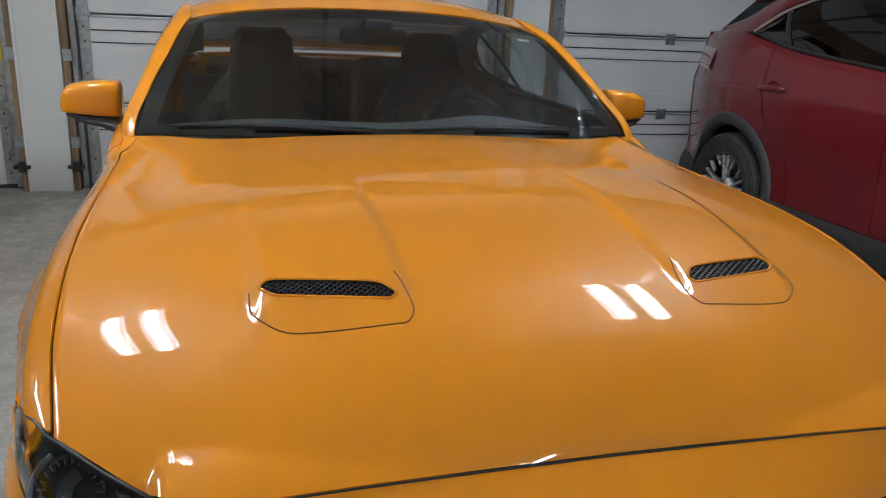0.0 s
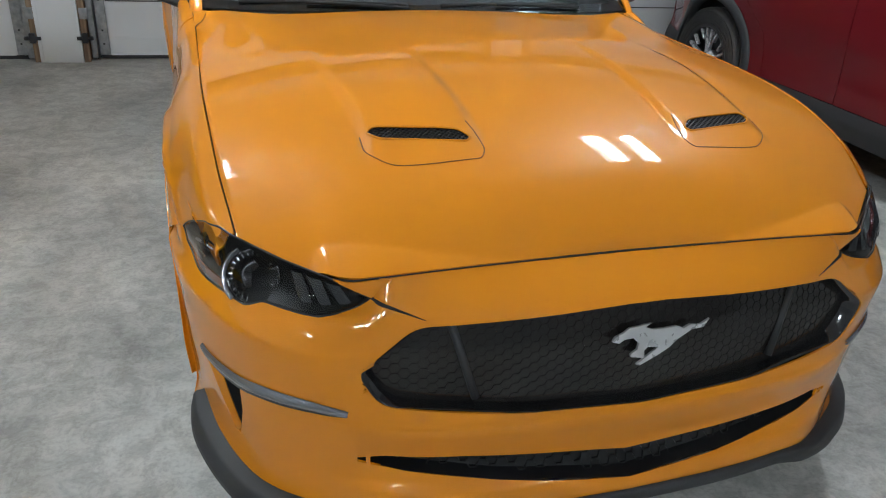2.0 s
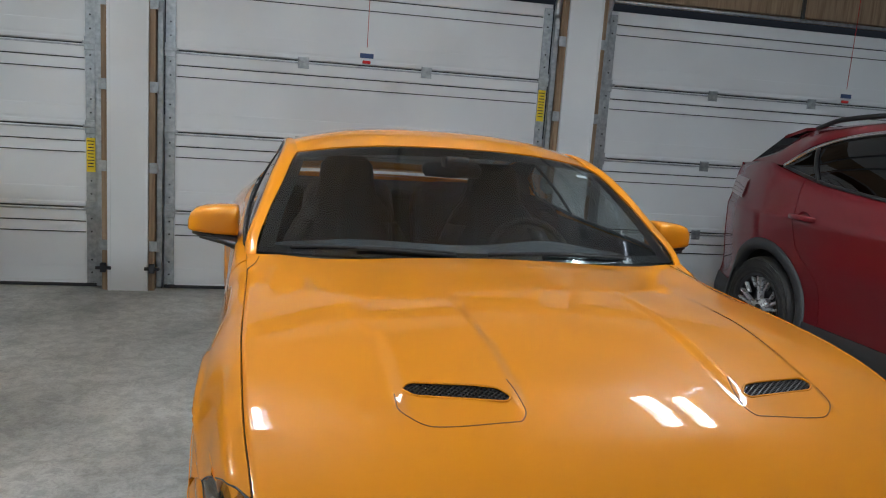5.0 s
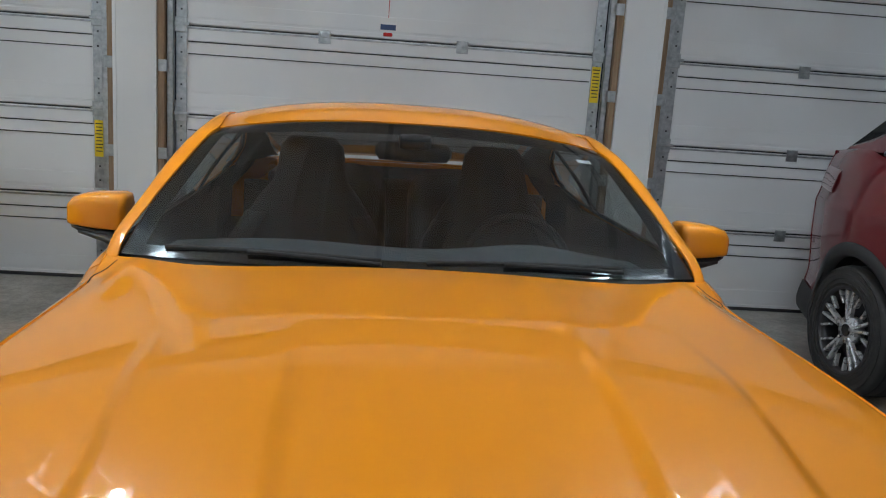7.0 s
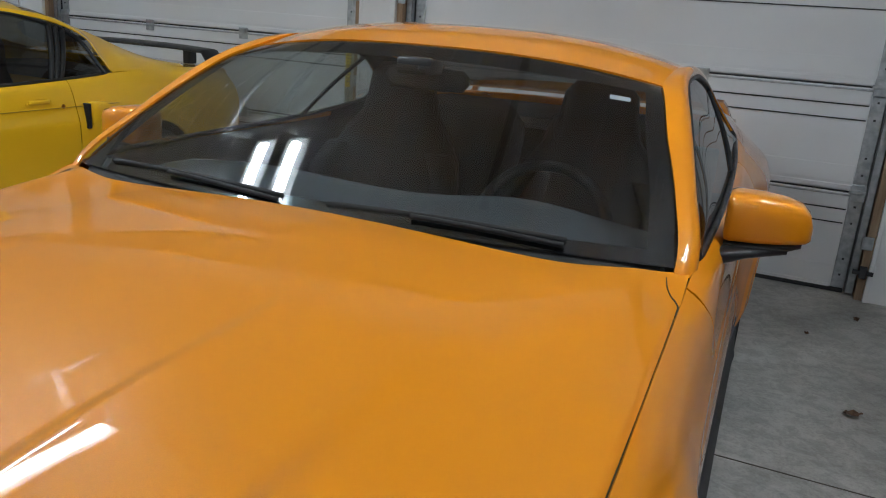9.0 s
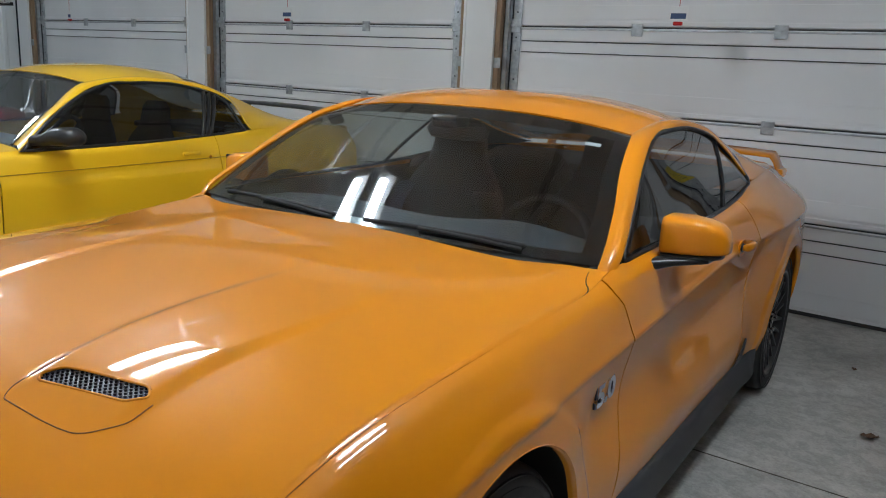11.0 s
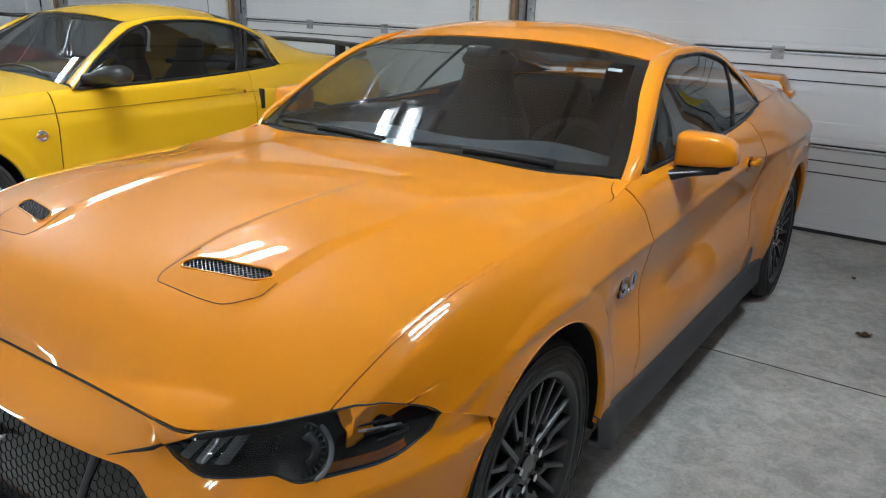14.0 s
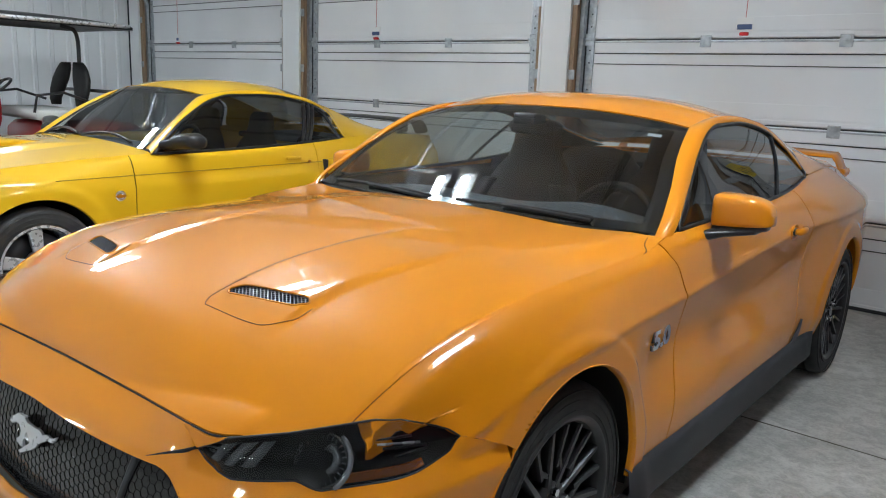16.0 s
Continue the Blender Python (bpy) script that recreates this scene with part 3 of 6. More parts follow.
# ---- lights ----
def shop_light(x, y, length=0.92, turn=0.0, drop=0.12):
    """Two white steel troughs side by side, each with a slim LED diffuser, on short chains."""
    f = thing("ceiling_light", pose(x, y, H - drop, 0, 0, turn), "white twin-trough LED shop light close under the ceiling, switched on", "ceiling light", "ceiling lights")
    h = length / 2
    for s in (-0.145, 0.145):
        prof = [(-0.098, -0.022), (-0.092, -0.024), (-0.064, -0.006), (0.064, -0.006), (0.092, -0.024), (0.098, -0.022), (0.070, 0.004), (-0.070, 0.004)]
        rings = [[(s + a, yy, b) for a, b in prof] for yy in (-h, h)]
        t = loft("trough", rings, WHITE_PAINT, f, "white steel reflector trough")
        t.data.polygons.foreach_set("use_smooth", [False] * len(t.data.polygons))
        for e in (-1, 1):
            part("end_plate", box_bm(s - 0.096, s + 0.096, e * (h + 0.003) - 0.0025, e * (h + 0.003) + 0.0025, -0.030, 0.006, 0.001), WHITE_PAINT, t)
        part("diffuser", box_bm(s - 0.031, s + 0.031, -h + 0.02, h - 0.02, -0.078, -0.0065, 0.020), LED, f, "glowing white diffuser")
    part("spine", box_bm(-0.20, 0.20, -0.04, 0.04, 0.0045, 0.020, 0.004), WHITE_PAINT, f, "white steel cross bar")
    for e in (-1, 1):
        tube("chain", [(0, e * 0.03, 0.018), (0, e * 0.03, drop - 0.0185)], 0.004, STEEL, f, "thin steel chain", 5)
    return f


for x, y, turn in LIGHTS:
    shop_light(x, y, 0.92, turn)


# ---- cars: shared builders ----
def rails_x(rails):
    """rails: list of (z(y), x(y)) from low to high. Gives X(y, z), the half width of a body side, smooth in z."""
    def X(y, z):
        y, z = np.broadcast_arrays(np.asarray(y, float), np.asarray(z, float))
        Z = np.stack([r[0](y) for r in rails])
        V = np.stack([r[1](y) for r in rails])
        h = np.maximum(np.diff(Z, axis=0), 1e-4)
        d = np.diff(V, axis=0) / h
        m = np.zeros_like(V)
        same = d[:-1] * d[1:] > 0
        w1, w2 = 2 * h[1:] + h[:-1], h[1:] + 2 * h[:-1]
        with np.errstate(divide="ignore", invalid="ignore"):
            m[1:-1] = np.where(same, (w1 + w2) / (w1 / d[:-1] + w2 / d[1:]), 0)
        m[0], m[-1] = d[0], d[-1]
        zc = np.clip(z, Z[0], Z[-1])
        out = np.zeros_like(zc)
        for i in range(len(rails) - 1):
            s = np.clip((zc - Z[i]) / h[i], 0, 1)
            val = ((1 + 2 * s) * (1 - s) ** 2 * V[i] + s * (1 - s) ** 2 * h[i] * m[i]
                   + s * s * (3 - 2 * s) * V[i + 1] + s * s * (s - 1) * h[i] * m[i + 1])
            out = np.where((zc >= Z[i]) & ((zc <= Z[i + 1]) | (i == len(rails) - 2)), val, out)
        return out
    return X


def side_panel(name, X, top, zb, yl, yr, mat, parent, mirror, arches=(), nu=60, nv=60, label=""):
    u, v = np.meshgrid(np.linspace(0, 1, nu), np.linspace(0, 1, nv), indexing="ij")
    y, z = u * 1.0, v * 1.0
    z = zb + 0.4 * v
    for _ in range(8):
        y = yl(z) + (yr(z) - yl(z)) * u
        z = zb + (top(y) - zb) * v
    keep = None
    for cy, cz, r in arches:
        def inside(a, b):
            return (a - cy) ** 2 + (b - cz) ** 2 < r * r

        def project(a, b):
            d = np.hypot(a - cy, b - cz) + 1e-9
            return cy + (a - cy) / d * r, cz + (b - cz) / d * r
        y, z, k = carve(y, z, inside, project)
        keep = k if keep is None else keep & k
    return sheet(name, np.stack([X(y, z), y, z], -1), mat, parent, label, 0.005, keep, flip=False, mirror=mirror)


def arch_lip(X, cy, cz, r, parent, mirror, mat, a0=-7, a1=187):
    s = np.radians(np.linspace(a0, a1, 60))
    y, z = cy + r * np.cos(s), cz + r * np.sin(s)
    x = X(y, z)
    rows = []
    for dr, dx in ((0.0, 0.0), (-0.004, -0.003), (-0.006, -0.010), (-0.006, -0.020)):
        rows.append(np.stack([x + dx, cy + (r + dr) * np.cos(s), cz + (r + dr) * np.sin(s)], -1))
    return sheet("arch_lip", np.array(rows), mat, parent, "", 0.002, None, False, mirror)


def wheel_well(cy, cz, r, x0, x1, parent, mirror):
    s = np.radians(np.linspace(-12, 192, 40))
    rows = [np.stack([np.full_like(s, x), cy + q * np.cos(s), cz + q * np.sin(s)], -1) for x, q in ((x1, r), (x0, r), (x0 - 0.01, r * 0.2))]
    return sheet("wheel_liner", np.array(rows), MATTE, parent, "black plastic wheel liner", 0.003, None, True, mirror)


def disc_bm(x0, x1, r, m, seg=24):
    bm = bmesh.new()
    bmesh.ops.create_cone(bm, cap_ends=True, segments=seg, radius1=r, radius2=r, depth=abs(x1 - x0), matrix=m @ Matrix.Translation(((x0 + x1) / 2, 0, 0)) @ Matrix.Rotation(math.pi / 2, 4, "Y"))
    return bm


def spoke_bar(a0, r0, a1, r1, x0, x1, w0, w1, d):
    """A tapered spoke from polar (a0, r0) to (a1, r1) with outer faces at x0 and x1."""
    p = [np.array([x0, r0 * math.cos(a0), r0 * math.sin(a0)]), np.array([x1, r1 * math.cos(a1), r1 * math.sin(a1)])]
    t = p[1] - p[0]
    side = np.cross(t, [1, 0, 0])
    side /= np.linalg.norm(side)
    rings = []
    for f in (0, 0.33, 0.66, 1):
        c = p[0] + t * f
        w = (w0 + (w1 - w0) * f) / 2
        rings.append([c + side * w * 0.75 + np.array([0, 0, 0]), c + side * w - np.array([0.007, 0, 0]), c + side * w * 0.8 - np.array([d, 0, 0]),
                      c - side * w * 0.8 - np.array([d, 0, 0]), c - side * w - np.array([0.007, 0, 0]), c - side * w * 0.75])
    return rings


def wheel(parent, x, y, r, width, rim_r, mats, style, mirror, label=""):
    """A tyre on an alloy rim; x is the outer face of the tyre. style: list of spokes for one turn."""
    s = -1 if mirror else 1
    tyre_mat, rim_mat, spoke_mat = mats
    root = new("wheel")
    root.parent = parent
    if label:
        tagged(root, label)
    flip = Matrix.Diagonal((s, 1, 1, 1))
    m = Matrix.Translation((s * x, y, r)) @ flip
    w = width
    prof = [(0.0, rim_r + 0.012), (-0.004, rim_r + 0.03), (0.0, rim_r + 0.6 * (r - rim_r)), (-0.006, r - 0.018), (-0.020, r - 0.004), (-0.04, r), (-w + 0.04, r),
            (-w + 0.02, r - 0.004), (-w, r - 0.03), (-w, rim_r + 0.02), (-w + 0.02, rim_r - 0.01), (-0.02, rim_r - 0.012)]
    lathe("tyre", prof, tyre_mat, root, "black rubber tyre", 64, m)
    for dr in (0.004, 0.03, 0.056, 0.08):
        if rim_r + dr + 0.02 < r - 0.012:
            lathe("sidewall_ring", [(0.0015, rim_r + dr + 0.020), (0.0015, rim_r + dr + 0.023), (-0.004, rim_r + dr + 0.023), (-0.004, rim_r + dr + 0.020)], tyre_mat, root, "", 64, m)
    for k, off in enumerate((0.06, 0.12, 0.18)):
        lathe("tread_groove", [(-off, r + 0.0015), (-off - 0.012, r + 0.0015), (-off - 0.012, r - 0.004), (-off, r - 0.004)], MATTE, root, "", 48, m)
    lathe("rim", [(-0.004, rim_r + 0.016), (0.000, rim_r + 0.010), (-0.006, rim_r - 0.004), (-0.05, rim_r - 0.018), (-w + 0.03, rim_r - 0.02), (-w + 0.02, rim_r + 0.0), (-w + 0.03, rim_r + 0.01), (-0.02, rim_r + 0.008)], rim_mat, root, "", 64, m)
    lathe("brake_disc", [(-0.10, 0.06), (-0.10, rim_r - 0.045), (-0.125, rim_r - 0.045), (-0.125, 0.06)], DARK_STEEL_AND_SHADE, root, "grey steel brake disc", 48, m)
    for rings in style:
        verts = [m @ Vector(p) for q in rings for p in q]
        k = len(rings[0])
        faces = [(i * k + a, i * k + (a + 1) % k, (i + 1) * k + (a + 1) % k, (i + 1) * k + a) for i in range(len(rings) - 1) for a in range(k)]
        faces += [tuple(range(k)), tuple(range((len(rings) - 1) * k, len(rings) * k))]
        ob = link("spoke", verts, faces, spoke_mat, root, "", False)
        b = bmesh.new()
        b.from_mesh(ob.data)
        bmesh.ops.recalc_face_normals(b, faces=b.faces)
        b.to_mesh(ob.data)
        b.free()
    part("hub", disc_bm(-0.09, -0.030, 0.075, m), spoke_mat, root, "", True)
    part("centre_cap", disc_bm(-0.032, -0.022, 0.034, m), GLOSS_BLACK, root, "gloss black centre cap")
    for k in range(5):
        a = 2 * math.pi * k / 5 + 0.3
        mm = m @ Matrix.Translation((0, 0.056 * math.cos(a), 0.056 * math.sin(a)))
        part("lug_nut", disc_bm(-0.035, -0.012, 0.011, mm, 6), CHROME, root, "chrome lug nut")
    return root


def caster_ring(pts_in, pts_out, bulge, k=9):
    """Rows between two runs of points, bulged outward in x."""
    a, b = np.array(pts_in), np.array(pts_out)
    rows = []
    for f in np.linspace(0, 1, k):
        c = a * (1 - f) + b * f
        c = c.copy()
        c[:, 0] += bulge * math.sin(math.pi * f) * 0.7
        c[:, 2] += bulge * math.sin(math.pi * f) * 0.7
        rows.append(c)
    return np.array(rows)


# ---- the orange coupe ----
CAR = thing("orange_coupe", pose(1.8746, 2.72, 0, 0, 0, 1.7), "glossy orange two-door sports coupe with black wheels, parked nose-in on concrete", "car")
shut_x = keyed((-.66, .765), (-.5, .787), (-.3, .798), (-.1, .804), (.2, .806), (.55, .806))
shut_z = keyed((-.66, .785), (-.58, .83), (-.5, .866), (-.3, .913), (-.1, .930), (.1, .937), (.3, .941), (.5, .948), (.56, .957), (.62, .974), (.69, .987))
top_z = keyed((-.66, .785), (-.58, .83), (-.5, .866), (-.3, .913), (-.1, .930), (.1, .937), (.3, .941), (.5, .948), (.56, .957), (.62, .974), (.69, .987), (.9, 1.0), (1.5, 1.008), (1.9, 1.02), (2.34, 1.066), (2.7, 1.072), (3.1, 1.06), (3.66, 1.0))
top_x = keyed((-.66, .765), (-.5, .787), (-.3, .798), (-.1, .804), (.5, .806), (.75, .815), (1.25, .826), (1.9, .822), (2.34, .795), (2.7, .775), (3.1, .74), (3.66, .66))
cr_z = keyed((-.66, .74), (-.45, .70), (-.2, .775), (.05, .79), (.27, .787), (.67, .797), (1.04, .816), (1.55, .848), (2.1, .868), (2.8, .868), (3.66, .83))
cr_x = keyed((-.66, .80), (-.45, .866), (-.2, .893), (.05, .897), (.27, .888), (.67, .886), (1.04, .888), (1.55, .897), (2.0, .918), (2.45, .952), (3.0, .945), (3.66, .85))
mid_x = keyed((-.66, .82), (-.45, .872), (-.1, .900), (.3, .886), (.5, .858), (1.04, .852), (1.6, .858), (2.05, .888), (2.45, .953), (3.0, .946), (3.66, .86))
low_x = keyed((-.66, .82), (-.45, .872), (-.1, .895), (.4, .880), (.7, .893), (1.5, .903), (2.1, .912), (2.45, .945), (3.0, .93), (3.66, .84))
bot_x = keyed((-.66, .81), (-.45, .865), (.4, .872), (.7, .880), (1.5, .888), (2.1, .895), (2.6, .915), (3.66, .81))
ARCHES = ((-.016, .354, .400), (2.72, .352, .388))
base_side = rails_x([
    (lambda y: 0 * y + .29, bot_x), (lambda y: 0 * y + .42, low_x), (lambda y: cr_z(y) * .5 + .24, mid_x),
    (lambda y: cr_z(y) - .012, lambda y: cr_x(y) - .0045), (cr_z, cr_x), (lambda y: cr_z(y) + .022, lambda y: cr_x(y) - .006),
    (lambda y: top_z(y) - .028, lambda y: np.minimum(top_x(y) + .036, cr_x(y) - .012)), (lambda y: top_z(y) - .007, lambda y: top_x(y) + .013), (top_z, top_x)])


def side(y, z):
    x = base_side(y, z)
    for cy, cz, r in ARCHES:
        d = np.hypot(np.asarray(y) - cy, np.asarray(z) - cz)
        x = x + .009 * (1 - smooth(r + .062, r + .088, d)) + .004 * (1 - smooth(r + .08, r + .20, d))
    return x


fender_front = keyed((.29, -.18), (.60, -.20), (.645, -.294), (.662, -.320), (.69, -.382), (.704, -.412), (.715, -.442), (.721, -.455), (.763, -.515), (.784, -.580), (.795, -.655))
door_front = keyed((.29, .63), (.40, .648), (.713, .706), (.90, .64), (.95, .60), (1.0, .60))
door_rear = keyed((.29, 1.94), (.5, 2.02), (.8, 2.06), (1.0, 2.0), (1.03, 1.98))
for mir in (False, True):
    side_panel("fender", side, top_z, .30, fender_front, lambda z: door_front(z) - .003, ORANGE, CAR, mir, ARCHES[:1], 110, 72)
    side_panel("door", side, top_z, .31, lambda z: door_front(z) + .003, lambda z: door_rear(z) - .003, ORANGE, CAR, mir, (), 70, 72)
    side_panel("quarter_panel", side, top_z, .30, lambda z: door_rear(z) + .003, lambda z: 3.66 + 0 * z, ORANGE, CAR, mir, ARCHES[1:], 120, 72)
    for a in ARCHES:
        arch_lip(side, *a, CAR, mir, ORANGE)
        wheel_well(a[0], a[1], a[2] + .02, .52, .86, CAR, mir)

# sill extension
for mir in (False, True):
    ys = np.linspace(.372, 2.30, 70)
    rows = []
    for dx, z in ((-.03, .336), (.006, .330), (.014, .300), (.030, .225), (.026, .208), (-.05, .202)):
        g = smooth(.34, .42, ys)
        rows.append(np.stack([side(ys, .31) - .012 * (1 - g) + dx * smooth(2.32, 2.2, ys) * g, ys, .305 + (z - .305) * (.35 + .65 * g)], -1))
    sheet("side_skirt", np.array(rows), GRAIN, CAR, "black plastic side skirt", .004, None, True, mir)
    # small black inset ahead of the rear wheel
    f = np.linspace(0, 1, 10)
    yy = np.stack([1.97 + .10 * f, 2.03 + .055 * f, 2.075 + .02 * f])
    zz = np.stack([.335 + .10 * f, .325 + .105 * f, .318 + .11 * f])
    sheet("side_inset", np.stack([side(yy, zz) + .003, yy, zz], -1), GRAIN, CAR, "black inset ahead of the rear wheel", .004, None, True, mir)

# floor pan and dark inner body that shows through the gaps
part("underbody", box_bm(-.70, .70, -.80, 3.60, .17, .30, .02), MATTE, CAR, "black underbody")
part("engine_bay", box_bm(-.52, .52, -.78, .52, .31, .70, .05), MATTE, CAR, "dark engine bay")

# ---- bonnet ----
def front_y(x):
    return keyed((0, -.832), (.3, -.836), (.48, -.839), (.555, -.836), (.597, -.819), (.64, -.781), (.684, -.741), (.73, -.700), (.773, -.661))(np.abs(x))


def cowl_y(x):
    return keyed((0, .565), (.3, .557), (.55, .556), (.68, .590), (.777, .651), (.80, .675))(np.abs(x))


hood_c = keyed((-.84, .762), (-.81, .795), (-.76, .842), (-.68, .893), (-.55, .937), (-.35, .976), (-.1, 1.000), (.15, 1.008), (.4, 1.007), (.57, 1.000), (.68, .992))


def hood_z(x, y):
    ax = np.abs(x)
    w = shut_x(np.maximum(y, -.66))
    c = hood_c(y)
    u = np.clip(ax / w, 0, 1)
    edge = shut_z(np.maximum(y, -.66)) - .75 * np.maximum(-.66 - y, 0)
    z = edge + (c - edge) * (1 - u ** keyed((-.84, 2.9), (-.5, 2.5), (.0, 2.3), (.57, 2.2))(y))
    # pods behind the vents, fading towards the screen
    pod_in, pod_out = .250 + .015 * smooth(-.5, .0, y), .476 + .030 * smooth(-.47, -.1, y)
    pod = smooth(-.64, -.515, y) * (1 - smooth(-.42, .20, y))
    z = z + .010 * pod * smooth(pod_in - .022, pod_in + .014, ax) * (1 - smooth(pod_out - .010, pod_out + .026, ax))
    # the rear corners sweep up to the foot of the pillars
    k = smooth(-.50, 0, y - cowl_y(ax)) * smooth(.22, .72, ax) * (1 - smooth(.70, .804, ax))
    z = z + k * np.maximum(.990 - z, 0)
    z = z - .006 * (1 - smooth(0, .012, w - ax)) * (1 - smooth(.50, .54, y))
    # the leading edge rolls down to the bumper and the lamps
    lead = keyed((0, .768), (.3, .7675), (.44, .7655), (.53, .7625), (.597, .758), (.64, .764), (.684, .7715), (.773, .789), (.83, .80))(ax)
    fy = front_y(np.minimum(ax, .773))
    d = y - fy - .002
    cap = lead + .55 * np.sqrt(np.maximum(d, 0))
    rise = lead + .62 * np.maximum(d, 0) - 2.6 * d * d - .08 * smooth(.60, .72, ax)
    return np.where(d < .25, np.minimum(np.where(d < .12, np.maximum(z, rise), z), cap), z)


VENT = round_poly([(.262, -.569), (.284, -.541), (.320, -.530), (.460, -.496), (.480, -.512), (.456, -.540), (.274, -.581)], .012, 5)
VENT_R = [(-a, b) for a, b in VENT][::-1]
u, v = np.meshgrid(np.linspace(-1, 1, 261), np.linspace(0, 1, 190), indexing="ij")
hx = u * .767
for _ in range(6):
    fy, cy_ = front_y(u * .767) + .002, cowl_y(u * .80)
    hy = fy + (cy_ - fy) * v
    hx = u * (shut_x(np.maximum(hy, -.66)) - .0045 + .0050 * smooth(.515, .545, hy))
hk = None
for poly in (VENT, VENT_R):
    ins, proj = in_poly(poly)
    hx, hy, k = carve(hx, hy, ins, proj)
    hk = k if hk is None else hk & k
hood = sheet("bonnet", np.stack([hx, hy, hood_z(hx, hy)], -1), ORANGE, CAR, "domed orange bonnet with two air vents", .006, hk, flip=False)

for s in (-1, 1):
    poly = VENT if s > 0 else VENT_R
    px, py = np.array([p[0] for p in poly]), np.array([p[1] for p in poly])
    # raised rim, sloping well and dark mesh
    for name, off, rr, mat in (("vent_rim", .0004, .0026, ORANGE),):
        tube(name, np.stack([px, py, hood_z(px, py) + off], -1), rr, mat, hood, "", 8, True)
    cx_, cy0 = px.mean(), py.mean()
    rows = []
    for f, dz in ((1.0, 0.002), (1.0, -.012), (.97, -.030)):
        rows.append(np.stack([cx_ + (px - cx_) * f, cy0 + (py - cy0) * f, hood_z(px, py) + dz], -1))
    rows = np.array([np.concatenate([r, r[:1]]) for r in rows])
    sheet("vent_wall", rows, GLOSS_BLACK, hood, "", .002, None, s < 0)
    verts = [(cx_ + (a - cx_) * .99, cy0 + (b - cy0) * .99, float(hood_z(a, b)) - .026) for a, b in poly]
    link("vent_floor", verts, [tuple(range(len(verts)))], MATTE, hood, "", False)
    # diamond mesh
    ins, _ = in_poly(poly)
    bars, pitch = [], .0105
    for sgn in (-1, 1):
        for k in range(-40, 90):
            run = []
            for t in np.linspace(-.10, .40, 220):
                gx, gy = s * (.22 + t), -.60 + sgn * (t * .8) + k * pitch
                if ins(np.array(gx), np.array(gy)):
                    run.append((gx, gy))
                elif len(run) > 3:
                    bars.append(run)
                    run = []
                else:
                    run = []
    V, F = [], []
    for run in bars:
        a, b = np.array(run[0]), np.array(run[-1])
        d = (b - a) / (np.linalg.norm(b - a) + 1e-9)
        nrm = np.array([-d[1], d[0]]) * .0014
        za, zb_ = float(hood_z(*a)) - .0025, float(hood_z(*b)) - .0025
        base = len(V)
        V += [(*(a + nrm), za), (*(b + nrm), zb_), (*(b - nrm), zb_), (*(a - nrm), za), (*(a + nrm), za - .004), (*(b + nrm), zb_ - .004), (*(b - nrm), zb_ - .004), (*(a - nrm), za - .004)]
        F += [(base, base + 1, base + 2, base + 3), (base, base + 4, base + 5, base + 1), (base + 3, base + 2, base + 6, base + 7)]
    link("vent_mesh", V, F, BLACK, hood, "black diamond mesh", False)
    # seam of the inset panel ahead of the vent
    dark_line = bezier([(.258, -.515), (.248, -.555), (.243, -.602), (.262, -.632), (.345, -.630), (.428, -.620), (.465, -.597), (.492, -.550), (.492, -.515)], 8)
    sx = dark_line[:, 0] * s
    tube("panel_seam", np.stack([sx, dark_line[:, 1], hood_z(sx, dark_line[:, 1]) + .0001], -1), .0013, node_mat("seam_brown", (.16, .05, .004), .6), hood, "", 6)

# dark channels below the bonnet's edges
for mir in (False, True):
    s = -1 if mir else 1
    yy = np.linspace(-.655, .535, 60)
    rows = np.array([np.stack([s * (shut_x(yy) + d), yy, shut_z(yy) - .012 + 0 * d], -1) for d in (-.012, .012)])
    sheet("bonnet_gutter", rows, MATTE, CAR, "black rubber bonnet gutter", .004, None, not mir)
xx = np.linspace(-.60, .60, 60)
sheet("slam_panel", np.array([np.stack([xx, front_y(xx) + d, hood_z(xx, front_y(xx) + .01) - .03], -1) for d in (.0, .05)]), MATTE, CAR, "black slam panel", .004, None, True)

xx = np.linspace(-.597, .597, 80)
tube("bonnet_seam", np.stack([xx, front_y(xx) - .0022, hood_z(xx, front_y(xx) + .002) - .0012], -1), .0016, MATTE, hood, "dark seam under the bonnet's edge", 6)

# ---- front bumper ----
bx = keyed((0, 0), (.15, .20), (.30, .40), (.42, .55), (.52, .66), (.62, .755), (.72, .822), (.82, .862), (.92, .882), (1, .892))
by = keyed((0, -.968), (.15, -.962), (.30, -.942), (.42, -.905), (.52, -.852), (.62, -.765), (.72, -.64), (.82, -.52), (.92, -.42), (1, -.31))
off_c = keyed((.14, -.03), (.22, .0), (.282, .026), (.316, .018), (.335, .0), (.37, -.012), (.42, -.002), (.462, .009), (.475, .010), (.487, .004), (.60, -.010), (.66, -.026), (.69, -.037), (.705, -.050), (.74, -.092), (.77, -.130))
off_s = keyed((.14, -.02), (.22, -.005), (.30, -.015), (.45, -.004), (.56, .004), (.625, .010), (.65, .0), (.72, -.045))
bump_top = keyed((0, .768), (.30, .767), (.405, .7655), (.412, .764), (.420, .724), (.500, .693), (.508, .692), (.60, .693), (.645, .674), (.655, .674), (.757, .669), (.86, .692), (.892, .719), (.93, .703), (1, .66))


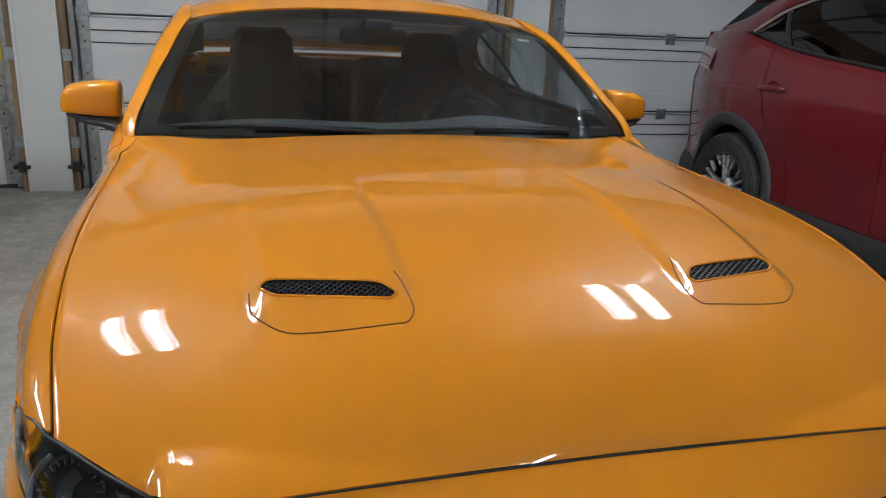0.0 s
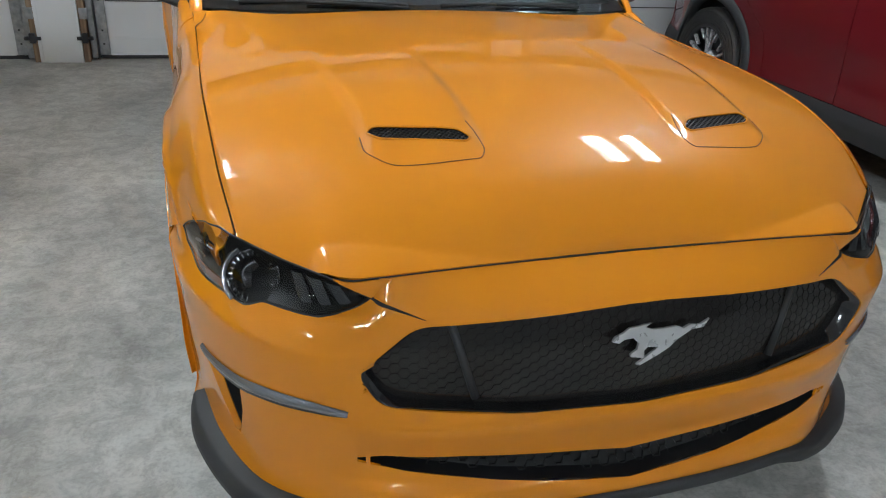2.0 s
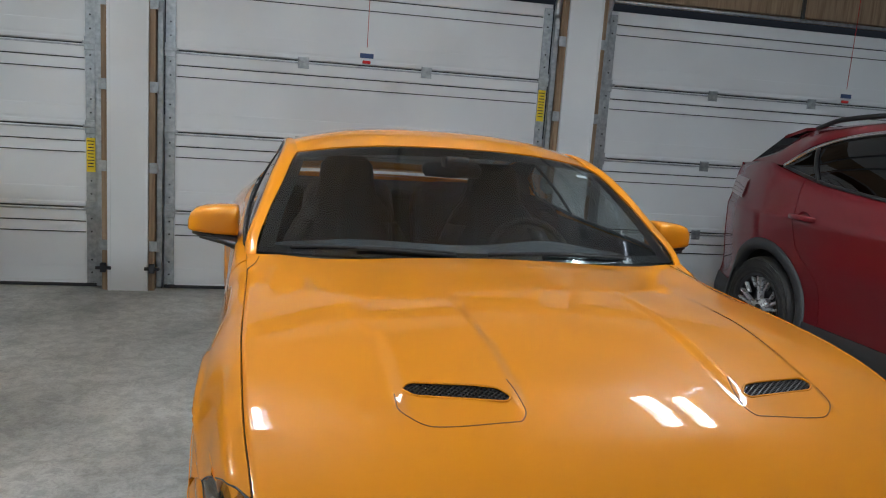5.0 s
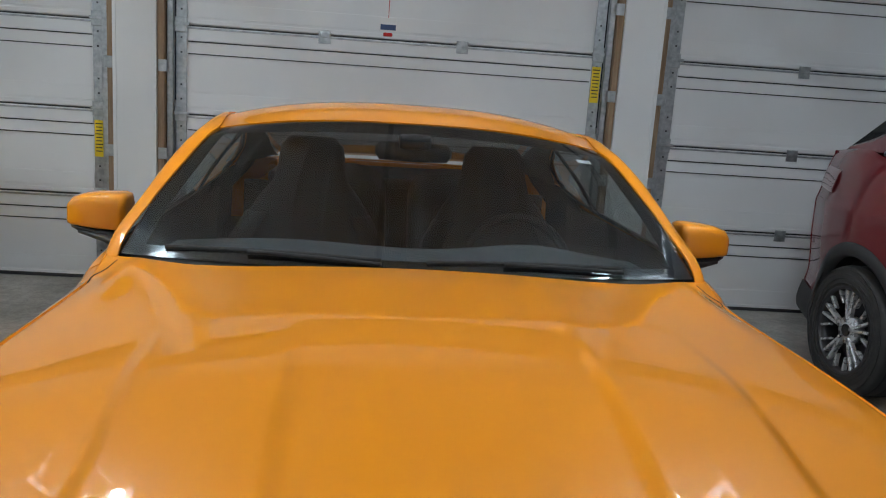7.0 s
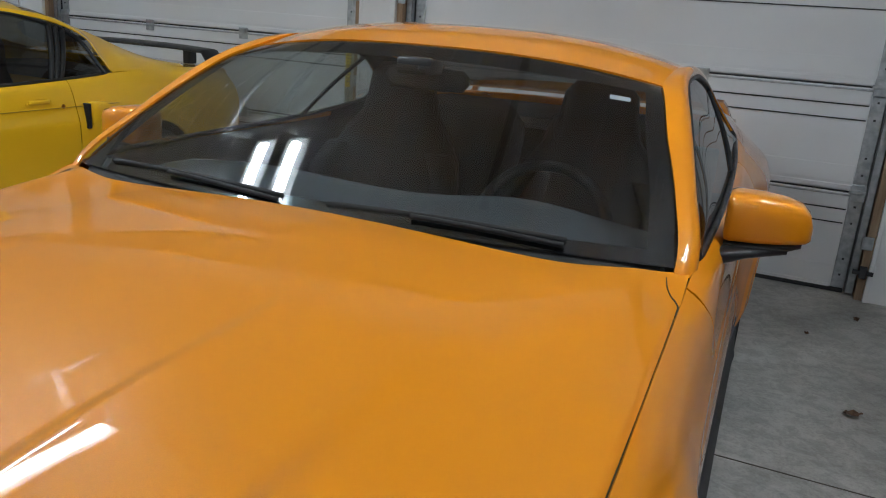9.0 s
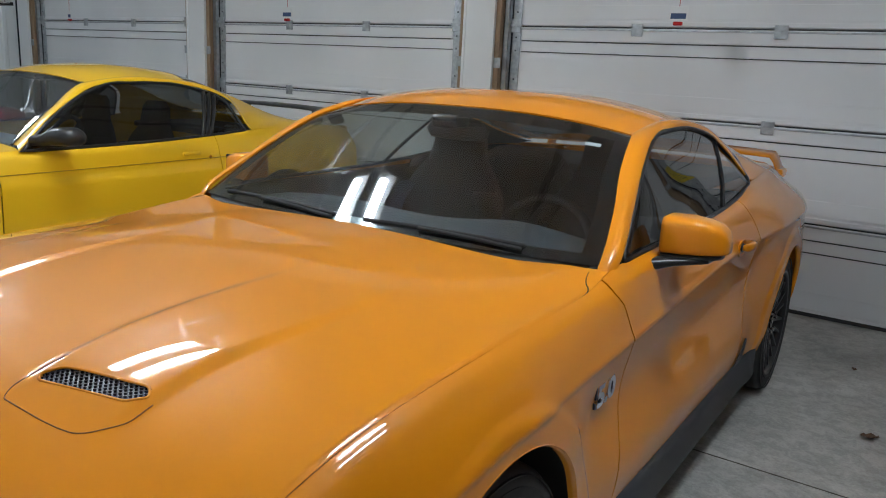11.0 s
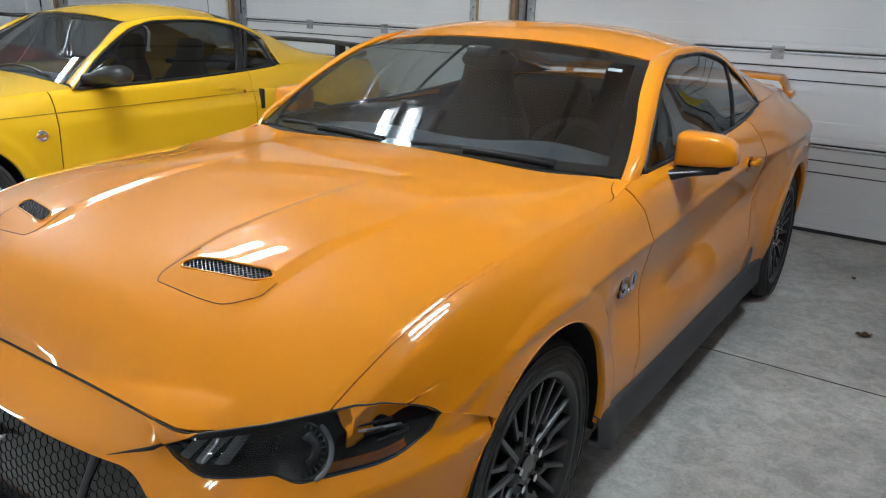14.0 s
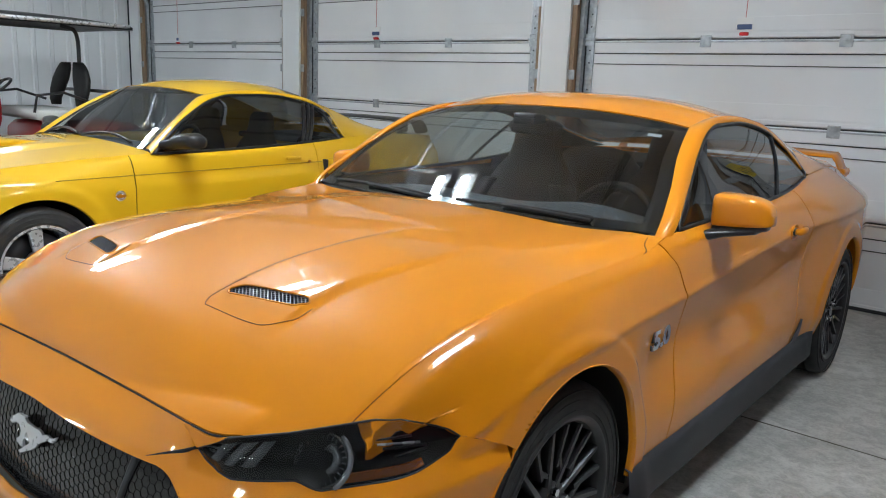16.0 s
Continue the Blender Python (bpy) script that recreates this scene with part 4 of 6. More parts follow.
def bumper_at(s, z, push=0.0):
    a = np.abs(s)
    w = smooth(.34, .52, a)
    o = off_c(z) * (1 - w) + off_s(z) * w * (1 - .85 * smooth(.80, .92, a) * smooth(.64, .69, z)) + push
    e = 1e-3
    dx, dy = (bx(np.minimum(a + e, 1)) - bx(np.maximum(a - e, 0))), (by(np.minimum(a + e, 1)) - by(np.maximum(a - e, 0)))
    l = np.hypot(dx, dy) + 1e-9
    nx, ny = dy / l, -dx / l
    y = by(a) + o * ny
    # the upper edge keeps to the bonnet's leading edge
    zt = bump_top(a)
    yt = by(a) + (off_c(zt) * (1 - w) + off_s(zt) * w) * ny
    x = bx(a) + o * np.abs(nx)
    y = y + (front_y(np.minimum(x, .773)) - .0005 - yt) * np.clip((z - .69) / np.maximum(zt - .69, .01), 0, 1) * (1 - smooth(.395, .55, a))
    return np.stack([np.sign(s) * x, y, z], -1)


GRILLE = round_poly([(-.47, .682), (.01, .699), (.51, .682), (.606, .596), (.560, .522), (.27, .496), (.01, .487), (-.25, .496), (-.530, .522), (-.574, .596)], .030, 5)
LOWER = round_poly([(-.60, .382), (-.52, .399), (-.36, .392), (0, .358), (.37, .376), (.52, .385), (.60, .368), (.48, .348), (.29, .328), (0, .306), (-.29, .332), (-.48, .358)], .012, 4)
s_tab = np.linspace(-1, 1, 2001)
x_tab = np.sign(s_tab) * bx(np.abs(s_tab))
u, v = np.meshgrid(np.linspace(-1, 1, 261), np.linspace(0, 1, 100), indexing="ij")
bs, bz = u, .205 + (bump_top(np.abs(u)) - .0015 - .205) * v
bk = None
for poly in (GRILLE, LOWER):
    ins, proj = in_poly(poly)

    def inside(a, b):
        return ins(np.interp(a, s_tab, x_tab), b)

    def project(a, b):
        qx, qz = proj(np.interp(a, s_tab, x_tab), b)
        return np.interp(qx, x_tab, s_tab), qz
    bs, bz, k = carve(bs, bz, inside, project)
    bk = k if bk is None else bk & k
DUCT = round_poly([(.772, .497), (.652, .478), (.655, .410), (.676, .318), (.690, .335), (.725, .41)], .010, 4)
for sg in (1, -1):
    ins, proj = in_poly([(sg * a, b) for a, b in DUCT])
    bs, bz, k = carve(bs, bz, ins, proj)
    bk &= k
ARCH_CUT = (lambda a, b: (bumper_at(a, b)[..., 1] + .016) ** 2 + (b - .354) ** 2 < .400 ** 2)
bk &= ~(ARCH_CUT(bs, bz)[:-1, :-1] & ARCH_CUT(bs, bz)[1:, 1:])
bumper = sheet("front_bumper", bumper_at(bs, bz), ORANGE, CAR, "orange front bumper", .006, bk, flip=False)


def xs(x):
    return np.interp(x, x_tab, s_tab)


gx, gz = np.array([p[0] for p in GRILLE]), np.array([p[1] for p in GRILLE])
# black frame, recessed panel and honeycomb of the grille
rows = []
for f, push in ((1.0, -.003), (.985, -.006), (.975, -.040)):
    rows.append(bumper_at(xs(gx * f), .595 + (gz - .595) * f, push))
rows = np.array([np.concatenate([r, r[:1]]) for r in rows])
sheet("grille_frame", rows, GLOSS_BLACK, bumper, "gloss black grille frame", .003, None, False)
u, v = np.meshgrid(np.linspace(-.60, .60, 90), np.linspace(.475, .715, 24), indexing="ij")
sheet("grille_back", bumper_at(xs(u), v, -.034), GRILLE_GLOSS, bumper, "dark radiator shutter", .003, None, False)
V, F = [], []
ins, _ = in_poly([(a * .985, .595 + (b - .595) * .985) for a, b in GRILLE])
R = .0125


def mesh_bar(p, q, w=.0006, push=-.0326):
    p, q = np.array(p), np.array(q)
    if not (ins(p[0], p[1]) and ins(q[0], q[1])):
        return
    d = (q - p) / np.linalg.norm(q - p)
    n = np.array([-d[1], d[0]]) * w
    c = [p + n, q + n, q - n, p - n]
    base = len(V)
    for pu in (push, push - .004):
        for a in c:
            V.append(tuple(bumper_at(xs(a[0]), a[1], pu)))
    F.extend([(base, base + 1, base + 2, base + 3), (base, base + 4, base + 5, base + 1), (base + 3, base + 2, base + 6, base + 7)])


for i in range(-33, 34):
    for j in range(-7, 8):
        hx_, hz_ = i * R * 1.5, .595 + (j + (i % 2) * .5) * R * math.sqrt(3)
        c = [(hx_ + R * math.cos(a), hz_ + R * math.sin(a)) for a in np.radians([0, 60, 120, 180])]
        for p, q in zip(c, c[1:]):
            mesh_bar(p, q)
link("grille_mesh", V, F, GRILLE_GLOSS, bumper, "black honeycomb grille mesh", False)
for s in (-1, 1):
    tube("grille_strut", [bumper_at(xs(s * .40), .68, -.028), bumper_at(xs(s * .345), .52, -.028)], .009, GRAIN, bumper, "dark strut behind the grille", 6)
# running horse badge reduced to a plain leaping shape
pony = [(-.105, .010), (-.100, .020), (-.082, .028), (-.070, .038), (-.052, .040), (-.020, .046), (-.034, .038), (-.016, .032), (.010, .033), (.040, .036), (.058, .030),
        (.074, .038), (.098, .036), (.118, .048), (.106, .030), (.078, .026), (.062, .016), (.046, .006), (.030, -.010), (.004, -.026), (-.036, -.046), (-.044, -.044), (-.020, -.026), (.004, -.008),
        (-.022, -.006), (-.030, -.014), (-.026, -.030), (-.058, -.026), (-.060, -.020), (-.046, -.010), (-.044, .004), (-.058, .016), (-.078, .014), (-.090, .006)]
m = Matrix.Translation(Vector(bumper_at(0.026, .606, -.020))) @ Matrix.Rotation(radians(-10), 4, "X") @ Matrix.Rotation(radians(3), 4, "Y")
slab("emblem", [(a * .98, b * .98) for a, b in pony], -.006, 0.0, ALLOY, bumper, "brushed silver running shape", "y", m)
lx, lz = np.array([p[0] for p in LOWER]), np.array([p[1] for p in LOWER])
rows = np.array([np.concatenate([r, r[:1]]) for r in (bumper_at(xs(lx), lz, -.002), bumper_at(xs(lx), lz, -.05))])
sheet("intake_wall", rows, BLACK, bumper, "", .003, None, False)
u, v = np.meshgrid(np.linspace(-.66, .66, 60), np.linspace(.29, .49, 12), indexing="ij")
sheet("lower_intake", bumper_at(xs(u), v, -.042), MATTE, bumper, "black lower intake", .003, None, False)
V, F = [], []
ins, _ = in_poly(LOWER)
R = .014
for i in range(-28, 29):
    for j in range(-4, 5):
        hx_, hz_ = i * R * 1.5, .352 + (j + (i % 2) * .5) * R * math.sqrt(3)
        c = [(hx_ + R * math.cos(a), hz_ + R * math.sin(a)) for a in np.radians([0, 60, 120, 180])]
        for p, q in zip(c, c[1:]):
            mesh_bar(p, q, .0011, -.030)
link("intake_mesh", V, F, GRILLE_BLACK, bumper, "black honeycomb intake mesh", False)
for sg in (1, -1):
    dz_, ds_ = np.array([p[1] for p in DUCT]), sg * np.array([p[0] for p in DUCT])
    # orange cheek that slopes into the black duct
    slope = sg * (np.abs(ds_) - .25 * np.maximum(np.abs(ds_) - .672, 0))
    rows = np.array([np.concatenate([r, r[:1]]) for r in (bumper_at(ds_, dz_, -.001), bumper_at((ds_ + slope) / 2, dz_, -.006), bumper_at(slope, dz_, -.013))])
    sheet("duct_cheek", rows, ORANGE, bumper, "", .003, None, sg < 0)
    rows = np.array([np.concatenate([r, r[:1]]) for r in (bumper_at(slope, dz_, -.013), bumper_at(slope, dz_, -.065))])
    sheet("duct_wall", rows, MATTE, bumper, "", .003, None, sg < 0)
    u, v = np.meshgrid(np.linspace(.63, .76, 8), np.linspace(.30, .51, 12), indexing="ij")
    sheet("duct_back", bumper_at(sg * u, v, -.060), MATTE, bumper, "black side duct", .003, None, sg < 0)
    ss = np.linspace(.452, .770, 48)
    zz = keyed((.452, .500), (.53, .507), (.59, .505), (.66, .494), (.745, .485), (.77, .490))(ss)
    half = .002 + .0095 * np.sin(np.pi * np.clip((ss - .452) / .318, 0, 1)) ** .6
    rows = np.array([bumper_at(sg * ss, zz + half * f, p) for f, p in ((1, .0), (.7, .004), (-.2, .005), (-1, .001))])
    sheet("indicator_strip", rows, CLEAR_GREY, bumper, "clear grey turn signal strip", .004, None, sg > 0)
    rows = np.array([bumper_at(sg * ss, zz + half * f, .0015) for f in (-1.0, -1.5)])
    sheet("indicator_bezel", rows, GLOSS_BLACK, bumper, "", .004, None, sg > 0)
    # rolled lip of the wheel arch
    s_back = np.linspace(.75, 1, 200)
    arch_lip(lambda y, z: np.abs(bumper_at(np.interp(y, by(s_back), s_back), z)[..., 0]) + .001, -.016, .354, .400, CAR, sg < 0, ORANGE, 132, 198)
    # black tube as the shade under the crease from the lamp's tip to the grille's corner, and the sliver of bumper
    # above the tip
    ss = np.linspace(.340, .421, 16)
    tube("dark_line", bumper_at(sg * ss, keyed((.340, .694), (.38, .709), (.421, .722))(ss), .0004), np.linspace(.0006, .0042, 16), MATTE, bumper, "", 6)
    xa = np.linspace(.515, .602, 14)
    r0 = np.stack([xa, front_y(xa) - .0025, hood_z(xa, front_y(xa) + .002) - .0035], -1)
    r2 = np.stack([np.interp(np.linspace(0, 1, 14), (0, .22, 1), col) for col in zip(bumper_at(.398, .7615, .001), bumper_at(.4195, .722, .001), (.602, -.824, .7565))], -1)
    sheet("bumper_brow", np.array([r0, (r0 + r2) / 2 + np.array([0, -.001, .001]), r2]), ORANGE, bumper, "", .003, None, True, sg < 0)
# splitter: a thin lip at the middle, a flared blade at the corners
u = np.linspace(-.845, .845, 161)
a = np.abs(u)
s_top = keyed((0, .272), (.30, .272), (.42, .256), (.60, .250), (.75, .268), (.845, .310))(a)
s_bot = keyed((0, .224), (.30, .222), (.40, .190), (.60, .172), (.75, .190), (.845, .235))(a)
s_out = keyed((0, .012), (.30, .014), (.40, .030), (.55, .034), (.80, .032), (.845, .026))(a)
rows = [bumper_at(u, s_top + .004, -.01), bumper_at(u, s_top + .003, s_out - .006), bumper_at(u, s_top - .004, s_out), bumper_at(u, (s_top + s_bot) / 2, s_out + .006), bumper_at(u, s_bot + .006, s_out + .004), bumper_at(u, s_bot, s_out - .004), bumper_at(u, s_bot, -.05)]
sheet("front_splitter", np.array(rows), GRAIN, bumper, "black chin splitter", .005, None, False)

# ---- headlamps ----
for mir in (False, True):
    s = -1 if mir else 1
    f = np.linspace(0, 1, 61)
    tip, tail = bumper_at(.420, .721, -.001), bumper_at(.890, .720, -.001)
    tp = np.stack([np.interp(f, (0, .17, .42, .64, .74, .82, .91, .97, 1), col) for col in zip(tip, (.601, -.823, .759), (.688, -.744, .771), (.770, -.666, .790), (.797, -.622, .791), (.818, -.580, .785), (.846, -.512, .758), (.858, -.470, .738), tail)], -1)
    s_low = np.interp(f, (0, .20, .23, .42, .545, .565, .76, .92, 1), (.420, .500, .508, .600, .645, .655, .757, .860, .890))
    bt = bumper_at(s_low, bump_top(s_low) - .001, -.001)
    tp[:, 2] -= .002
    g = smooth(-.665, -.615, tp[:, 1]) * (1 - smooth(.97, 1, f))
    tp[:, 0] += g * (side(tp[:, 1], tp[:, 2]) - .001 - tp[:, 0])
    out = np.array([.62, -.72, .25])
    lamp = []
    for f in np.linspace(0, 1, 14):
        c = tp * (1 - f) + bt * f + out * (.016 * math.sin(math.pi * f) * np.sin(np.pi * np.linspace(.0, 1, len(tp))) ** .6)[:, None]
        lamp.append(c)
    lamp = np.array(lamp)
    lens = sheet("headlamp_lens", lamp, LENS, CAR, "clear smoked headlamp lens", 0, None, True, mir)
    back = 1 - .85 * smooth(.56, .68, np.linspace(0, 1, lamp.shape[1]))
    sheet("headlamp_housing", lamp - out * .045 * (np.sin(np.linspace(0, np.pi, 14))[:, None] * back[None, :])[..., None] - np.array([0.004, -.004, .002]), LAMP_BLACK, lens, "black headlamp housing", .003, None, True, mir)
    edge = np.concatenate([tp, bt[::-1][1:-1]])
    tube("headlamp_gasket", edge * np.array([s, 1, 1]), .0022, BLACK, lens, "black gasket", 6, True)

    def at(f, g, d):
        """A point in the lamp: f along it, g from top to bottom, d behind the lens."""
        p = lamp[int(round(g * 13)), int(round(f * (lamp.shape[1] - 1)))] - out * d
        return Vector((s * p[0], p[1], p[2]))
    c = at(.53, .54, .030)
    aim = Vector((s * .40, -.80, .45)).normalized()
    mm = Matrix.Translation(c) @ aim.to_track_quat("X", "Z").to_matrix().to_4x4()
    lathe("projector_ring", [(.002, .049), (.003, .053), (.0, .055), (-.012, .052), (-.012, .040)], GLOSS_BLACK, lens, "dark projector ring", 40, mm)
    lathe("projector", [(-.030, .001), (-.014, .020), (-.012, .040), (-.035, .038), (-.04, .001)], GLOSS_BLACK, lens, "dark glass projector", 32, mm)
    arc = [mm @ Vector((.004, s * .058 * math.cos(q), .058 * math.sin(q))) for q in np.linspace(-.95, .95, 16)]
    tube("light_arc", arc, .0055, CLEAR_GREY, lens, "clear grey light guide arc", 8)
    for k in range(26):
        w = mm @ Matrix.Rotation(2 * math.pi * k / 26, 4, "X")
        b = box_bm(-.003, .003, .040, .049, -.0010, .0010)
        bmesh.ops.transform(b, matrix=w, verts=b.verts)
        part("ring_tooth", b, GILL, lens)
    for k in range(3):
        f = .05 + .082 * k
        q0, q1, q2, q3 = at(f + .105, .16, .012), at(f + .160, .16, .012), at(f + .035, .72, .008), at(f + .090, .72, .008)
        grid = np.array([[tuple(q0.lerp(q2, h)) for h in np.linspace(0, 1, 8)], [tuple(q0.lerp(q1, .5).lerp(q2.lerp(q3, .5), h) - Vector(out * np.array([s, 1, 1])) * -.006) for h in np.linspace(0, 1, 8)], [tuple(q1.lerp(q3, h)) for h in np.linspace(0, 1, 8)]])
        sheet("light_bar", grid, GILL, lens, "grey slanted light bar", .003, None, s > 0)
    for k in range(4):
        p, q = at(.70 + .02 * k, .30 + .10 * k, .004), at(.84 + .01 * k, .34 + .10 * k, .004)
        tube("reflector_fin", [p, q], .003, ALLOY if k == 1 else BLACK, lens, "", 6)
    am = [lamp[r][int(lamp.shape[1] * .60):int(lamp.shape[1] * .84)] - out * .004 for r in (10, 12)]
    sheet("side_marker", np.array(am), AMBER, lens, "amber side reflector", .003, None, True, mir)

# ---- screens, roof and pillars ----
e_pts = bezier([(.777, .655, .990), (.742, .817, 1.098), (.690, .981, 1.200), (.650, 1.147, 1.277), (.632, 1.215, 1.297)], 8)
c_pts = bezier([(0, .572, .990), (0, .76, 1.118), (0, .95, 1.243), (0, 1.09, 1.329), (0, 1.13, 1.352)], 8)
u = np.linspace(-1, 1, 61)[None, :, None]


def windscreen(u_, inset=0.0):
    rows = []
    for e, c in zip(e_pts, c_pts):
        k = np.abs(u_) ** 2.2
        rows.append(np.stack([u_ * e[0], c[1] + (e[1] - c[1]) * k + inset * .6, c[2] + (e[2] - c[2]) * k - inset], -1))
    return np.array(rows)


ws = sheet("windscreen", windscreen(np.linspace(-1, 1, 61)), GLASS, CAR, "laminated windscreen with a black border", 0, None, False)
full = windscreen(np.linspace(-1, 1, 61), .003)
sheet("frit_left", windscreen(np.linspace(.93, .998, 5), .003), FRIT, ws, "black frit band", 0, None, False)
sheet("frit_right", windscreen(np.linspace(-.998, -.93, 5), .003), FRIT, ws, "black frit band", 0, None, False)
sheet("frit_top", windscreen(np.linspace(-.93, .93, 41), .003)[-4:], FRIT, ws, "black frit band", 0, None, False)
sheet("frit_bottom", windscreen(np.linspace(-.93, .93, 41), .003)[:3], FRIT, ws, "black frit band", 0, None, False)
# inspection sticker
st = windscreen(np.linspace(.80, .875, 6), .005)[-7:-5]
sheet("sticker", st, WHITE_PAINT, ws, "small white sticker", 0, None, False)

r_edge_x = keyed((1.215, .632), (1.5, .645), (1.9, .640), (2.3, .632), (2.7, .645), (3.06, .66))
r_edge_z = keyed((1.215, 1.298), (1.5, 1.337), (1.9, 1.315), (2.3, 1.240), (2.7, 1.145), (3.06, 1.085))
r_mid_z = keyed((1.13, 1.353), (1.3, 1.392), (1.5, 1.412), (1.7, 1.412), (1.95, 1.392), (2.3, 1.325), (2.7, 1.205), (3.10, 1.085))


def roof_pt(u_, t, y0, y1):
    """u_: -1 to 1 across; t: 0 to 1 along; y0, y1: start and end at the middle."""
    ye0, ye1 = y0[1], y1[1]
    y = (y0[0] + (y1[0] - y0[0]) * t) * (1 - u_ ** 2) + (ye0 + (ye1 - ye0) * t) * u_ ** 2
    yc, yy = y0[0] + (y1[0] - y0[0]) * t, ye0 + (ye1 - ye0) * t
    k = np.abs(u_) ** 2.6
    return np.stack([u_ * r_edge_x(yy), y, r_mid_z(yc) * (1 - k) + r_edge_z(yy) * k], -1)


u, t = np.meshgrid(np.linspace(-1, 1, 61), np.linspace(0, 1, 50), indexing="ij")
sheet("roof", roof_pt(u, t, (1.136, 1.222), (1.99, 1.95)), ORANGE, CAR, "orange roof skin", .006, None, False)
sheet("rear_window", roof_pt(u, t, (2.0, 1.96), (3.04, 2.98)), SMOKED, CAR, "sloping rear window", 0, None, False)
inner = bezier([(.777, .636, .966), (.777, .655, .990), (.742, .817, 1.098), (.690, .981, 1.200), (.650, 1.147, 1.277), (.632, 1.23, 1.300), (.645, 1.5, 1.337), (.640, 1.9, 1.315), (.632, 2.3, 1.240), (.645, 2.6, 1.168), (.652, 2.85, 1.115), (.66, 3.06, 1.085)], 8)
outer = bezier([(.812, .668, .962), (.812, .690, .984), (.772, .880, 1.108), (.727, 1.06, 1.220), (.690, 1.24, 1.290), (.678, 1.36, 1.313), (.672, 1.58, 1.318), (.682, 1.95, 1.275), (.722, 2.2, 1.182), (.793, 2.345, 1.067), (.782, 2.62, 1.073), (.742, 3.06, 1.064)], 8)
for mir in (False, True):
    sheet("roof_rail", caster_ring(inner, outer, .012), ORANGE, CAR, "orange pillar and roof rail", .006, None, True, mir)
    low = bezier([(.815, .735, .992), (.824, 1.0, 1.000), (.828, 1.3, 1.004), (.825, 1.7, 1.012), (.816, 2.02, 1.030), (.800, 2.275, 1.056)], 10)
    upp = bezier([(.812, .735, .996), (.770, .905, 1.110), (.718, 1.13, 1.248), (.676, 1.42, 1.312), (.676, 1.78, 1.302), (.790, 2.33, 1.070)], 10)
    upp = np.stack([keyed(*zip(np.linspace(0, 1, 9), col))(np.linspace(0, 1, 51)) for col in zip((.812, .735, .996), (.773, .893, 1.105), (.727, 1.08, 1.222), (.682, 1.34, 1.305), (.674, 1.62, 1.313), (.680, 1.93, 1.283), (.706, 2.17, 1.208), (.738, 2.295, 1.148), (.799, 2.30, 1.066))], -1)
    rows = []
    for f in np.linspace(0, 1, 10):
        c = low * (1 - f) + upp * f
        c[:, 0] += .012 * math.sin(math.pi * f)
        rows.append(c - np.array([.006, 0, 0]))
    g = sheet("side_window", np.array(rows), DARK_GLASS, CAR, "tinted side window", 0, None, True, mir)
    sg = np.array([-1 if mir else 1, 1, 1])
    tube("window_seal", np.concatenate([low, upp[::-1][1:-1]]) * sg, .008, BLACK, g, "black window seal", 6, True)
    k = 34
    pil = np.array(rows)[:, k] * sg
    tube("centre_pillar", pil + np.array([.002, 0, 0]) * sg, .008, BLACK, g, "black pillar strip", 6)
    # mirror
    mx = Matrix.Diagonal((sg[0], 1, 1, 1))
    loft("mirror_arm", [oval(x_, y_, z_, a, b, "yz", 16, 3) for x_, y_, z_, a, b in ((.798, .865, .956, .062, .024), (.84, .905, .962, .052, .020), (.90, .950, .974, .05, .013), (.985, .990, .983, .042, .008))], BLACK, CAR, "black mirror arm", True, mx)
    rings = []
    for x_, h, d, zc, yc in ((.845, .042, .044, 1.042, .985), (.849, .056, .058, 1.043, .981), (.862, .061, .064, 1.043, .979), (.915, .060, .066, 1.043, .985), (.965, .056, .063, 1.041, .993), (1.000, .049, .056, 1.037, 1.000), (1.019, .038, .044, 1.030, 1.006), (1.029, .018, .024, 1.022, 1.010)):
        rings.append([(p[0], p[1], max(p[2], .994 + .06 * (x_ - .845))) for p in oval(x_, yc, zc, d, h, "yz", 32, 4.2)])
    loft("mirror_shell", rings, ORANGE, CAR, "orange door mirror shell", True, mx)
    loft("mirror_base", [oval(x_, yc, z_ + .004, d, .012, "yz", 20, 3) for x_, yc, z_, d in ((.850, .978, .978, .044), (.87, .980, .979, .058), (.93, .988, .984, .060), (.985, .998, .989, .052), (1.012, 1.004, .995, .032))], BLACK, CAR, "black mirror base", True, mx)
    slab("mirror_glass", [(sg[0] * a, b) for a, b in round_poly([(.862, 1.008), (.868, 1.090), (.985, 1.078), (1.000, 1.010)], .02)], 1.044, 1.050, CHROME, CAR, "mirror glass")
    # door handle
    hy_, hz_ = 1.825, .868
    hx0 = float(side(hy_, hz_))
    mh = Matrix.Diagonal((sg[0], 1, 1, 1))
    lathe("handle_cup", [(-.012, .002), (-.003, .040), (.001, .044), (-.004, .046), (-.016, .03)], ORANGE, CAR, "orange handle cup", 24, mh @ Matrix.Translation((hx0 - .001, hy_ - .02, hz_)) @ Matrix.Diagonal((1, 1.15, .75, 1)), False)
    lathe("handle_recess", [(-.002, .001), (.002, .020), (-.006, .022), (-.01, .001)], MATTE, CAR, "dark handle recess", 20, mh @ Matrix.Translation((hx0 + .003, hy_ - .025, hz_ + .004)) @ Matrix.Diagonal((1, 1.3, .75, 1)))
    loft("door_handle", [oval(hx0 + a, y_, hz_ + .006, .012, h, "xz", 14) for y_, a, h in ((1.785, .004, .010), (1.80, .020, .016), (1.86, .026, .016), (1.905, .018, .014), (1.925, .002, .008))], ORANGE, CAR, "orange pull handle", True, mh)

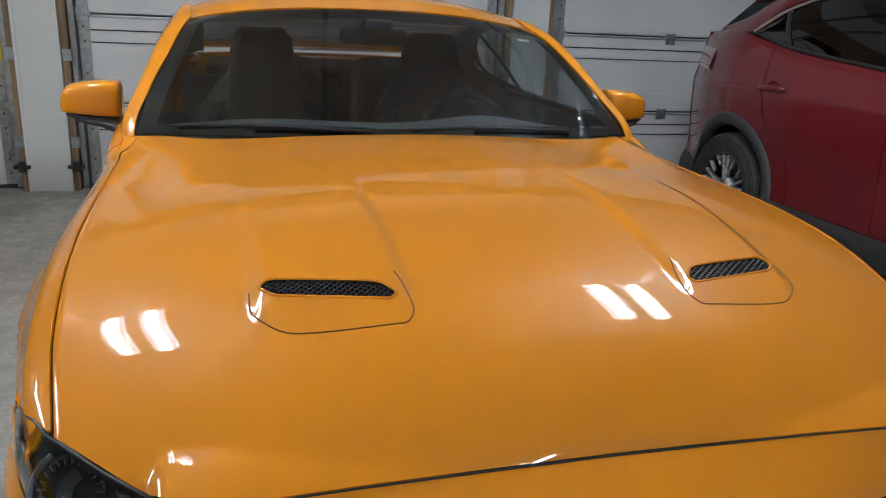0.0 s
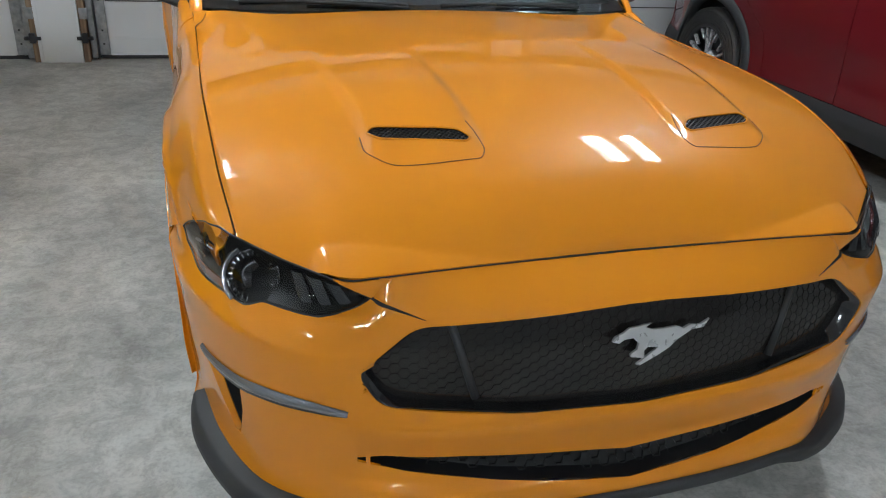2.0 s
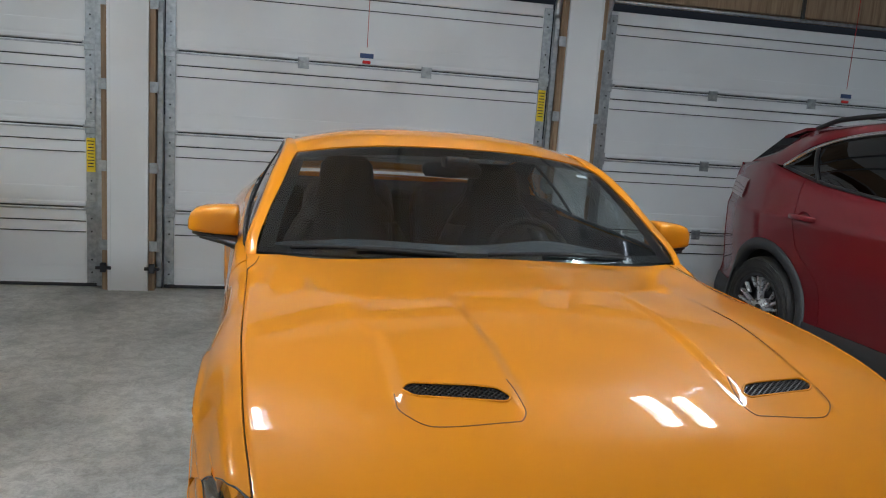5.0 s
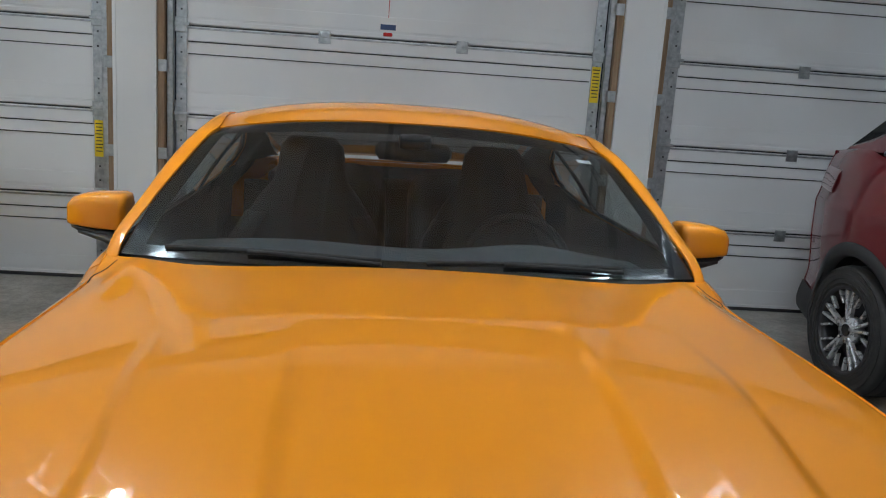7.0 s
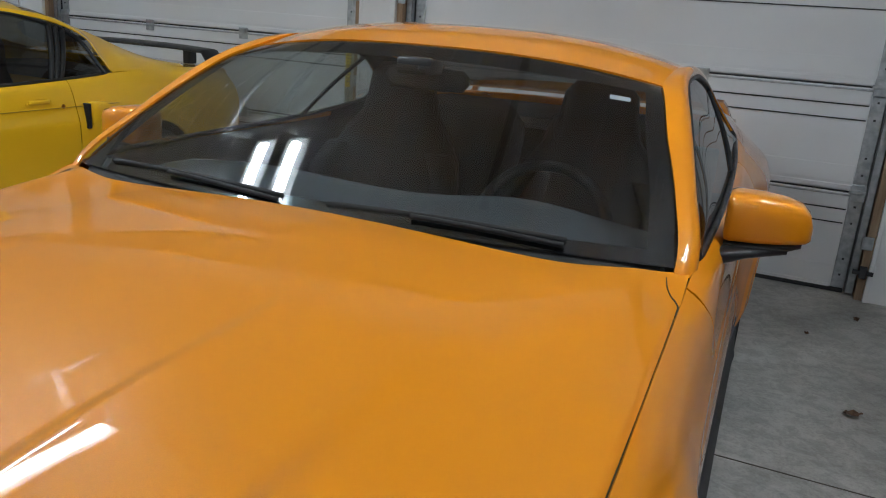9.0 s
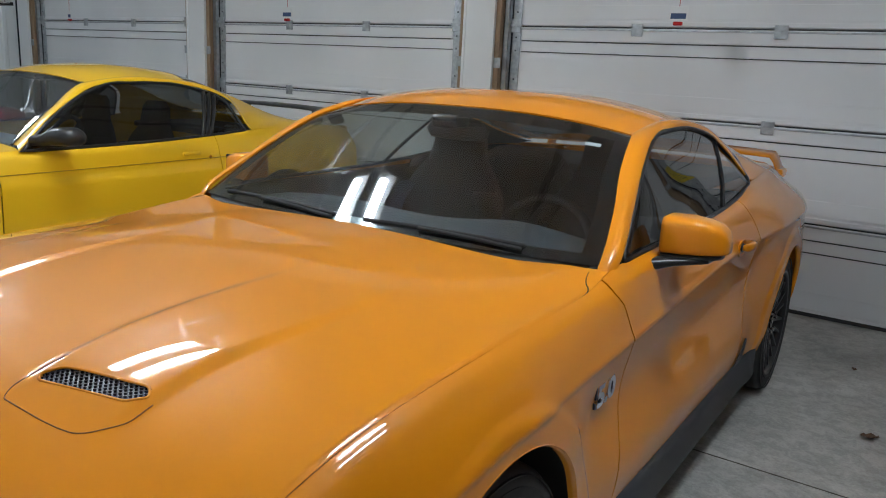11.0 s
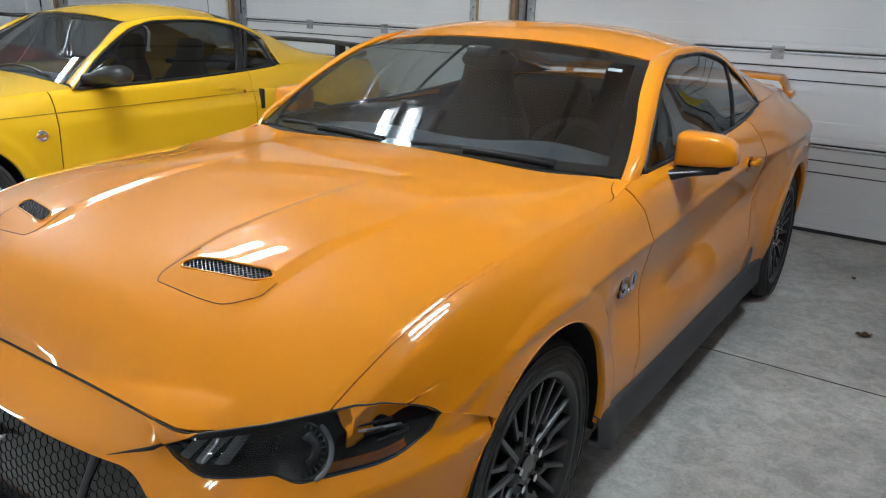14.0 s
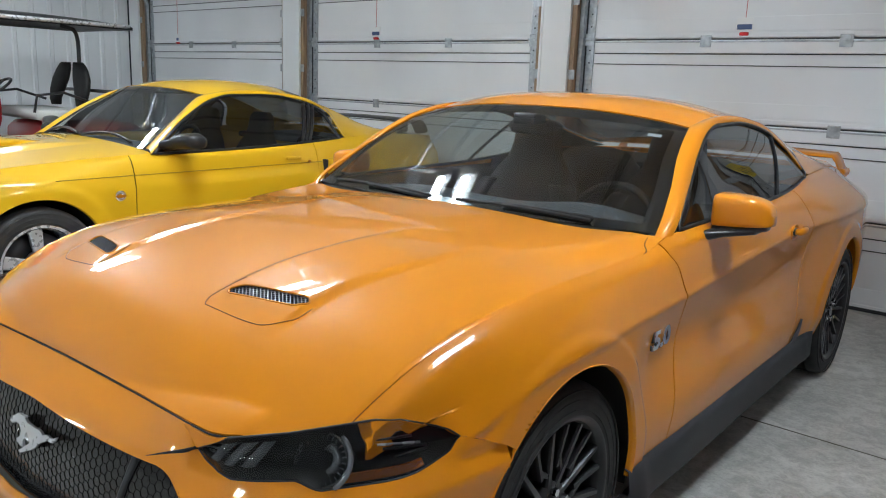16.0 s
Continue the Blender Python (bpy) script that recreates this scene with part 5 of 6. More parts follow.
# seam at the bonnet's rear corner, which turns inboard to the pillar's foot
for mir in (False, True):
    line = bezier([(.8035, .500), (.8035, .525), (.797, .543), (.786, .556), (.775, .580), (.768, .612)], 8) * np.array([-1 if mir else 1, 1])
    tube("corner_seam", np.stack([line[:, 0], line[:, 1], hood_z(line[:, 0], line[:, 1]) + .0003], -1), np.linspace(.0022, .0010, len(line)), MATTE, hood, "", 6)

# cowl, wipers
xx = np.linspace(-.75, .75, 61)
k = np.abs(xx / .757) ** 2.2
rows = np.array([np.stack([xx, cowl_y(xx) - .03 + 0 * xx, hood_z(xx, cowl_y(xx)) - .035], -1),
                 np.stack([xx, cowl_y(xx) + .004, hood_z(xx, cowl_y(xx)) - .030], -1),
                 np.stack([xx, .585 + .08 * k, .988 + 0 * xx], -1)])
sheet("cowl_panel", rows, MATTE, CAR, "black cowl panel", .004, None, True)
for a, b in ((-.66, -.10), (.02, .56)):
    t = np.linspace(0, 1, 14)
    px = a + (b - a) * t
    kk = np.abs(px / .757) ** 2.2
    py = .600 + .075 * kk + .030 * np.sin(np.pi * t) * .4
    pz = 1.010 + .004 * np.sin(np.pi * t)
    wp = tube("wiper_blade", np.stack([px, py, pz], -1), .007, MATTE, CAR, "black wiper blade", 6)
    tube("wiper_arm", np.stack([px[5:] + 0, py[5:] - .018, pz[5:] + .006 - .012 * t[5:]], -1), .006, MATTE, wp, "black wiper arm", 6)
tube("washer_jet", [(.0, .560, .990), (.02, .560, .992), (.035, .560, .990)], .006, BLACK, CAR, "black washer jets", 6)

# tail: deck, spoiler, rear panel
u, t = np.meshgrid(np.linspace(-1, 1, 41), np.linspace(0, 1, 24), indexing="ij")
yy = 3.05 + .57 * t
wid = np.interp(yy, [3.05, 3.62], [.735, .665])
sheet("boot_lid", np.stack([u * wid, yy, (1.082 - .05 * t ** 1.5) - .02 * np.abs(u) ** 3], -1), ORANGE, CAR, "orange boot lid", .005, None, False)
u = np.linspace(-1, 1, 61)
a = np.abs(u)
sp_z = 1.112 - .012 * a ** 2 - .105 * smooth(.90, 1.0, a)
sp_x = u * .745
sp_y = 3.50 - .05 * a ** 2
rows = [np.stack([sp_x, sp_y + dy, sp_z + dz], -1) for dy, dz in ((-.075, -.012), (-.06, .002), (.03, .008), (.085, .016), (.09, .008), (.03, -.012), (-.06, -.016), (-.075, -.012))]
sheet("spoiler", np.array(rows), ORANGE, CAR, "orange rear pedestal spoiler", .003, None, True)
for s in (-1, 1):
    part("spoiler_foot", box_bm(s * .70 - .05, s * .70 + .05, 3.40, 3.55, .985, 1.03, .02), ORANGE, CAR)
u, v = np.meshgrid(np.linspace(-1, 1, 41), np.linspace(0, 1, 20), indexing="ij")
hz = .30 + .72 * v
hw = side(3.655 + 0 * hz, np.minimum(hz, .99))
sheet("rear_panel", np.stack([u * hw, 3.655 + (.13 - .10 * v) * (1 - np.abs(u) ** 4), hz], -1), ORANGE, CAR, "orange tail panel", .005, None, True)

# ---- badge ----
def lettering(text, size, depth, m, mat, parent, name, label):
    cu = bpy.data.curves.new(name, "FONT")
    cu.body, cu.size, cu.extrude, cu.bevel_depth = text, size, depth, size * .012
    cu.offset = size * .03
    cu.align_x, cu.align_y = "CENTER", "CENTER"
    tmp = new(name, cu)
    me = bpy.data.meshes.new_from_object(tmp)
    bpy.data.objects.remove(tmp)
    me.transform(m)
    me.materials.clear()
    me.materials.append(mat)
    ob = new(name, me)
    ob.parent = parent
    return tagged(ob, label)


for s in (1, -1):
    yb_, zb_ = .553, .690
    xb = float(side(yb_, zb_))
    xa, xc = float(side(yb_ - .05, zb_)), float(side(yb_ + .05, zb_))
    yaw = math.atan2(xa - xc, .10)
    if s > 0:
        mm = Matrix.Translation((xb + .003, yb_, zb_)) @ Matrix.Rotation(yaw, 4, "Z") @ Matrix.Rotation(math.pi / 2, 4, "Z") @ Matrix.Rotation(math.pi / 2, 4, "X") @ Matrix.Diagonal((1.35, 1, 1, 1))
    else:
        mm = Matrix.Translation((-xb - .003, yb_, zb_)) @ Matrix.Rotation(-yaw, 4, "Z") @ Matrix.Rotation(-math.pi / 2, 4, "Z") @ Matrix.Rotation(math.pi / 2, 4, "X") @ Matrix.Diagonal((1.35, 1, 1, 1))
    lettering("5.0", .078, .004, mm @ Matrix.Translation((0, 0, .002)), CHROME, CAR, "badge", "chrome fender numerals")
    lettering("5.0", .086, .002, mm, BLACK, CAR, "badge_base", "black badge backing")

# ---- wheels ----
style = []
for k in range(10):
    a = 2 * math.pi * k / 10
    style.append(spoke_bar(a - .10, .050, a - .16, .236, -.030, -.012, .022, .014, .030))
    style.append(spoke_bar(a + .16, .120, a + .17, .236, -.026, -.012, .016, .013, .028))
    style.append(spoke_bar(a - .12, .105, a + .17, .150, -.028, -.022, .016, .014, .026))
for mir in (False, True):
    wheel(CAR, .868, -.006, .346, .255, .250, (RUBBER, RIM_BLACK, RIM_BLACK), style, mir, "black multi-spoke alloy wheel")
    wheel(CAR, .935, 2.72, .343, .275, .250, (RUBBER, RIM_BLACK, RIM_BLACK), style, mir, "black multi-spoke alloy wheel")


# ---- cabin of the orange coupe ----
def bucket_seat(parent, x, y, z, mat, scale=1.0):
    """A sports seat with a moulded back and head restraint."""
    st = new("seat")
    st.parent = parent
    tagged(st, "black leather bucket seat")
    m = Matrix.Translation((x, y, z)) @ Matrix.Scale(scale, 4)
    loft("cushion", [oval(0, yy, zz, w, h, "xz", 20, 3.5) for yy, zz, w, h in ((-.30, .06, .22, .06), (-.27, .07, .25, .09), (0, .05, .26, .10), (.22, .03, .24, .10), (.26, .03, .2, .06))], mat, st, "", True, m)
    rings = []
    for zz, w, d, yy in ((.04, .22, .08, .20), (.15, .25, .10, .22), (.35, .27, .10, .26), (.50, .26, .09, .30), (.60, .20, .075, .325), (.66, .15, .06, .34), (.72, .135, .055, .35), (.80, .125, .05, .36), (.84, .09, .035, .365)):
        rings.append(oval(0, yy, zz, w, d, "xy", 24, 3.0))
    loft("backrest", rings, mat, st, "", True, m)
    for s in (-1, 1):
        loft("bolster", [oval(s * w, yy, zz, .045, .07, "xy", 14) for zz, w, yy in ((.08, .23, .13), (.25, .25, .16), (.45, .25, .22), (.54, .20, .26))], mat, st, "", True, m)
    return st


for x in (-.37, .37):
    bucket_seat(CAR, x, 1.42, .42, SEAT)
for x in (-.30, .30):
    loft("rear_seat", [oval(x, yy, zz, .25, h, "xz", 18, 3.5) for yy, zz, h in ((1.98, .62, .10), (2.05, .70, .20), (2.18, .80, .25), (2.30, .93, .19), (2.34, .97, .10))], SEAT, CAR, "black rear seat")
xx = np.linspace(-.72, .72, 49)
hump = .030 * np.exp(-((xx - .37) / .20) ** 2) + .012 * np.exp(-((xx + .37) / .25) ** 2)
rows = []
for y_, z_, f in ((.60, .945, 0), (.70, .962, .3), (.85, .972, 1), (.97, .968, 1), (1.03, .945, .9), (1.05, .88, .3), (1.04, .70, 0), (.98, .52, 0)):
    rows.append(np.stack([xx, y_ + .06 * np.abs(xx / .72) ** 2, z_ + hump * f - .02 * np.abs(xx / .72) ** 4], -1))
dash = sheet("dashboard", np.array(rows), DASH, CAR, "dark grey soft dashboard", .006, None, False)
for x in (-.52, -.16, .16, .52):
    part("air_vent", box_bm(x - .055, x + .055, 1.04, 1.06, .80, .86, .01), BLACK, dash, "black air vent")
part("centre_screen", box_bm(-.11, .11, 1.035, 1.06, .66, .79, .008), GLOSS_BLACK, dash, "black touch screen")
part("defrost_slot", box_bm(-.35, .35, .715, .735, .972, .978, .003), BLACK, dash, "black defroster slot")
# steering wheel
mw = Matrix.Translation((.37, 1.14, .885)) @ Matrix.Rotation(radians(-24), 4, "X")
ring = [mw @ Vector((.185 * math.cos(a), 0, .185 * math.sin(a))) for a in np.linspace(0, 2 * math.pi, 49)[:-1]]
wheel_ob = tube("steering_wheel", ring, .016, SEAT, CAR, "black leather steering wheel", 10, True)
loft("wheel_hub", [[mw @ Vector(p) for p in oval(0, yy, 0, w, h, "xz", 20)] for yy, w, h in ((-.03, .05, .045), (-.005, .075, .065), (.03, .07, .06))], GRAIN, wheel_ob, "black airbag hub")
for a in (0, math.pi, -math.pi / 2):
    tube("wheel_spoke", [mw @ Vector((.05 * math.cos(a), 0, .05 * math.sin(a))), mw @ Vector((.18 * math.cos(a), 0, .18 * math.sin(a)))], .013, ALLOY if a else GRAIN, wheel_ob, "", 6)
part("console", box_bm(-.12, .12, 1.0, 1.95, .42, .62, .04), GRAIN, CAR, "black centre console", True)
part("cabin_floor", box_bm(-.70, .70, .62, 2.5, .301, .36, .01), MATTE, CAR, "black carpet")
part("parcel_shelf", box_bm(-.62, .62, 2.36, 3.02, 1.0, 1.052, .02), MATTE, CAR, "black parcel shelf")
part("firewall", box_bm(-.70, .70, .56, .60, .31, .93, .01), MATTE, CAR)
for mir in (False, True):
    ys = np.linspace(.68, 2.3, 30)
    rows = np.array([np.stack([side(ys, z_) - d, ys, np.full_like(ys, z_)], -1) for z_, d in ((.985, .012), (.97, .06), (.80, .09), (.5, .10), (.36, .12))])
    sheet("door_card", rows, SEAT, CAR, "black door trim", .005, None, not mir, mir)
    # headlining behind the pillars
    sheet("pillar_trim", caster_ring(inner[8:] - np.array([.012, 0, .012]), outer[8:] - np.array([.022, 0, .006]), .006), HEADLINER, CAR, "charcoal pillar trim", .003, None, True, mir)
u, t = np.meshgrid(np.linspace(-.97, .97, 41), np.linspace(0, 1, 24), indexing="ij")
hl = roof_pt(u, t, (1.15, 1.235), (1.98, 1.94))
hl[..., 2] -= .022
sheet("headliner", hl, HEADLINER, CAR, "charcoal headliner", .004, None, False)
part("camera_box", box_bm(-.05, .05, 1.05, 1.15, 1.275, 1.322, .012), BLACK, CAR, "black sensor box behind the windscreen", True)
loft("rear_view_mirror", [oval(x, 1.15 + .01 * abs(x), 1.262, .012, h, "yz", 14) for x, h in ((-.125, .012), (-.11, .03), (0, .034), (.11, .03), (.125, .012))], BLACK, CAR, "black rear-view mirror")

part("rear_bulkhead", box_bm(-.74, .74, 2.42, 2.46, .31, 1.0, .01), MATTE, CAR, "black rear bulkhead")
for mir in (False, True):
    ys = np.linspace(2.0, 2.95, 20)
    rows = np.array([np.stack([side(ys, np.minimum(z_, top_z(ys) - .012)) - d, ys, np.minimum(z_, top_z(ys) - .012)], -1) for z_, d in ((1.06, .010), (1.02, .03), (.9, .05), (.6, .06), (.36, .10))])
    sheet("quarter_trim", rows, MATTE, CAR, "black quarter trim", .004, None, not mir, mir)


# ---- the yellow coupe ----
YC = thing("yellow_coupe", pose(-1.70, 2.93, 0), "bright yellow older two-door coupe with five-spoke alloy wheels, parked on concrete", "car")
y_top_z = keyed((-.90, .66), (-.6, .78), (-.2, .865), (.3, .905), (.62, .925), (.9, .93), (1.5, .945), (2.4, .99), (2.8, 1.005), (3.3, .985), (3.6, .94))
y_top_x = keyed((-.90, .55), (-.6, .70), (-.2, .755), (.3, .79), (.62, .82), (1.0, .86), (1.6, .855), (2.4, .80), (2.8, .77), (3.3, .70), (3.6, .60))
y_mid_x = keyed((-.95, .62), (-.7, .80), (-.3, .885), (0, .905), (.4, .900), (1.0, .912), (1.7, .912), (2.2, .922), (2.6, .925), (3.2, .88), (3.6, .74))
y_low_x = keyed((-.95, .62), (-.7, .80), (-.3, .885), (0, .905), (.5, .885), (1.6, .885), (2.3, .915), (2.6, .92), (3.2, .87), (3.6, .74))
Y_ARCH = ((0.0, .335, .375), (2.573, .335, .375))
y_base = rails_x([(lambda y: 0 * y + .22, lambda y: y_low_x(y) - .05), (lambda y: 0 * y + .30, y_low_x), (lambda y: 0 * y + .52, lambda y: y_mid_x(y) - .006), (lambda y: 0 * y + .72, y_mid_x),
                  (lambda y: np.minimum(.79 + 0 * y, y_top_z(y) - .05), lambda y: y_mid_x(y) - .012), (lambda y: y_top_z(y) - .022, lambda y: np.minimum(y_top_x(y) + .03, y_mid_x(y) - .02)), (y_top_z, y_top_x)])


def y_side(y, z):
    x = y_base(y, z)
    for cy, cz, r in Y_ARCH:
        x = x + .012 * (1 - smooth(r + .05, r + .11, np.hypot(np.asarray(y) - cy, np.asarray(z) - cz)))
    return x


for mir in (False, True):
    side_panel("fender", y_side, y_top_z, .22, lambda z: -.62 + 0 * z, lambda z: .567 + 0 * z, YELLOW, YC, mir, Y_ARCH[:1], 80, 50)
    side_panel("door", y_side, y_top_z, .24, lambda z: .573 + 0 * z, keyed((.22, 1.95), (.6, 2.02), (.95, 2.00)), YELLOW, YC, mir, (), 50, 50)
    side_panel("quarter_panel", y_side, y_top_z, .22, keyed((.22, 1.956), (.6, 2.026), (.95, 2.006)), lambda z: 3.58 + 0 * z, YELLOW, YC, mir, Y_ARCH[1:], 80, 50)
    for a in Y_ARCH:
        arch_lip(y_side, *a, YC, mir, YELLOW)
        wheel_well(a[0], a[1], a[2] + .02, .55, .86, YC, mir)
    s = -1 if mir else 1
    # the crease's shade, laid on as a thin tube of darker yellow
    tube("side_crease_shade", [(s * (float(y_side(y, .80)) + .0005), y, .80 + .012 * y) for y in np.linspace(.1, 2.3, 30)], .0022, node_mat("crease_shadow", (.30, .17, .004), .6), YC, "", 5)
    yi = bezier([(.735, .735, .950), (.66, 1.0, 1.14), (.575, 1.27, 1.288), (.570, 1.6, 1.325), (.560, 2.0, 1.305), (.565, 2.35, 1.215), (.60, 2.75, 1.07), (.63, 3.02, 1.01)], 8)
    yo = bezier([(.86, .70, .928), (.74, 1.02, 1.155), (.640, 1.34, 1.282), (.620, 1.65, 1.305), (.628, 2.01, 1.276), (.684, 2.29, 1.172), (.800, 2.37, .988), (.735, 3.02, 1.0)], 8)
    sheet("roof_rail", caster_ring(yi, yo, .014), YELLOW, YC, "yellow pillar and roof rail", .006, None, True, mir)
    lo = bezier([(.862, .72, .930), (.866, 1.1, .936), (.860, 1.6, .950), (.835, 2.05, .970), (.806, 2.31, .983)], 12)
    hi = np.stack([keyed(*zip(np.linspace(0, 1, 8), col))(np.linspace(0, 1, 49)) for col in zip((.860, .72, .932), (.775, .94, 1.098), (.690, 1.20, 1.235), (.632, 1.45, 1.294), (.622, 1.78, 1.296), (.632, 2.02, 1.262), (.680, 2.25, 1.165), (.804, 2.31, .985))], -1)
    rows = np.array([lo * (1 - f) + hi * f + np.array([.014 * math.sin(math.pi * f) - .006, 0, 0]) for f in np.linspace(0, 1, 9)])
    g = sheet("side_window", rows, SMOKED, YC, "tinted side window", 0, None, True, mir)
    sg = np.array([s, 1, 1])
    tube("window_seal", np.concatenate([lo, hi[::-1][1:-1]]) * sg, .010, BLACK, g, "black window seal", 6, True)
    for k in (36, 37, 38):
        tube("centre_pillar", rows[:, k] * sg + np.array([.003 * s, 0, 0]), .014, BLACK, g, "black window divider", 6)
    mh = Matrix.Diagonal((s, 1, 1, 1))
    loft("mirror_shell", [oval(x, y, z, a, b, "yz", 18) for x, y, z, a, b in ((.86, .80, .985, .05, .03), (.90, .84, .99, .055, .035), (.95, .88, 1.01, .075, .05), (1.02, .90, 1.015, .075, .052), (1.07, .91, 1.01, .055, .04), (1.085, .915, 1.008, .02, .015))], BLACK, YC, "black door mirror", True, mh)
    slab("mirror_sail", [(a, b) for a, b in ((.70, .925), (.94, .93), (.94, 1.02), (.90, 1.06))], s * .845, s * .858, BLACK, YC, "black mirror sail panel", "x")
    hx0 = float(y_side(1.79, .852))
    lathe("handle_recess", [(-.010, .001), (-.002, .040), (.0025, .044), (-.004, .046)], YELLOW, YC, "yellow door handle recess", 20, mh @ Matrix.Translation((hx0, 1.79, .852)) @ Matrix.Diagonal((1, 1.9, .6, 1)), False)
    part("door_handle", box_bm(s * hx0 - .006, s * hx0 + .010, 1.72, 1.85, .848, .872, .008), YELLOW, YC, "yellow flap door handle", True)
    part("door_lock", disc_bm(-.002, .005, .012, mh @ Matrix.Translation((float(y_side(1.93, .83)), 1.93, .83)), 14), CHROME, YC, "chrome door lock")
    part("side_scoop", box_bm(s * .885, s * .935, 2.06, 2.085, .70, .84, .006), MATTE, YC, "black slot of the side scoop")
    loft("scoop_blister", [oval(.90, y, .77, a, h, "xz", 16) for y, a, h in ((2.09, .025, .075), (2.16, .022, .075), (2.28, .012, .06), (2.36, .004, .03))], YELLOW, YC, "yellow side scoop", True, mh)
    mb = mh @ Matrix.Translation((float(y_side(.47, .69)), .47, .69))
    lathe("fender_badge", [(-.004, .001), (.004, .020), (.006, .026), (.003, .032), (-.004, .033)], CHROME, YC, "chrome fender badge", 24, mb)
    slab("badge_bar", [(.47 - .045, .688), (.47, .700), (.47 + .045, .688), (.47, .676)], s * (float(y_side(.47, .69)) + .001), s * (float(y_side(.47, .69)) + .006), CHROME, YC, "", "x")
    sty = []
    for k in range(5):
        a = 2 * math.pi * k / 5 + math.pi / 2 + .12
        sty.append(spoke_bar(a, .04, a, .212, -.024, -.022, .050, .078, .05))
    wheel(YC, .905, 0.0, .328, .245, .222, (RUBBER, ALLOY, ALLOY), sty, mir, "machined five-spoke alloy wheel")
    wheel(YC, .915, 2.573, .328, .245, .222, (RUBBER, ALLOY, ALLOY), sty, mir, "machined five-spoke alloy wheel")
# bonnet
u, v = np.meshgrid(np.linspace(-1, 1, 61), np.linspace(0, 1, 60), indexing="ij")
yy = -.92 + .10 * np.abs(u) ** 2.5 + (1.58 - .02 * np.abs(u) ** 2) * v
yw = y_top_x(yy) - .004
yc = keyed((-.95, .66), (-.8, .75), (-.5, .845), (0, .925), (.4, .965), (.68, .985))(yy)
ye = y_top_z(yy)
zz = ye + (yc - ye) * (1 - np.abs(u) ** 2.4) + .022 * smooth(.50, .42, np.abs(u)) * smooth(-.4, -.1, yy) * (1 - smooth(.2, .62, yy))
sheet("bonnet", np.stack([u * yw, yy, zz], -1), YELLOW, YC, "yellow bonnet with a raised scoop", .006, None, False)
loft("bonnet_scoop", [oval(0, y, z, w, h, "xz", 24, 4) for y, z, w, h in ((-.13, .965, .26, .028), (-.10, .970, .27, .034), (.1, .968, .26, .030), (.42, .958, .20, .010))], YELLOW, YC, "yellow bonnet scoop")
part("scoop_mouth", box_bm(-.23, .23, -.145, -.12, .955, .985, .008), MATTE, YC, "black scoop mouth")
# screens and roof
ce = bezier([(.735, .72, .950), (.66, .99, 1.14), (.575, 1.25, 1.288)], 12)
cc = bezier([(0, .66, .965), (0, .95, 1.165), (0, 1.17, 1.330)], 12)
un = np.linspace(-1, 1, 41)
ysc = np.array([np.stack([un * e[0], c[1] + (e[1] - c[1]) * np.abs(un) ** 2.2, c[2] + (e[2] - c[2]) * np.abs(un) ** 2.2], -1) for e, c in zip(ce, cc)])
g = sheet("windscreen", ysc, GLASS, YC, "clear windscreen", 0, None, False)
tube("screen_trim", np.concatenate([ysc[:, -1], ysc[::-1, 0]]), .007, BLACK, g, "black screen trim", 6)
rx = keyed((1.25, .577), (1.6, .572), (2.0, .562), (2.35, .567), (2.75, .60), (3.02, .63))
rz = keyed((1.25, 1.290), (1.6, 1.326), (2.0, 1.306), (2.35, 1.216), (2.75, 1.071), (3.02, 1.01))
rm = keyed((1.17, 1.332), (1.4, 1.378), (1.7, 1.398), (2.0, 1.380), (2.4, 1.27), (2.8, 1.10), (3.05, 1.015))


def y_roof(u_, t, a, b):
    yc_, ye_ = a[0] + (b[0] - a[0]) * t, a[1] + (b[1] - a[1]) * t
    k = np.abs(u_) ** 2.6
    return np.stack([u_ * rx(ye_), yc_ * (1 - u_ ** 2) + ye_ * u_ ** 2, rm(yc_) * (1 - k) + rz(ye_) * k], -1)


u, t = np.meshgrid(np.linspace(-1, 1, 41), np.linspace(0, 1, 30), indexing="ij")
sheet("roof", y_roof(u, t, (1.175, 1.255), (2.05, 2.0)), YELLOW, YC, "yellow roof skin", .006, None, False)
g = sheet("rear_window", y_roof(u, t, (2.06, 2.01), (3.0, 2.95)), DARK_GLASS, YC, "rear window", 0, None, False)
sheet("boot_lid", np.stack([u * np.interp(2.98 + .6 * t, [2.98, 3.58], [.735, .60]), 2.98 + .60 * t, 1.015 - .03 * t - .02 * np.abs(u) ** 3], -1), YELLOW, YC, "yellow boot lid", .005, None, False)
un = np.linspace(-1, 1, 41)
ab = np.abs(un)
sheet("spoiler", np.array([np.stack([un * .74, 3.40 - .06 * ab ** 2 + dy, 1.108 - .015 * ab ** 2 - .08 * smooth(.9, 1, ab) + dz], -1) for dy, dz in ((-.08, -.012), (-.05, .006), (.06, .012), (.09, .006), (.05, -.012), (-.06, -.018), (-.08, -.012))]), BLACK, YC, "black rear spoiler", .003, None, True)
for x in (-.45, .45):
    part("spoiler_post", box_bm(x - .03, x + .03, 3.36, 3.44, .99, 1.10, .01), BLACK, YC)
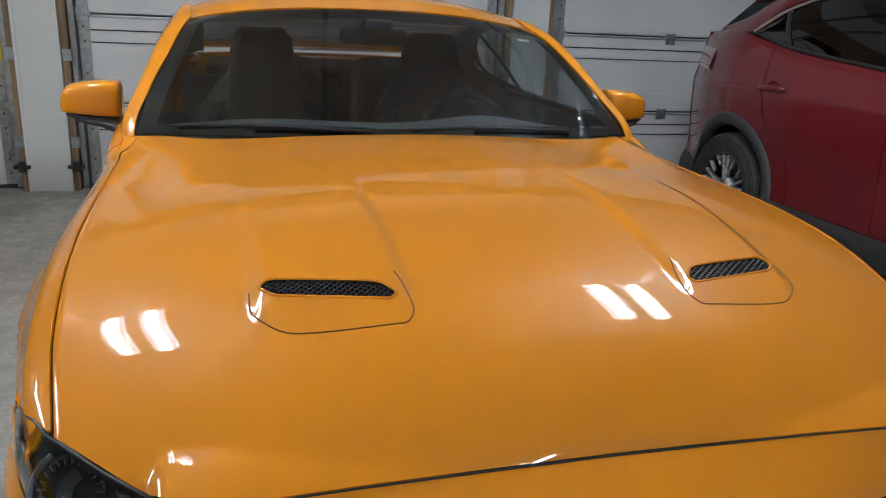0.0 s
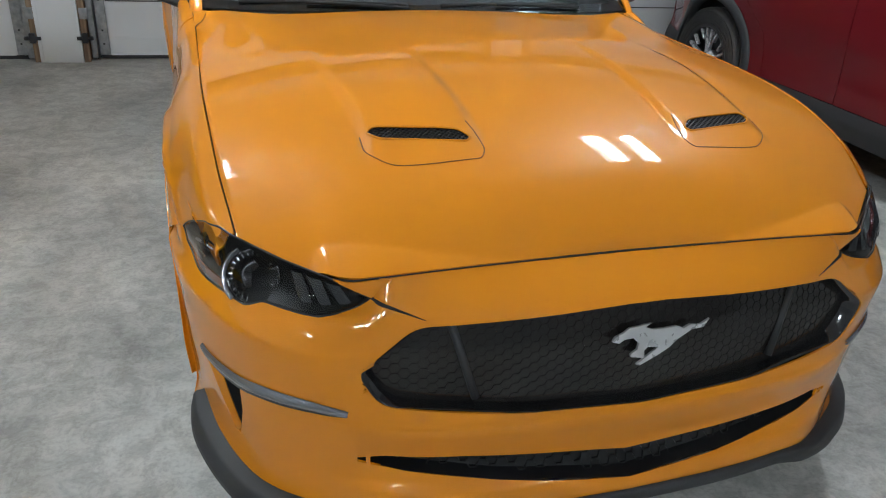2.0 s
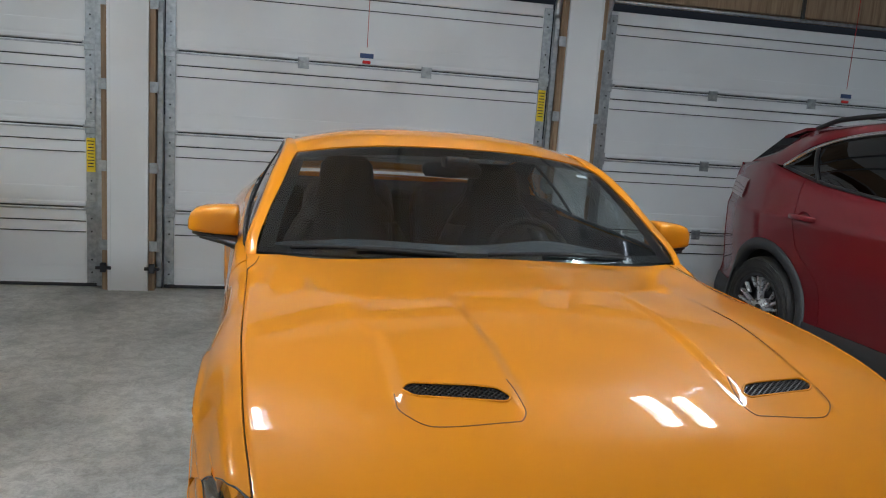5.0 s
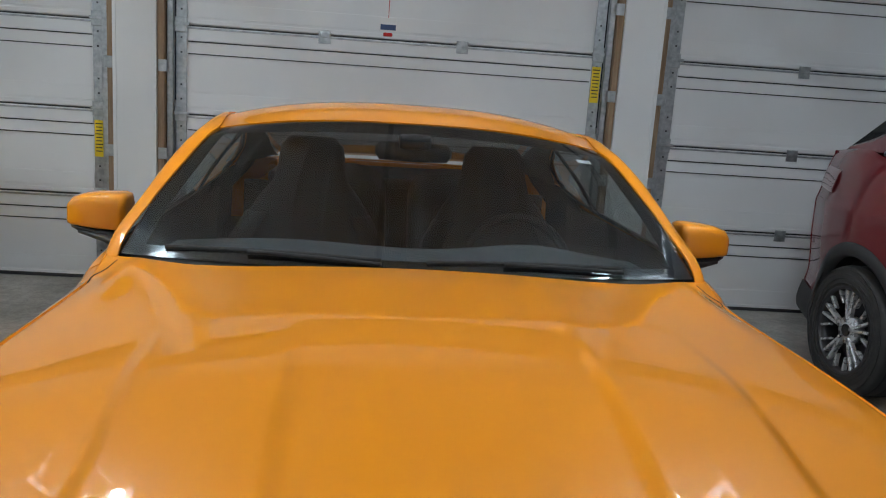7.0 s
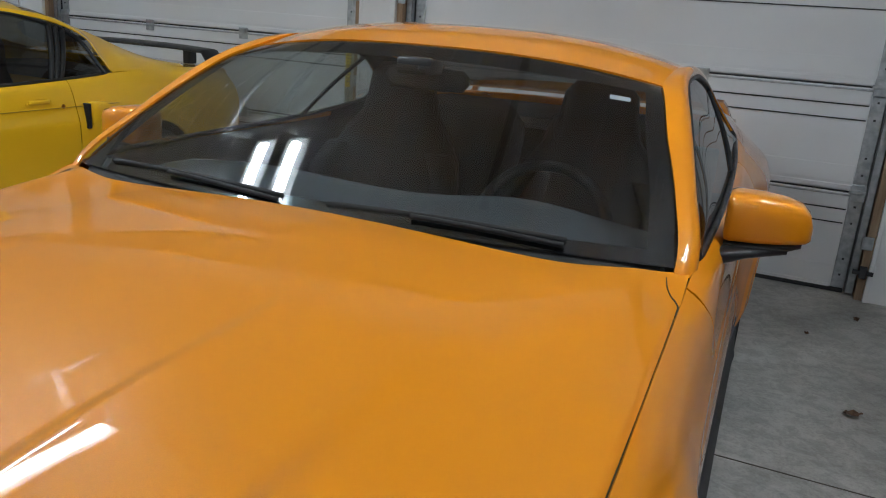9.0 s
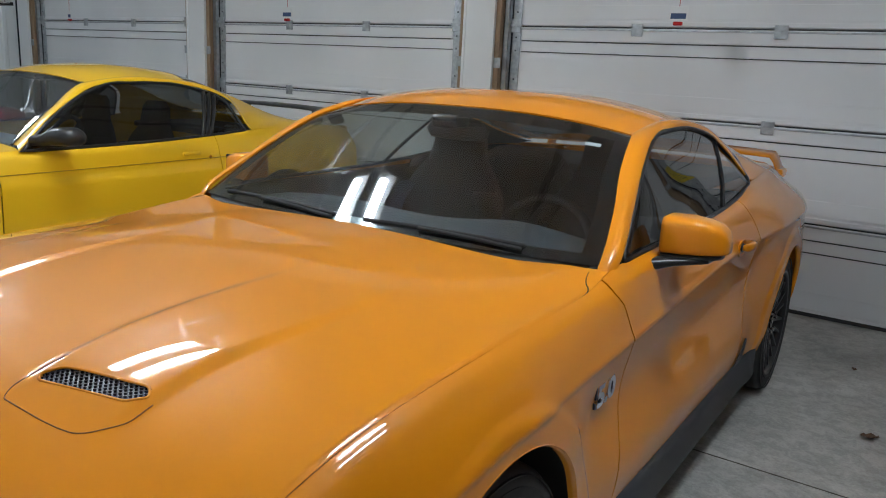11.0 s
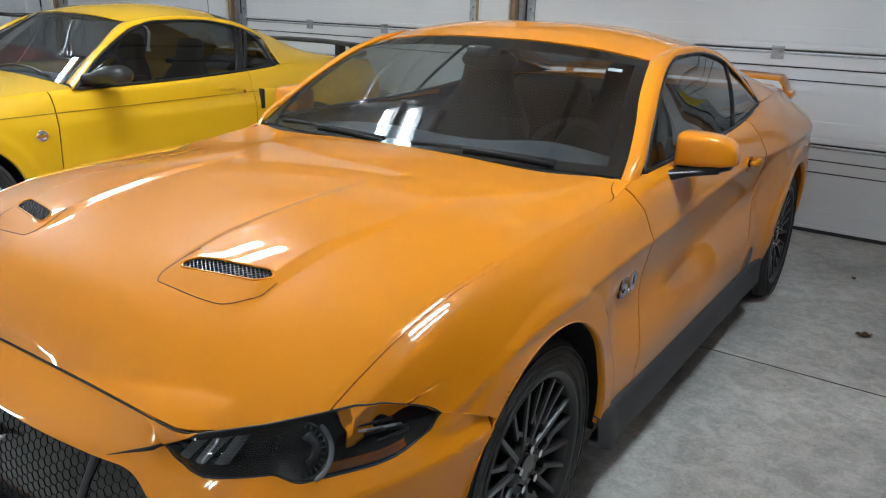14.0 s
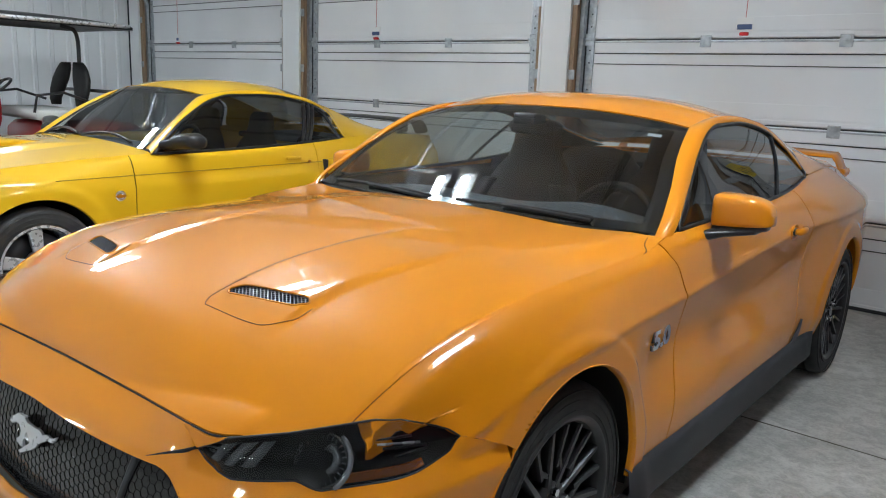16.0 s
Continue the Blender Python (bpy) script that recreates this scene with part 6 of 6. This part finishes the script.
# nose and tail
u, v = np.meshgrid(np.linspace(-1, 1, 61), np.linspace(0, 1, 24), indexing="ij")
a = np.abs(u)
zz = .20 + (y_top_z(-.92 + .30 * a ** 3) - .20) * v
sheet("front_bumper", np.stack([np.sign(u) * y_side(-.62 + 0 * zz, zz) * (1 - (1 - a) ** 1.8), -.98 + .36 * a ** 3 + .05 * (v - .5) ** 2 * 4, zz], -1), YELLOW, YC, "yellow front bumper", .006, None, False)
zz = .28 + .68 * v
sheet("rear_bumper", np.stack([u * y_side(3.57 + 0 * zz, np.minimum(zz, .93)), 3.575 + .14 * (1 - a ** 4), zz], -1), YELLOW, YC, "yellow tail panel", .006, None, True)
part("underbody", box_bm(-.75, .75, -.8, 3.5, .17, .26, .02), MATTE, YC, "black underbody")
part("engine_bay", box_bm(-.50, .50, -.70, .60, .28, .74, .05), MATTE, YC, "dark engine bay")
part("cabin_floor", box_bm(-.76, .76, .66, 2.7, .27, .36, .01), MATTE, YC, "dark carpet")
part("parcel_shelf", box_bm(-.60, .60, 2.35, 3.0, .90, .95, .02), MATTE, YC, "black parcel shelf")
for x in (-.36, .36):
    bucket_seat(YC, x, 1.55, .34, SEAT, .98)
rows = [np.stack([un * .76, y + .08 * ab ** 2, z - .02 * ab ** 3], -1) for y, z in ((.70, .925), (.85, .945), (1.05, .935), (1.12, .88), (1.10, .55))]
sheet("dashboard", np.array(rows), DASH, YC, "grey dashboard", .006, None, False)
ring = [Vector((.36 + .18 * math.cos(q), 1.22 + .07 * math.sin(q), .90 + .165 * math.sin(q))) for q in np.linspace(0, 2 * math.pi, 41)[:-1]]
tube("steering_wheel", ring, .015, SEAT, YC, "black steering wheel", 8, True)
for x0, x1 in ((-.68, -.08), (.0, .58)):
    q = np.linspace(0, 1, 10)
    px = x0 + (x1 - x0) * q
    tube("wiper_blade", np.stack([px, .675 + .07 * np.abs(px / .735) ** 2.2 + .03 * np.sin(np.pi * q), .995 - .02 * np.abs(px / .7) ** 2 + .03 * np.sin(np.pi * q)], -1), .009, BLACK, YC, "black wiper", 6)
sheet("cowl_panel", np.array([np.stack([un * .80, .60 + .06 * ab ** 2 + d, .955 - .035 * ab ** 2 + d * .2], -1) for d in (.0, .06, .10)]), GRAIN, YC, "grey cowl panel", .004, None, True)
hl = y_roof(*np.meshgrid(np.linspace(-.97, .97, 21), np.linspace(0, 1, 12), indexing="ij"), (1.2, 1.28), (2.04, 1.99))
hl[..., 2] -= .03
sheet("headliner", hl, HEADLINER, YC, "charcoal headliner", .004, None, False)

# ---- the red crossover ----
SUV = thing("red_crossover", pose(5.215, 2.53, 0), "dark red metallic crossover with black wheel-arch cladding, parked on concrete", "car")
s_top_z = keyed((-.85, .80), (-.5, .95), (0, 1.03), (.5, 1.07), (.9, 1.12), (1.6, 1.175), (2.3, 1.225), (2.75, 1.29), (3.0, 1.33), (3.56, 1.30))
s_top_x = keyed((-.85, .60), (-.5, .78), (0, .83), (.9, .86), (1.6, .862), (2.3, .850), (2.75, .82), (3.1, .76), (3.56, .62))
s_mid_x = keyed((-.85, .66), (-.5, .88), (0, .93), (.6, .925), (1.5, .925), (2.3, .94), (2.7, .945), (3.05, .90), (3.56, .72))
s_low_x = keyed((-.85, .66), (-.5, .88), (0, .93), (.7, .905), (1.6, .90), (2.3, .93), (2.7, .94), (3.05, .90), (3.56, .74))
S_ARCH = ((0.0, .36, .41), (2.71, .36, .41))
s_base = rails_x([(lambda y: 0 * y + .24, lambda y: s_low_x(y) - .03), (lambda y: 0 * y + .34, s_low_x), (lambda y: 0 * y + .55, lambda y: s_mid_x(y) - .022), (lambda y: 0 * y + .80, lambda y: s_mid_x(y) - .004),
                  (lambda y: np.minimum(s_top_z(y) - .12, .99 + 0 * y), s_mid_x), (lambda y: np.minimum(s_top_z(y) - .08, 1.03 + 0 * y), lambda y: s_mid_x(y) - .014), (lambda y: s_top_z(y) - .02, lambda y: s_top_x(y) + .02), (s_top_z, s_top_x)])


def s_side(y, z):
    return s_base(y, z)


for mir in (False, True):
    s = -1 if mir else 1
    side_panel("fender", s_side, s_top_z, .30, lambda z: -.80 + 0 * z, lambda z: .497 + 0 * z, RED, SUV, mir, S_ARCH[:1], 60, 40)
    side_panel("front_door", s_side, s_top_z, .40, lambda z: .503 + 0 * z, lambda z: 1.497 + 0 * z, RED, SUV, mir, (), 40, 40)
    side_panel("rear_door", s_side, s_top_z, .40, lambda z: 1.503 + 0 * z, keyed((.3, 2.10), (.62, 2.16), (.85, 2.40), (1.3, 2.52)), RED, SUV, mir, S_ARCH[1:], 50, 40)
    side_panel("quarter_panel", s_side, s_top_z, .30, keyed((.3, 2.106), (.62, 2.166), (.85, 2.406), (1.3, 2.526)), lambda z: 3.53 + 0 * z, RED, SUV, mir, S_ARCH[1:], 90, 60)
    side_panel("sill_cladding", lambda y, z: s_side(y, z) + .012, lambda y: .40 + 0 * y, .24, lambda z: .38 + 0 * z, lambda z: 2.33 + 0 * z, GRAIN, SUV, mir, S_ARCH, 40, 8, "black sill cladding")
    side_panel("bumper_cladding", lambda y, z: s_side(y, z) + .012, lambda y: .46 + 0 * y, .28, lambda z: 3.05 + 0 * z, lambda z: 3.53 + 0 * z, GRAIN, SUV, mir, (), 16, 8, "black bumper cladding")
    for cy, cz, r in S_ARCH:
        q = np.radians(np.linspace(-15, 195, 50))
        rows = []
        for dr, dx in ((.065, .002), (.060, .014), (.02, .018), (.0, .014), (-.008, -.03)):
            yy, zz = cy + (r + dr) * np.cos(q), cz + (r + dr) * np.sin(q)
            rows.append(np.stack([s_side(yy, np.minimum(zz, 1.0)) + dx, yy, zz], -1))
        sheet("arch_cladding", np.array(rows), GRAIN, SUV, "black wheel-arch cladding", .003, None, False, mir)
        wheel_well(cy, cz, r, .55, .90, SUV, mir)
    si = bezier([(.70, .55, 1.10), (.62, 1.05, 1.45), (.58, 1.5, 1.60), (.575, 2.0, 1.63), (.57, 2.5, 1.60), (.57, 2.9, 1.545), (.60, 3.12, 1.42), (.66, 3.32, 1.31)], 8)
    so = bezier([(.86, .75, 1.10), (.76, 1.1, 1.40), (.690, 1.5, 1.555), (.672, 2.0, 1.580), (.690, 2.4, 1.530), (.735, 2.70, 1.430), (.800, 2.82, 1.318), (.70, 3.30, 1.32)], 8)
    sheet("roof_rail_panel", caster_ring(si, so, .02), RED, SUV, "red pillar and roof side", .006, None, True, mir)
    lo = bezier([(.866, .85, 1.118), (.866, 1.3, 1.155), (.862, 1.8, 1.195), (.850, 2.3, 1.235), (.806, 2.80, 1.314)], 12)
    hi = np.stack([keyed(*zip(np.linspace(0, 1, 7), col))(np.linspace(0, 1, 49)) for col in zip((.862, .85, 1.12), (.77, 1.12, 1.40), (.69, 1.5, 1.545), (.668, 1.95, 1.572), (.688, 2.35, 1.527), (.735, 2.66, 1.425), (.804, 2.80, 1.316))], -1)
    rows = np.array([lo * (1 - f) + hi * f + np.array([.018 * math.sin(math.pi * f) - .006, 0, 0]) for f in np.linspace(0, 1, 9)])
    g = sheet("side_window", rows, PRIVACY, SUV, "dark privacy glass", 0, None, True, mir)
    sg = np.array([s, 1, 1])
    tube("window_trim", hi * sg, .015, CHROME, g, "chrome window trim", 6)
    tube("window_seal", lo * sg, .011, BLACK, g, "black window seal", 6)
    tube("door_pillar", rows[:, 38] * sg + np.array([.004 * s, 0, 0]), .014, BLACK, g, "black door pillar", 6)
    tube("roof_bar", bezier([(s * .62, 1.2, 1.555), (s * .60, 1.35, 1.635), (s * .585, 2.0, 1.672), (s * .585, 2.6, 1.635), (s * .60, 2.8, 1.575)], 8), .016, BLACK, SUV, "black roof bar", 8)
    hx0 = float(s_side(2.38, 1.02))
    mh = Matrix.Diagonal((s, 1, 1, 1))
    lathe("handle_cup", [(-.012, .001), (-.002, .05), (.002, .056), (-.004, .058)], RED, SUV, "red handle cup", 20, mh @ Matrix.Translation((hx0 - .002, 2.37, 1.02)) @ Matrix.Diagonal((1, 1.1, .75, 1)), False)
    loft("door_handle", [oval(hx0 + a, y, 1.02, .013, h, "xz", 14) for y, a, h in ((2.26, .0, .012), (2.29, .024, .018), (2.40, .032, .018), (2.47, .022, .017), (2.50, .0, .01))], RED, SUV, "red door handle", True, mh)
    ys = np.linspace(3.06, 3.50, 14)
    rows = np.array([np.stack([s_side(ys, z0 + 0 * ys) + d, ys, z0 + .03 * (ys - 3.06)], -1) for z0, d in ((1.06, .0), (1.075, .010), (1.17, .006), (1.19, -.004))])
    sheet("tail_lamp", rows[:, 3:], TAIL_RED, SUV, "dark red tail lamp", .004, None, False, mir)
    sty = []
    for k in range(5):
        a = 2 * math.pi * k / 5 + .3
        for d in (-.13, .13):
            sty.append(spoke_bar(a + d * .5, .05, a + d, .222, -.020, -.012, .020, .018, .03))
        sty.append(spoke_bar(a + .36, .15, a + .44, .222, -.018, -.012, .014, .014, .025))
        sty.append(spoke_bar(a - .36, .15, a - .44, .222, -.018, -.012, .014, .014, .025))
    wheel(SUV, .935, 0.0, .355, .235, .232, (RUBBER, GREY_ALLOY, ALLOY), sty, mir, "machined silver and grey multi-spoke wheel")
    wheel(SUV, .945, 2.71, .355, .235, .232, (RUBBER, GREY_ALLOY, ALLOY), sty, mir, "machined silver and grey multi-spoke wheel")
u, t = np.meshgrid(np.linspace(-1, 1, 31), np.linspace(0, 1, 40), indexing="ij")
cy_ = 1.35 + 1.65 * t
rz_ = keyed((1.3, 1.56), (1.6, 1.615), (2.0, 1.632), (2.5, 1.602), (2.9, 1.548), (3.05, 1.50))(cy_)
sheet("roof", np.stack([u * .578, cy_, rz_ + .045 * (1 - np.abs(u) ** 2.5)], -1), RED, SUV, "red roof skin", .006, None, False)
sheet("roof_spoiler", np.stack([u * .60, 2.92 + .22 * t, 1.575 - .06 * t + .03 * (1 - np.abs(u) ** 2.5)], -1), RED, SUV, "red roof spoiler", .02, None, False)
g = sheet("tailgate_window", np.stack([u * (.60 + .06 * t), 3.10 + .36 * t, 1.53 - .25 * t], -1), PRIVACY, SUV, "dark tailgate window", 0, None, False)
zz = .30 + 1.0 * t
sheet("tailgate", np.stack([u * s_side(3.52 + 0 * zz, np.minimum(zz, 1.28)), 3.53 + .14 * (1 - np.abs(u) ** 3) * smooth(1.3, .9, zz), zz], -1), RED, SUV, "red tailgate", .006, None, True)
sheet("bonnet", np.stack([u * (s_top_x(-.85 + 1.5 * t) - .004), -.85 + 1.5 * t, s_top_z(-.85 + 1.5 * t) + .07 * (1 - np.abs(u) ** 2.2)], -1), RED, SUV, "red bonnet", .006, None, False)
sheet("windscreen", np.stack([u * (.72 - .12 * t), .62 + .76 * t + .1 * np.abs(u) ** 2, 1.12 + .46 * t - .02 * np.abs(u) ** 2], -1), PRIVACY, SUV, "windscreen", 0, None, False)
zz = .28 + .60 * t
sheet("front_bumper", np.stack([u * s_side(-.80 + 0 * zz, np.minimum(zz, .8)), -.80 - .12 * (1 - np.abs(u) ** 3), zz], -1), RED, SUV, "red front bumper", .006, None, False)
part("underbody", box_bm(-.78, .78, -.7, 3.3, .22, .36, .02), MATTE, SUV, "black underbody")
part("cabin_fill", box_bm(-.78, .78, .5, 3.2, .37, 1.05, .03), MATTE, SUV, "dark cabin")

# ---- the golf cart ----
CART = thing("golf_cart", pose(-4.95, 4.66, 0), "red golf cart with dark canopy, parked behind the yellow car", "golf cart")
u, t = np.meshgrid(np.linspace(-1, 1, 31), np.linspace(0, 1, 30), indexing="ij")
edge = np.maximum(np.abs(u), np.abs(2 * t - 1)) ** 6
canopy = sheet("canopy", np.stack([u * .60, -1.35 + 2.10 * t, 1.93 + .05 * (1 - np.abs(u) ** 2) * (1 - (2 * t - 1) ** 2) - .04 * edge], -1), BLACK, CART, "dark glossy canopy", .03, None, False)
rim = [(-.60, -1.35), (.60, -1.35), (.60, .75), (-.60, .75)]
tube("canopy_rim", [(a, b, 1.895) for a, b in round_poly(rim, .10, 6)], .020, ALLOY, canopy, "silver canopy rim", 8, True)
tube("canopy_post", bezier([(0, .44, .80), (0, .44, 1.72), (0, .40, 1.85), (0, .26, 1.885)], 6), .022, BLACK, CART, "black canopy post", 8)
for x in (-.52, .52):
    tube("front_strut", [(x, -1.20, 1.05), (x, -.98, 1.885)], .015, BLACK, CART, "black front strut", 8)
loft("front_cowl", [oval(0, y, z, w, h, "xz", 24, 3) for y, z, w, h in ((-1.45, .84, .40, .18), (-1.38, .92, .52, .32), (-1.1, 1.00, .56, .40), (-.66, 1.04, .55, .34), (-.56, 1.04, .5, .26))], CART_RED, CART, "red moulded front cowl")
loft("rear_body", [oval(0, y, .72, w, h, "xz", 24, 3.5) for y, w, h in ((-.15, .52, .14), (-.1, .56, .18), (.6, .57, .20), (.85, .52, .16))], CART_RED, CART, "red moulded rear body")
part("floor_board", box_bm(-.56, .56, -.95, .0, .48, .54, .02), GRAIN, CART, "black floor board")
part("seat_base", box_bm(-.54, .54, -.25, .30, .92, 1.03, .04), node_mat("cart_seat", (.5, .5, .48), .6), CART, "pale vinyl seat base", True)
for x in (-1, 1):
    loft("seat_back", [oval(x * c, y, z, w, .045, "xy", 20, 2.6) for z, y, c, w in ((1.05, .30, .30, .06), (1.12, .30, .31, .10), (1.22, .32, .29, .15), (1.33, .34, .25, .17), (1.43, .355, .20, .14), (1.49, .36, .16, .09), (1.51, .36, .14, .04))], SEAT, CART, "black seat back pad")
mw = Matrix.Translation((.26, -.52, 1.22)) @ Matrix.Rotation(radians(-55), 4, "X")
cw = tube("steering_wheel", [mw @ Vector((.17 * math.cos(a), 0, .17 * math.sin(a))) for a in np.linspace(0, 2 * math.pi, 33)[:-1]], .014, BLACK, CART, "black steering wheel", 8, True)
tube("steering_column", [mw @ Vector((0, 0, 0)), (.26, -.85, 1.0)], .02, BLACK, CART, "", 8)
for a in (0, 2.1, 4.2):
    tube("wheel_spoke", [mw @ Vector((0, 0, 0)), mw @ Vector((.165 * math.cos(a), 0, .165 * math.sin(a)))], .010, BLACK, cw, "", 6)
tube("arm_rail", [(.56, .30, 1.10), (.58, .0, 1.20), (.56, -.25, 1.17), (.55, -.28, 1.0)], .014, BLACK, CART, "black arm rail", 8)
tube("arm_rail", [(-.56, .30, 1.10), (-.58, .0, 1.20), (-.56, -.25, 1.17), (-.55, -.28, 1.0)], .014, BLACK, CART, "black arm rail", 8)
tube("rear_rail", [(-.6, .42, 1.22), (.0, .46, 1.22), (.6, .42, 1.22), (.62, .80, 1.22)], .018, BLACK, CART, "black rear rail", 8)
for mir in (False, True):
    for y in (-1.05, .55):
        wheel(CART, .60, y, .29, .22, .15, (RUBBER, ALLOY, ALLOY), [spoke_bar(k * 1.2566, .04, k * 1.2566, .115, -.02, -.015, .03, .04, .03) for k in range(5)], mir, "small wheel with a silver rim")

# ---- small things on the floor ----
def leaf(x, y, turn, size):
    n = 12
    V, F = [], []
    rnd = random.Random(int(x * 100))
    for i in range(n):
        a = 2 * math.pi * i / n
        r = size * (0.75 + .35 * rnd.random()) * (1.0 if i % 2 else .72)
        V.append((r * math.cos(a), r * .7 * math.sin(a), .006 + .016 * rnd.random()))
    V += [(0, 0, .004), (0, 0, .002)]
    F = [(i, (i + 1) % n, n) for i in range(n)] + [((i + 1) % n, i, n + 1) for i in range(n)]
    ob = link("dry_leaf", V, F, LEAF, None, "", False)
    ob.matrix_world = pose(x, y, 0.001, 0, 0, turn)
    return tagged(ob, "curled dry brown leaf lying on the concrete", "leaf", "dry leaves")


leaf(3.223, 5.162, 30, .050)
leaf(3.30, 6.45, 80, .030)
leaf(3.05, 6.05, 10, .014)
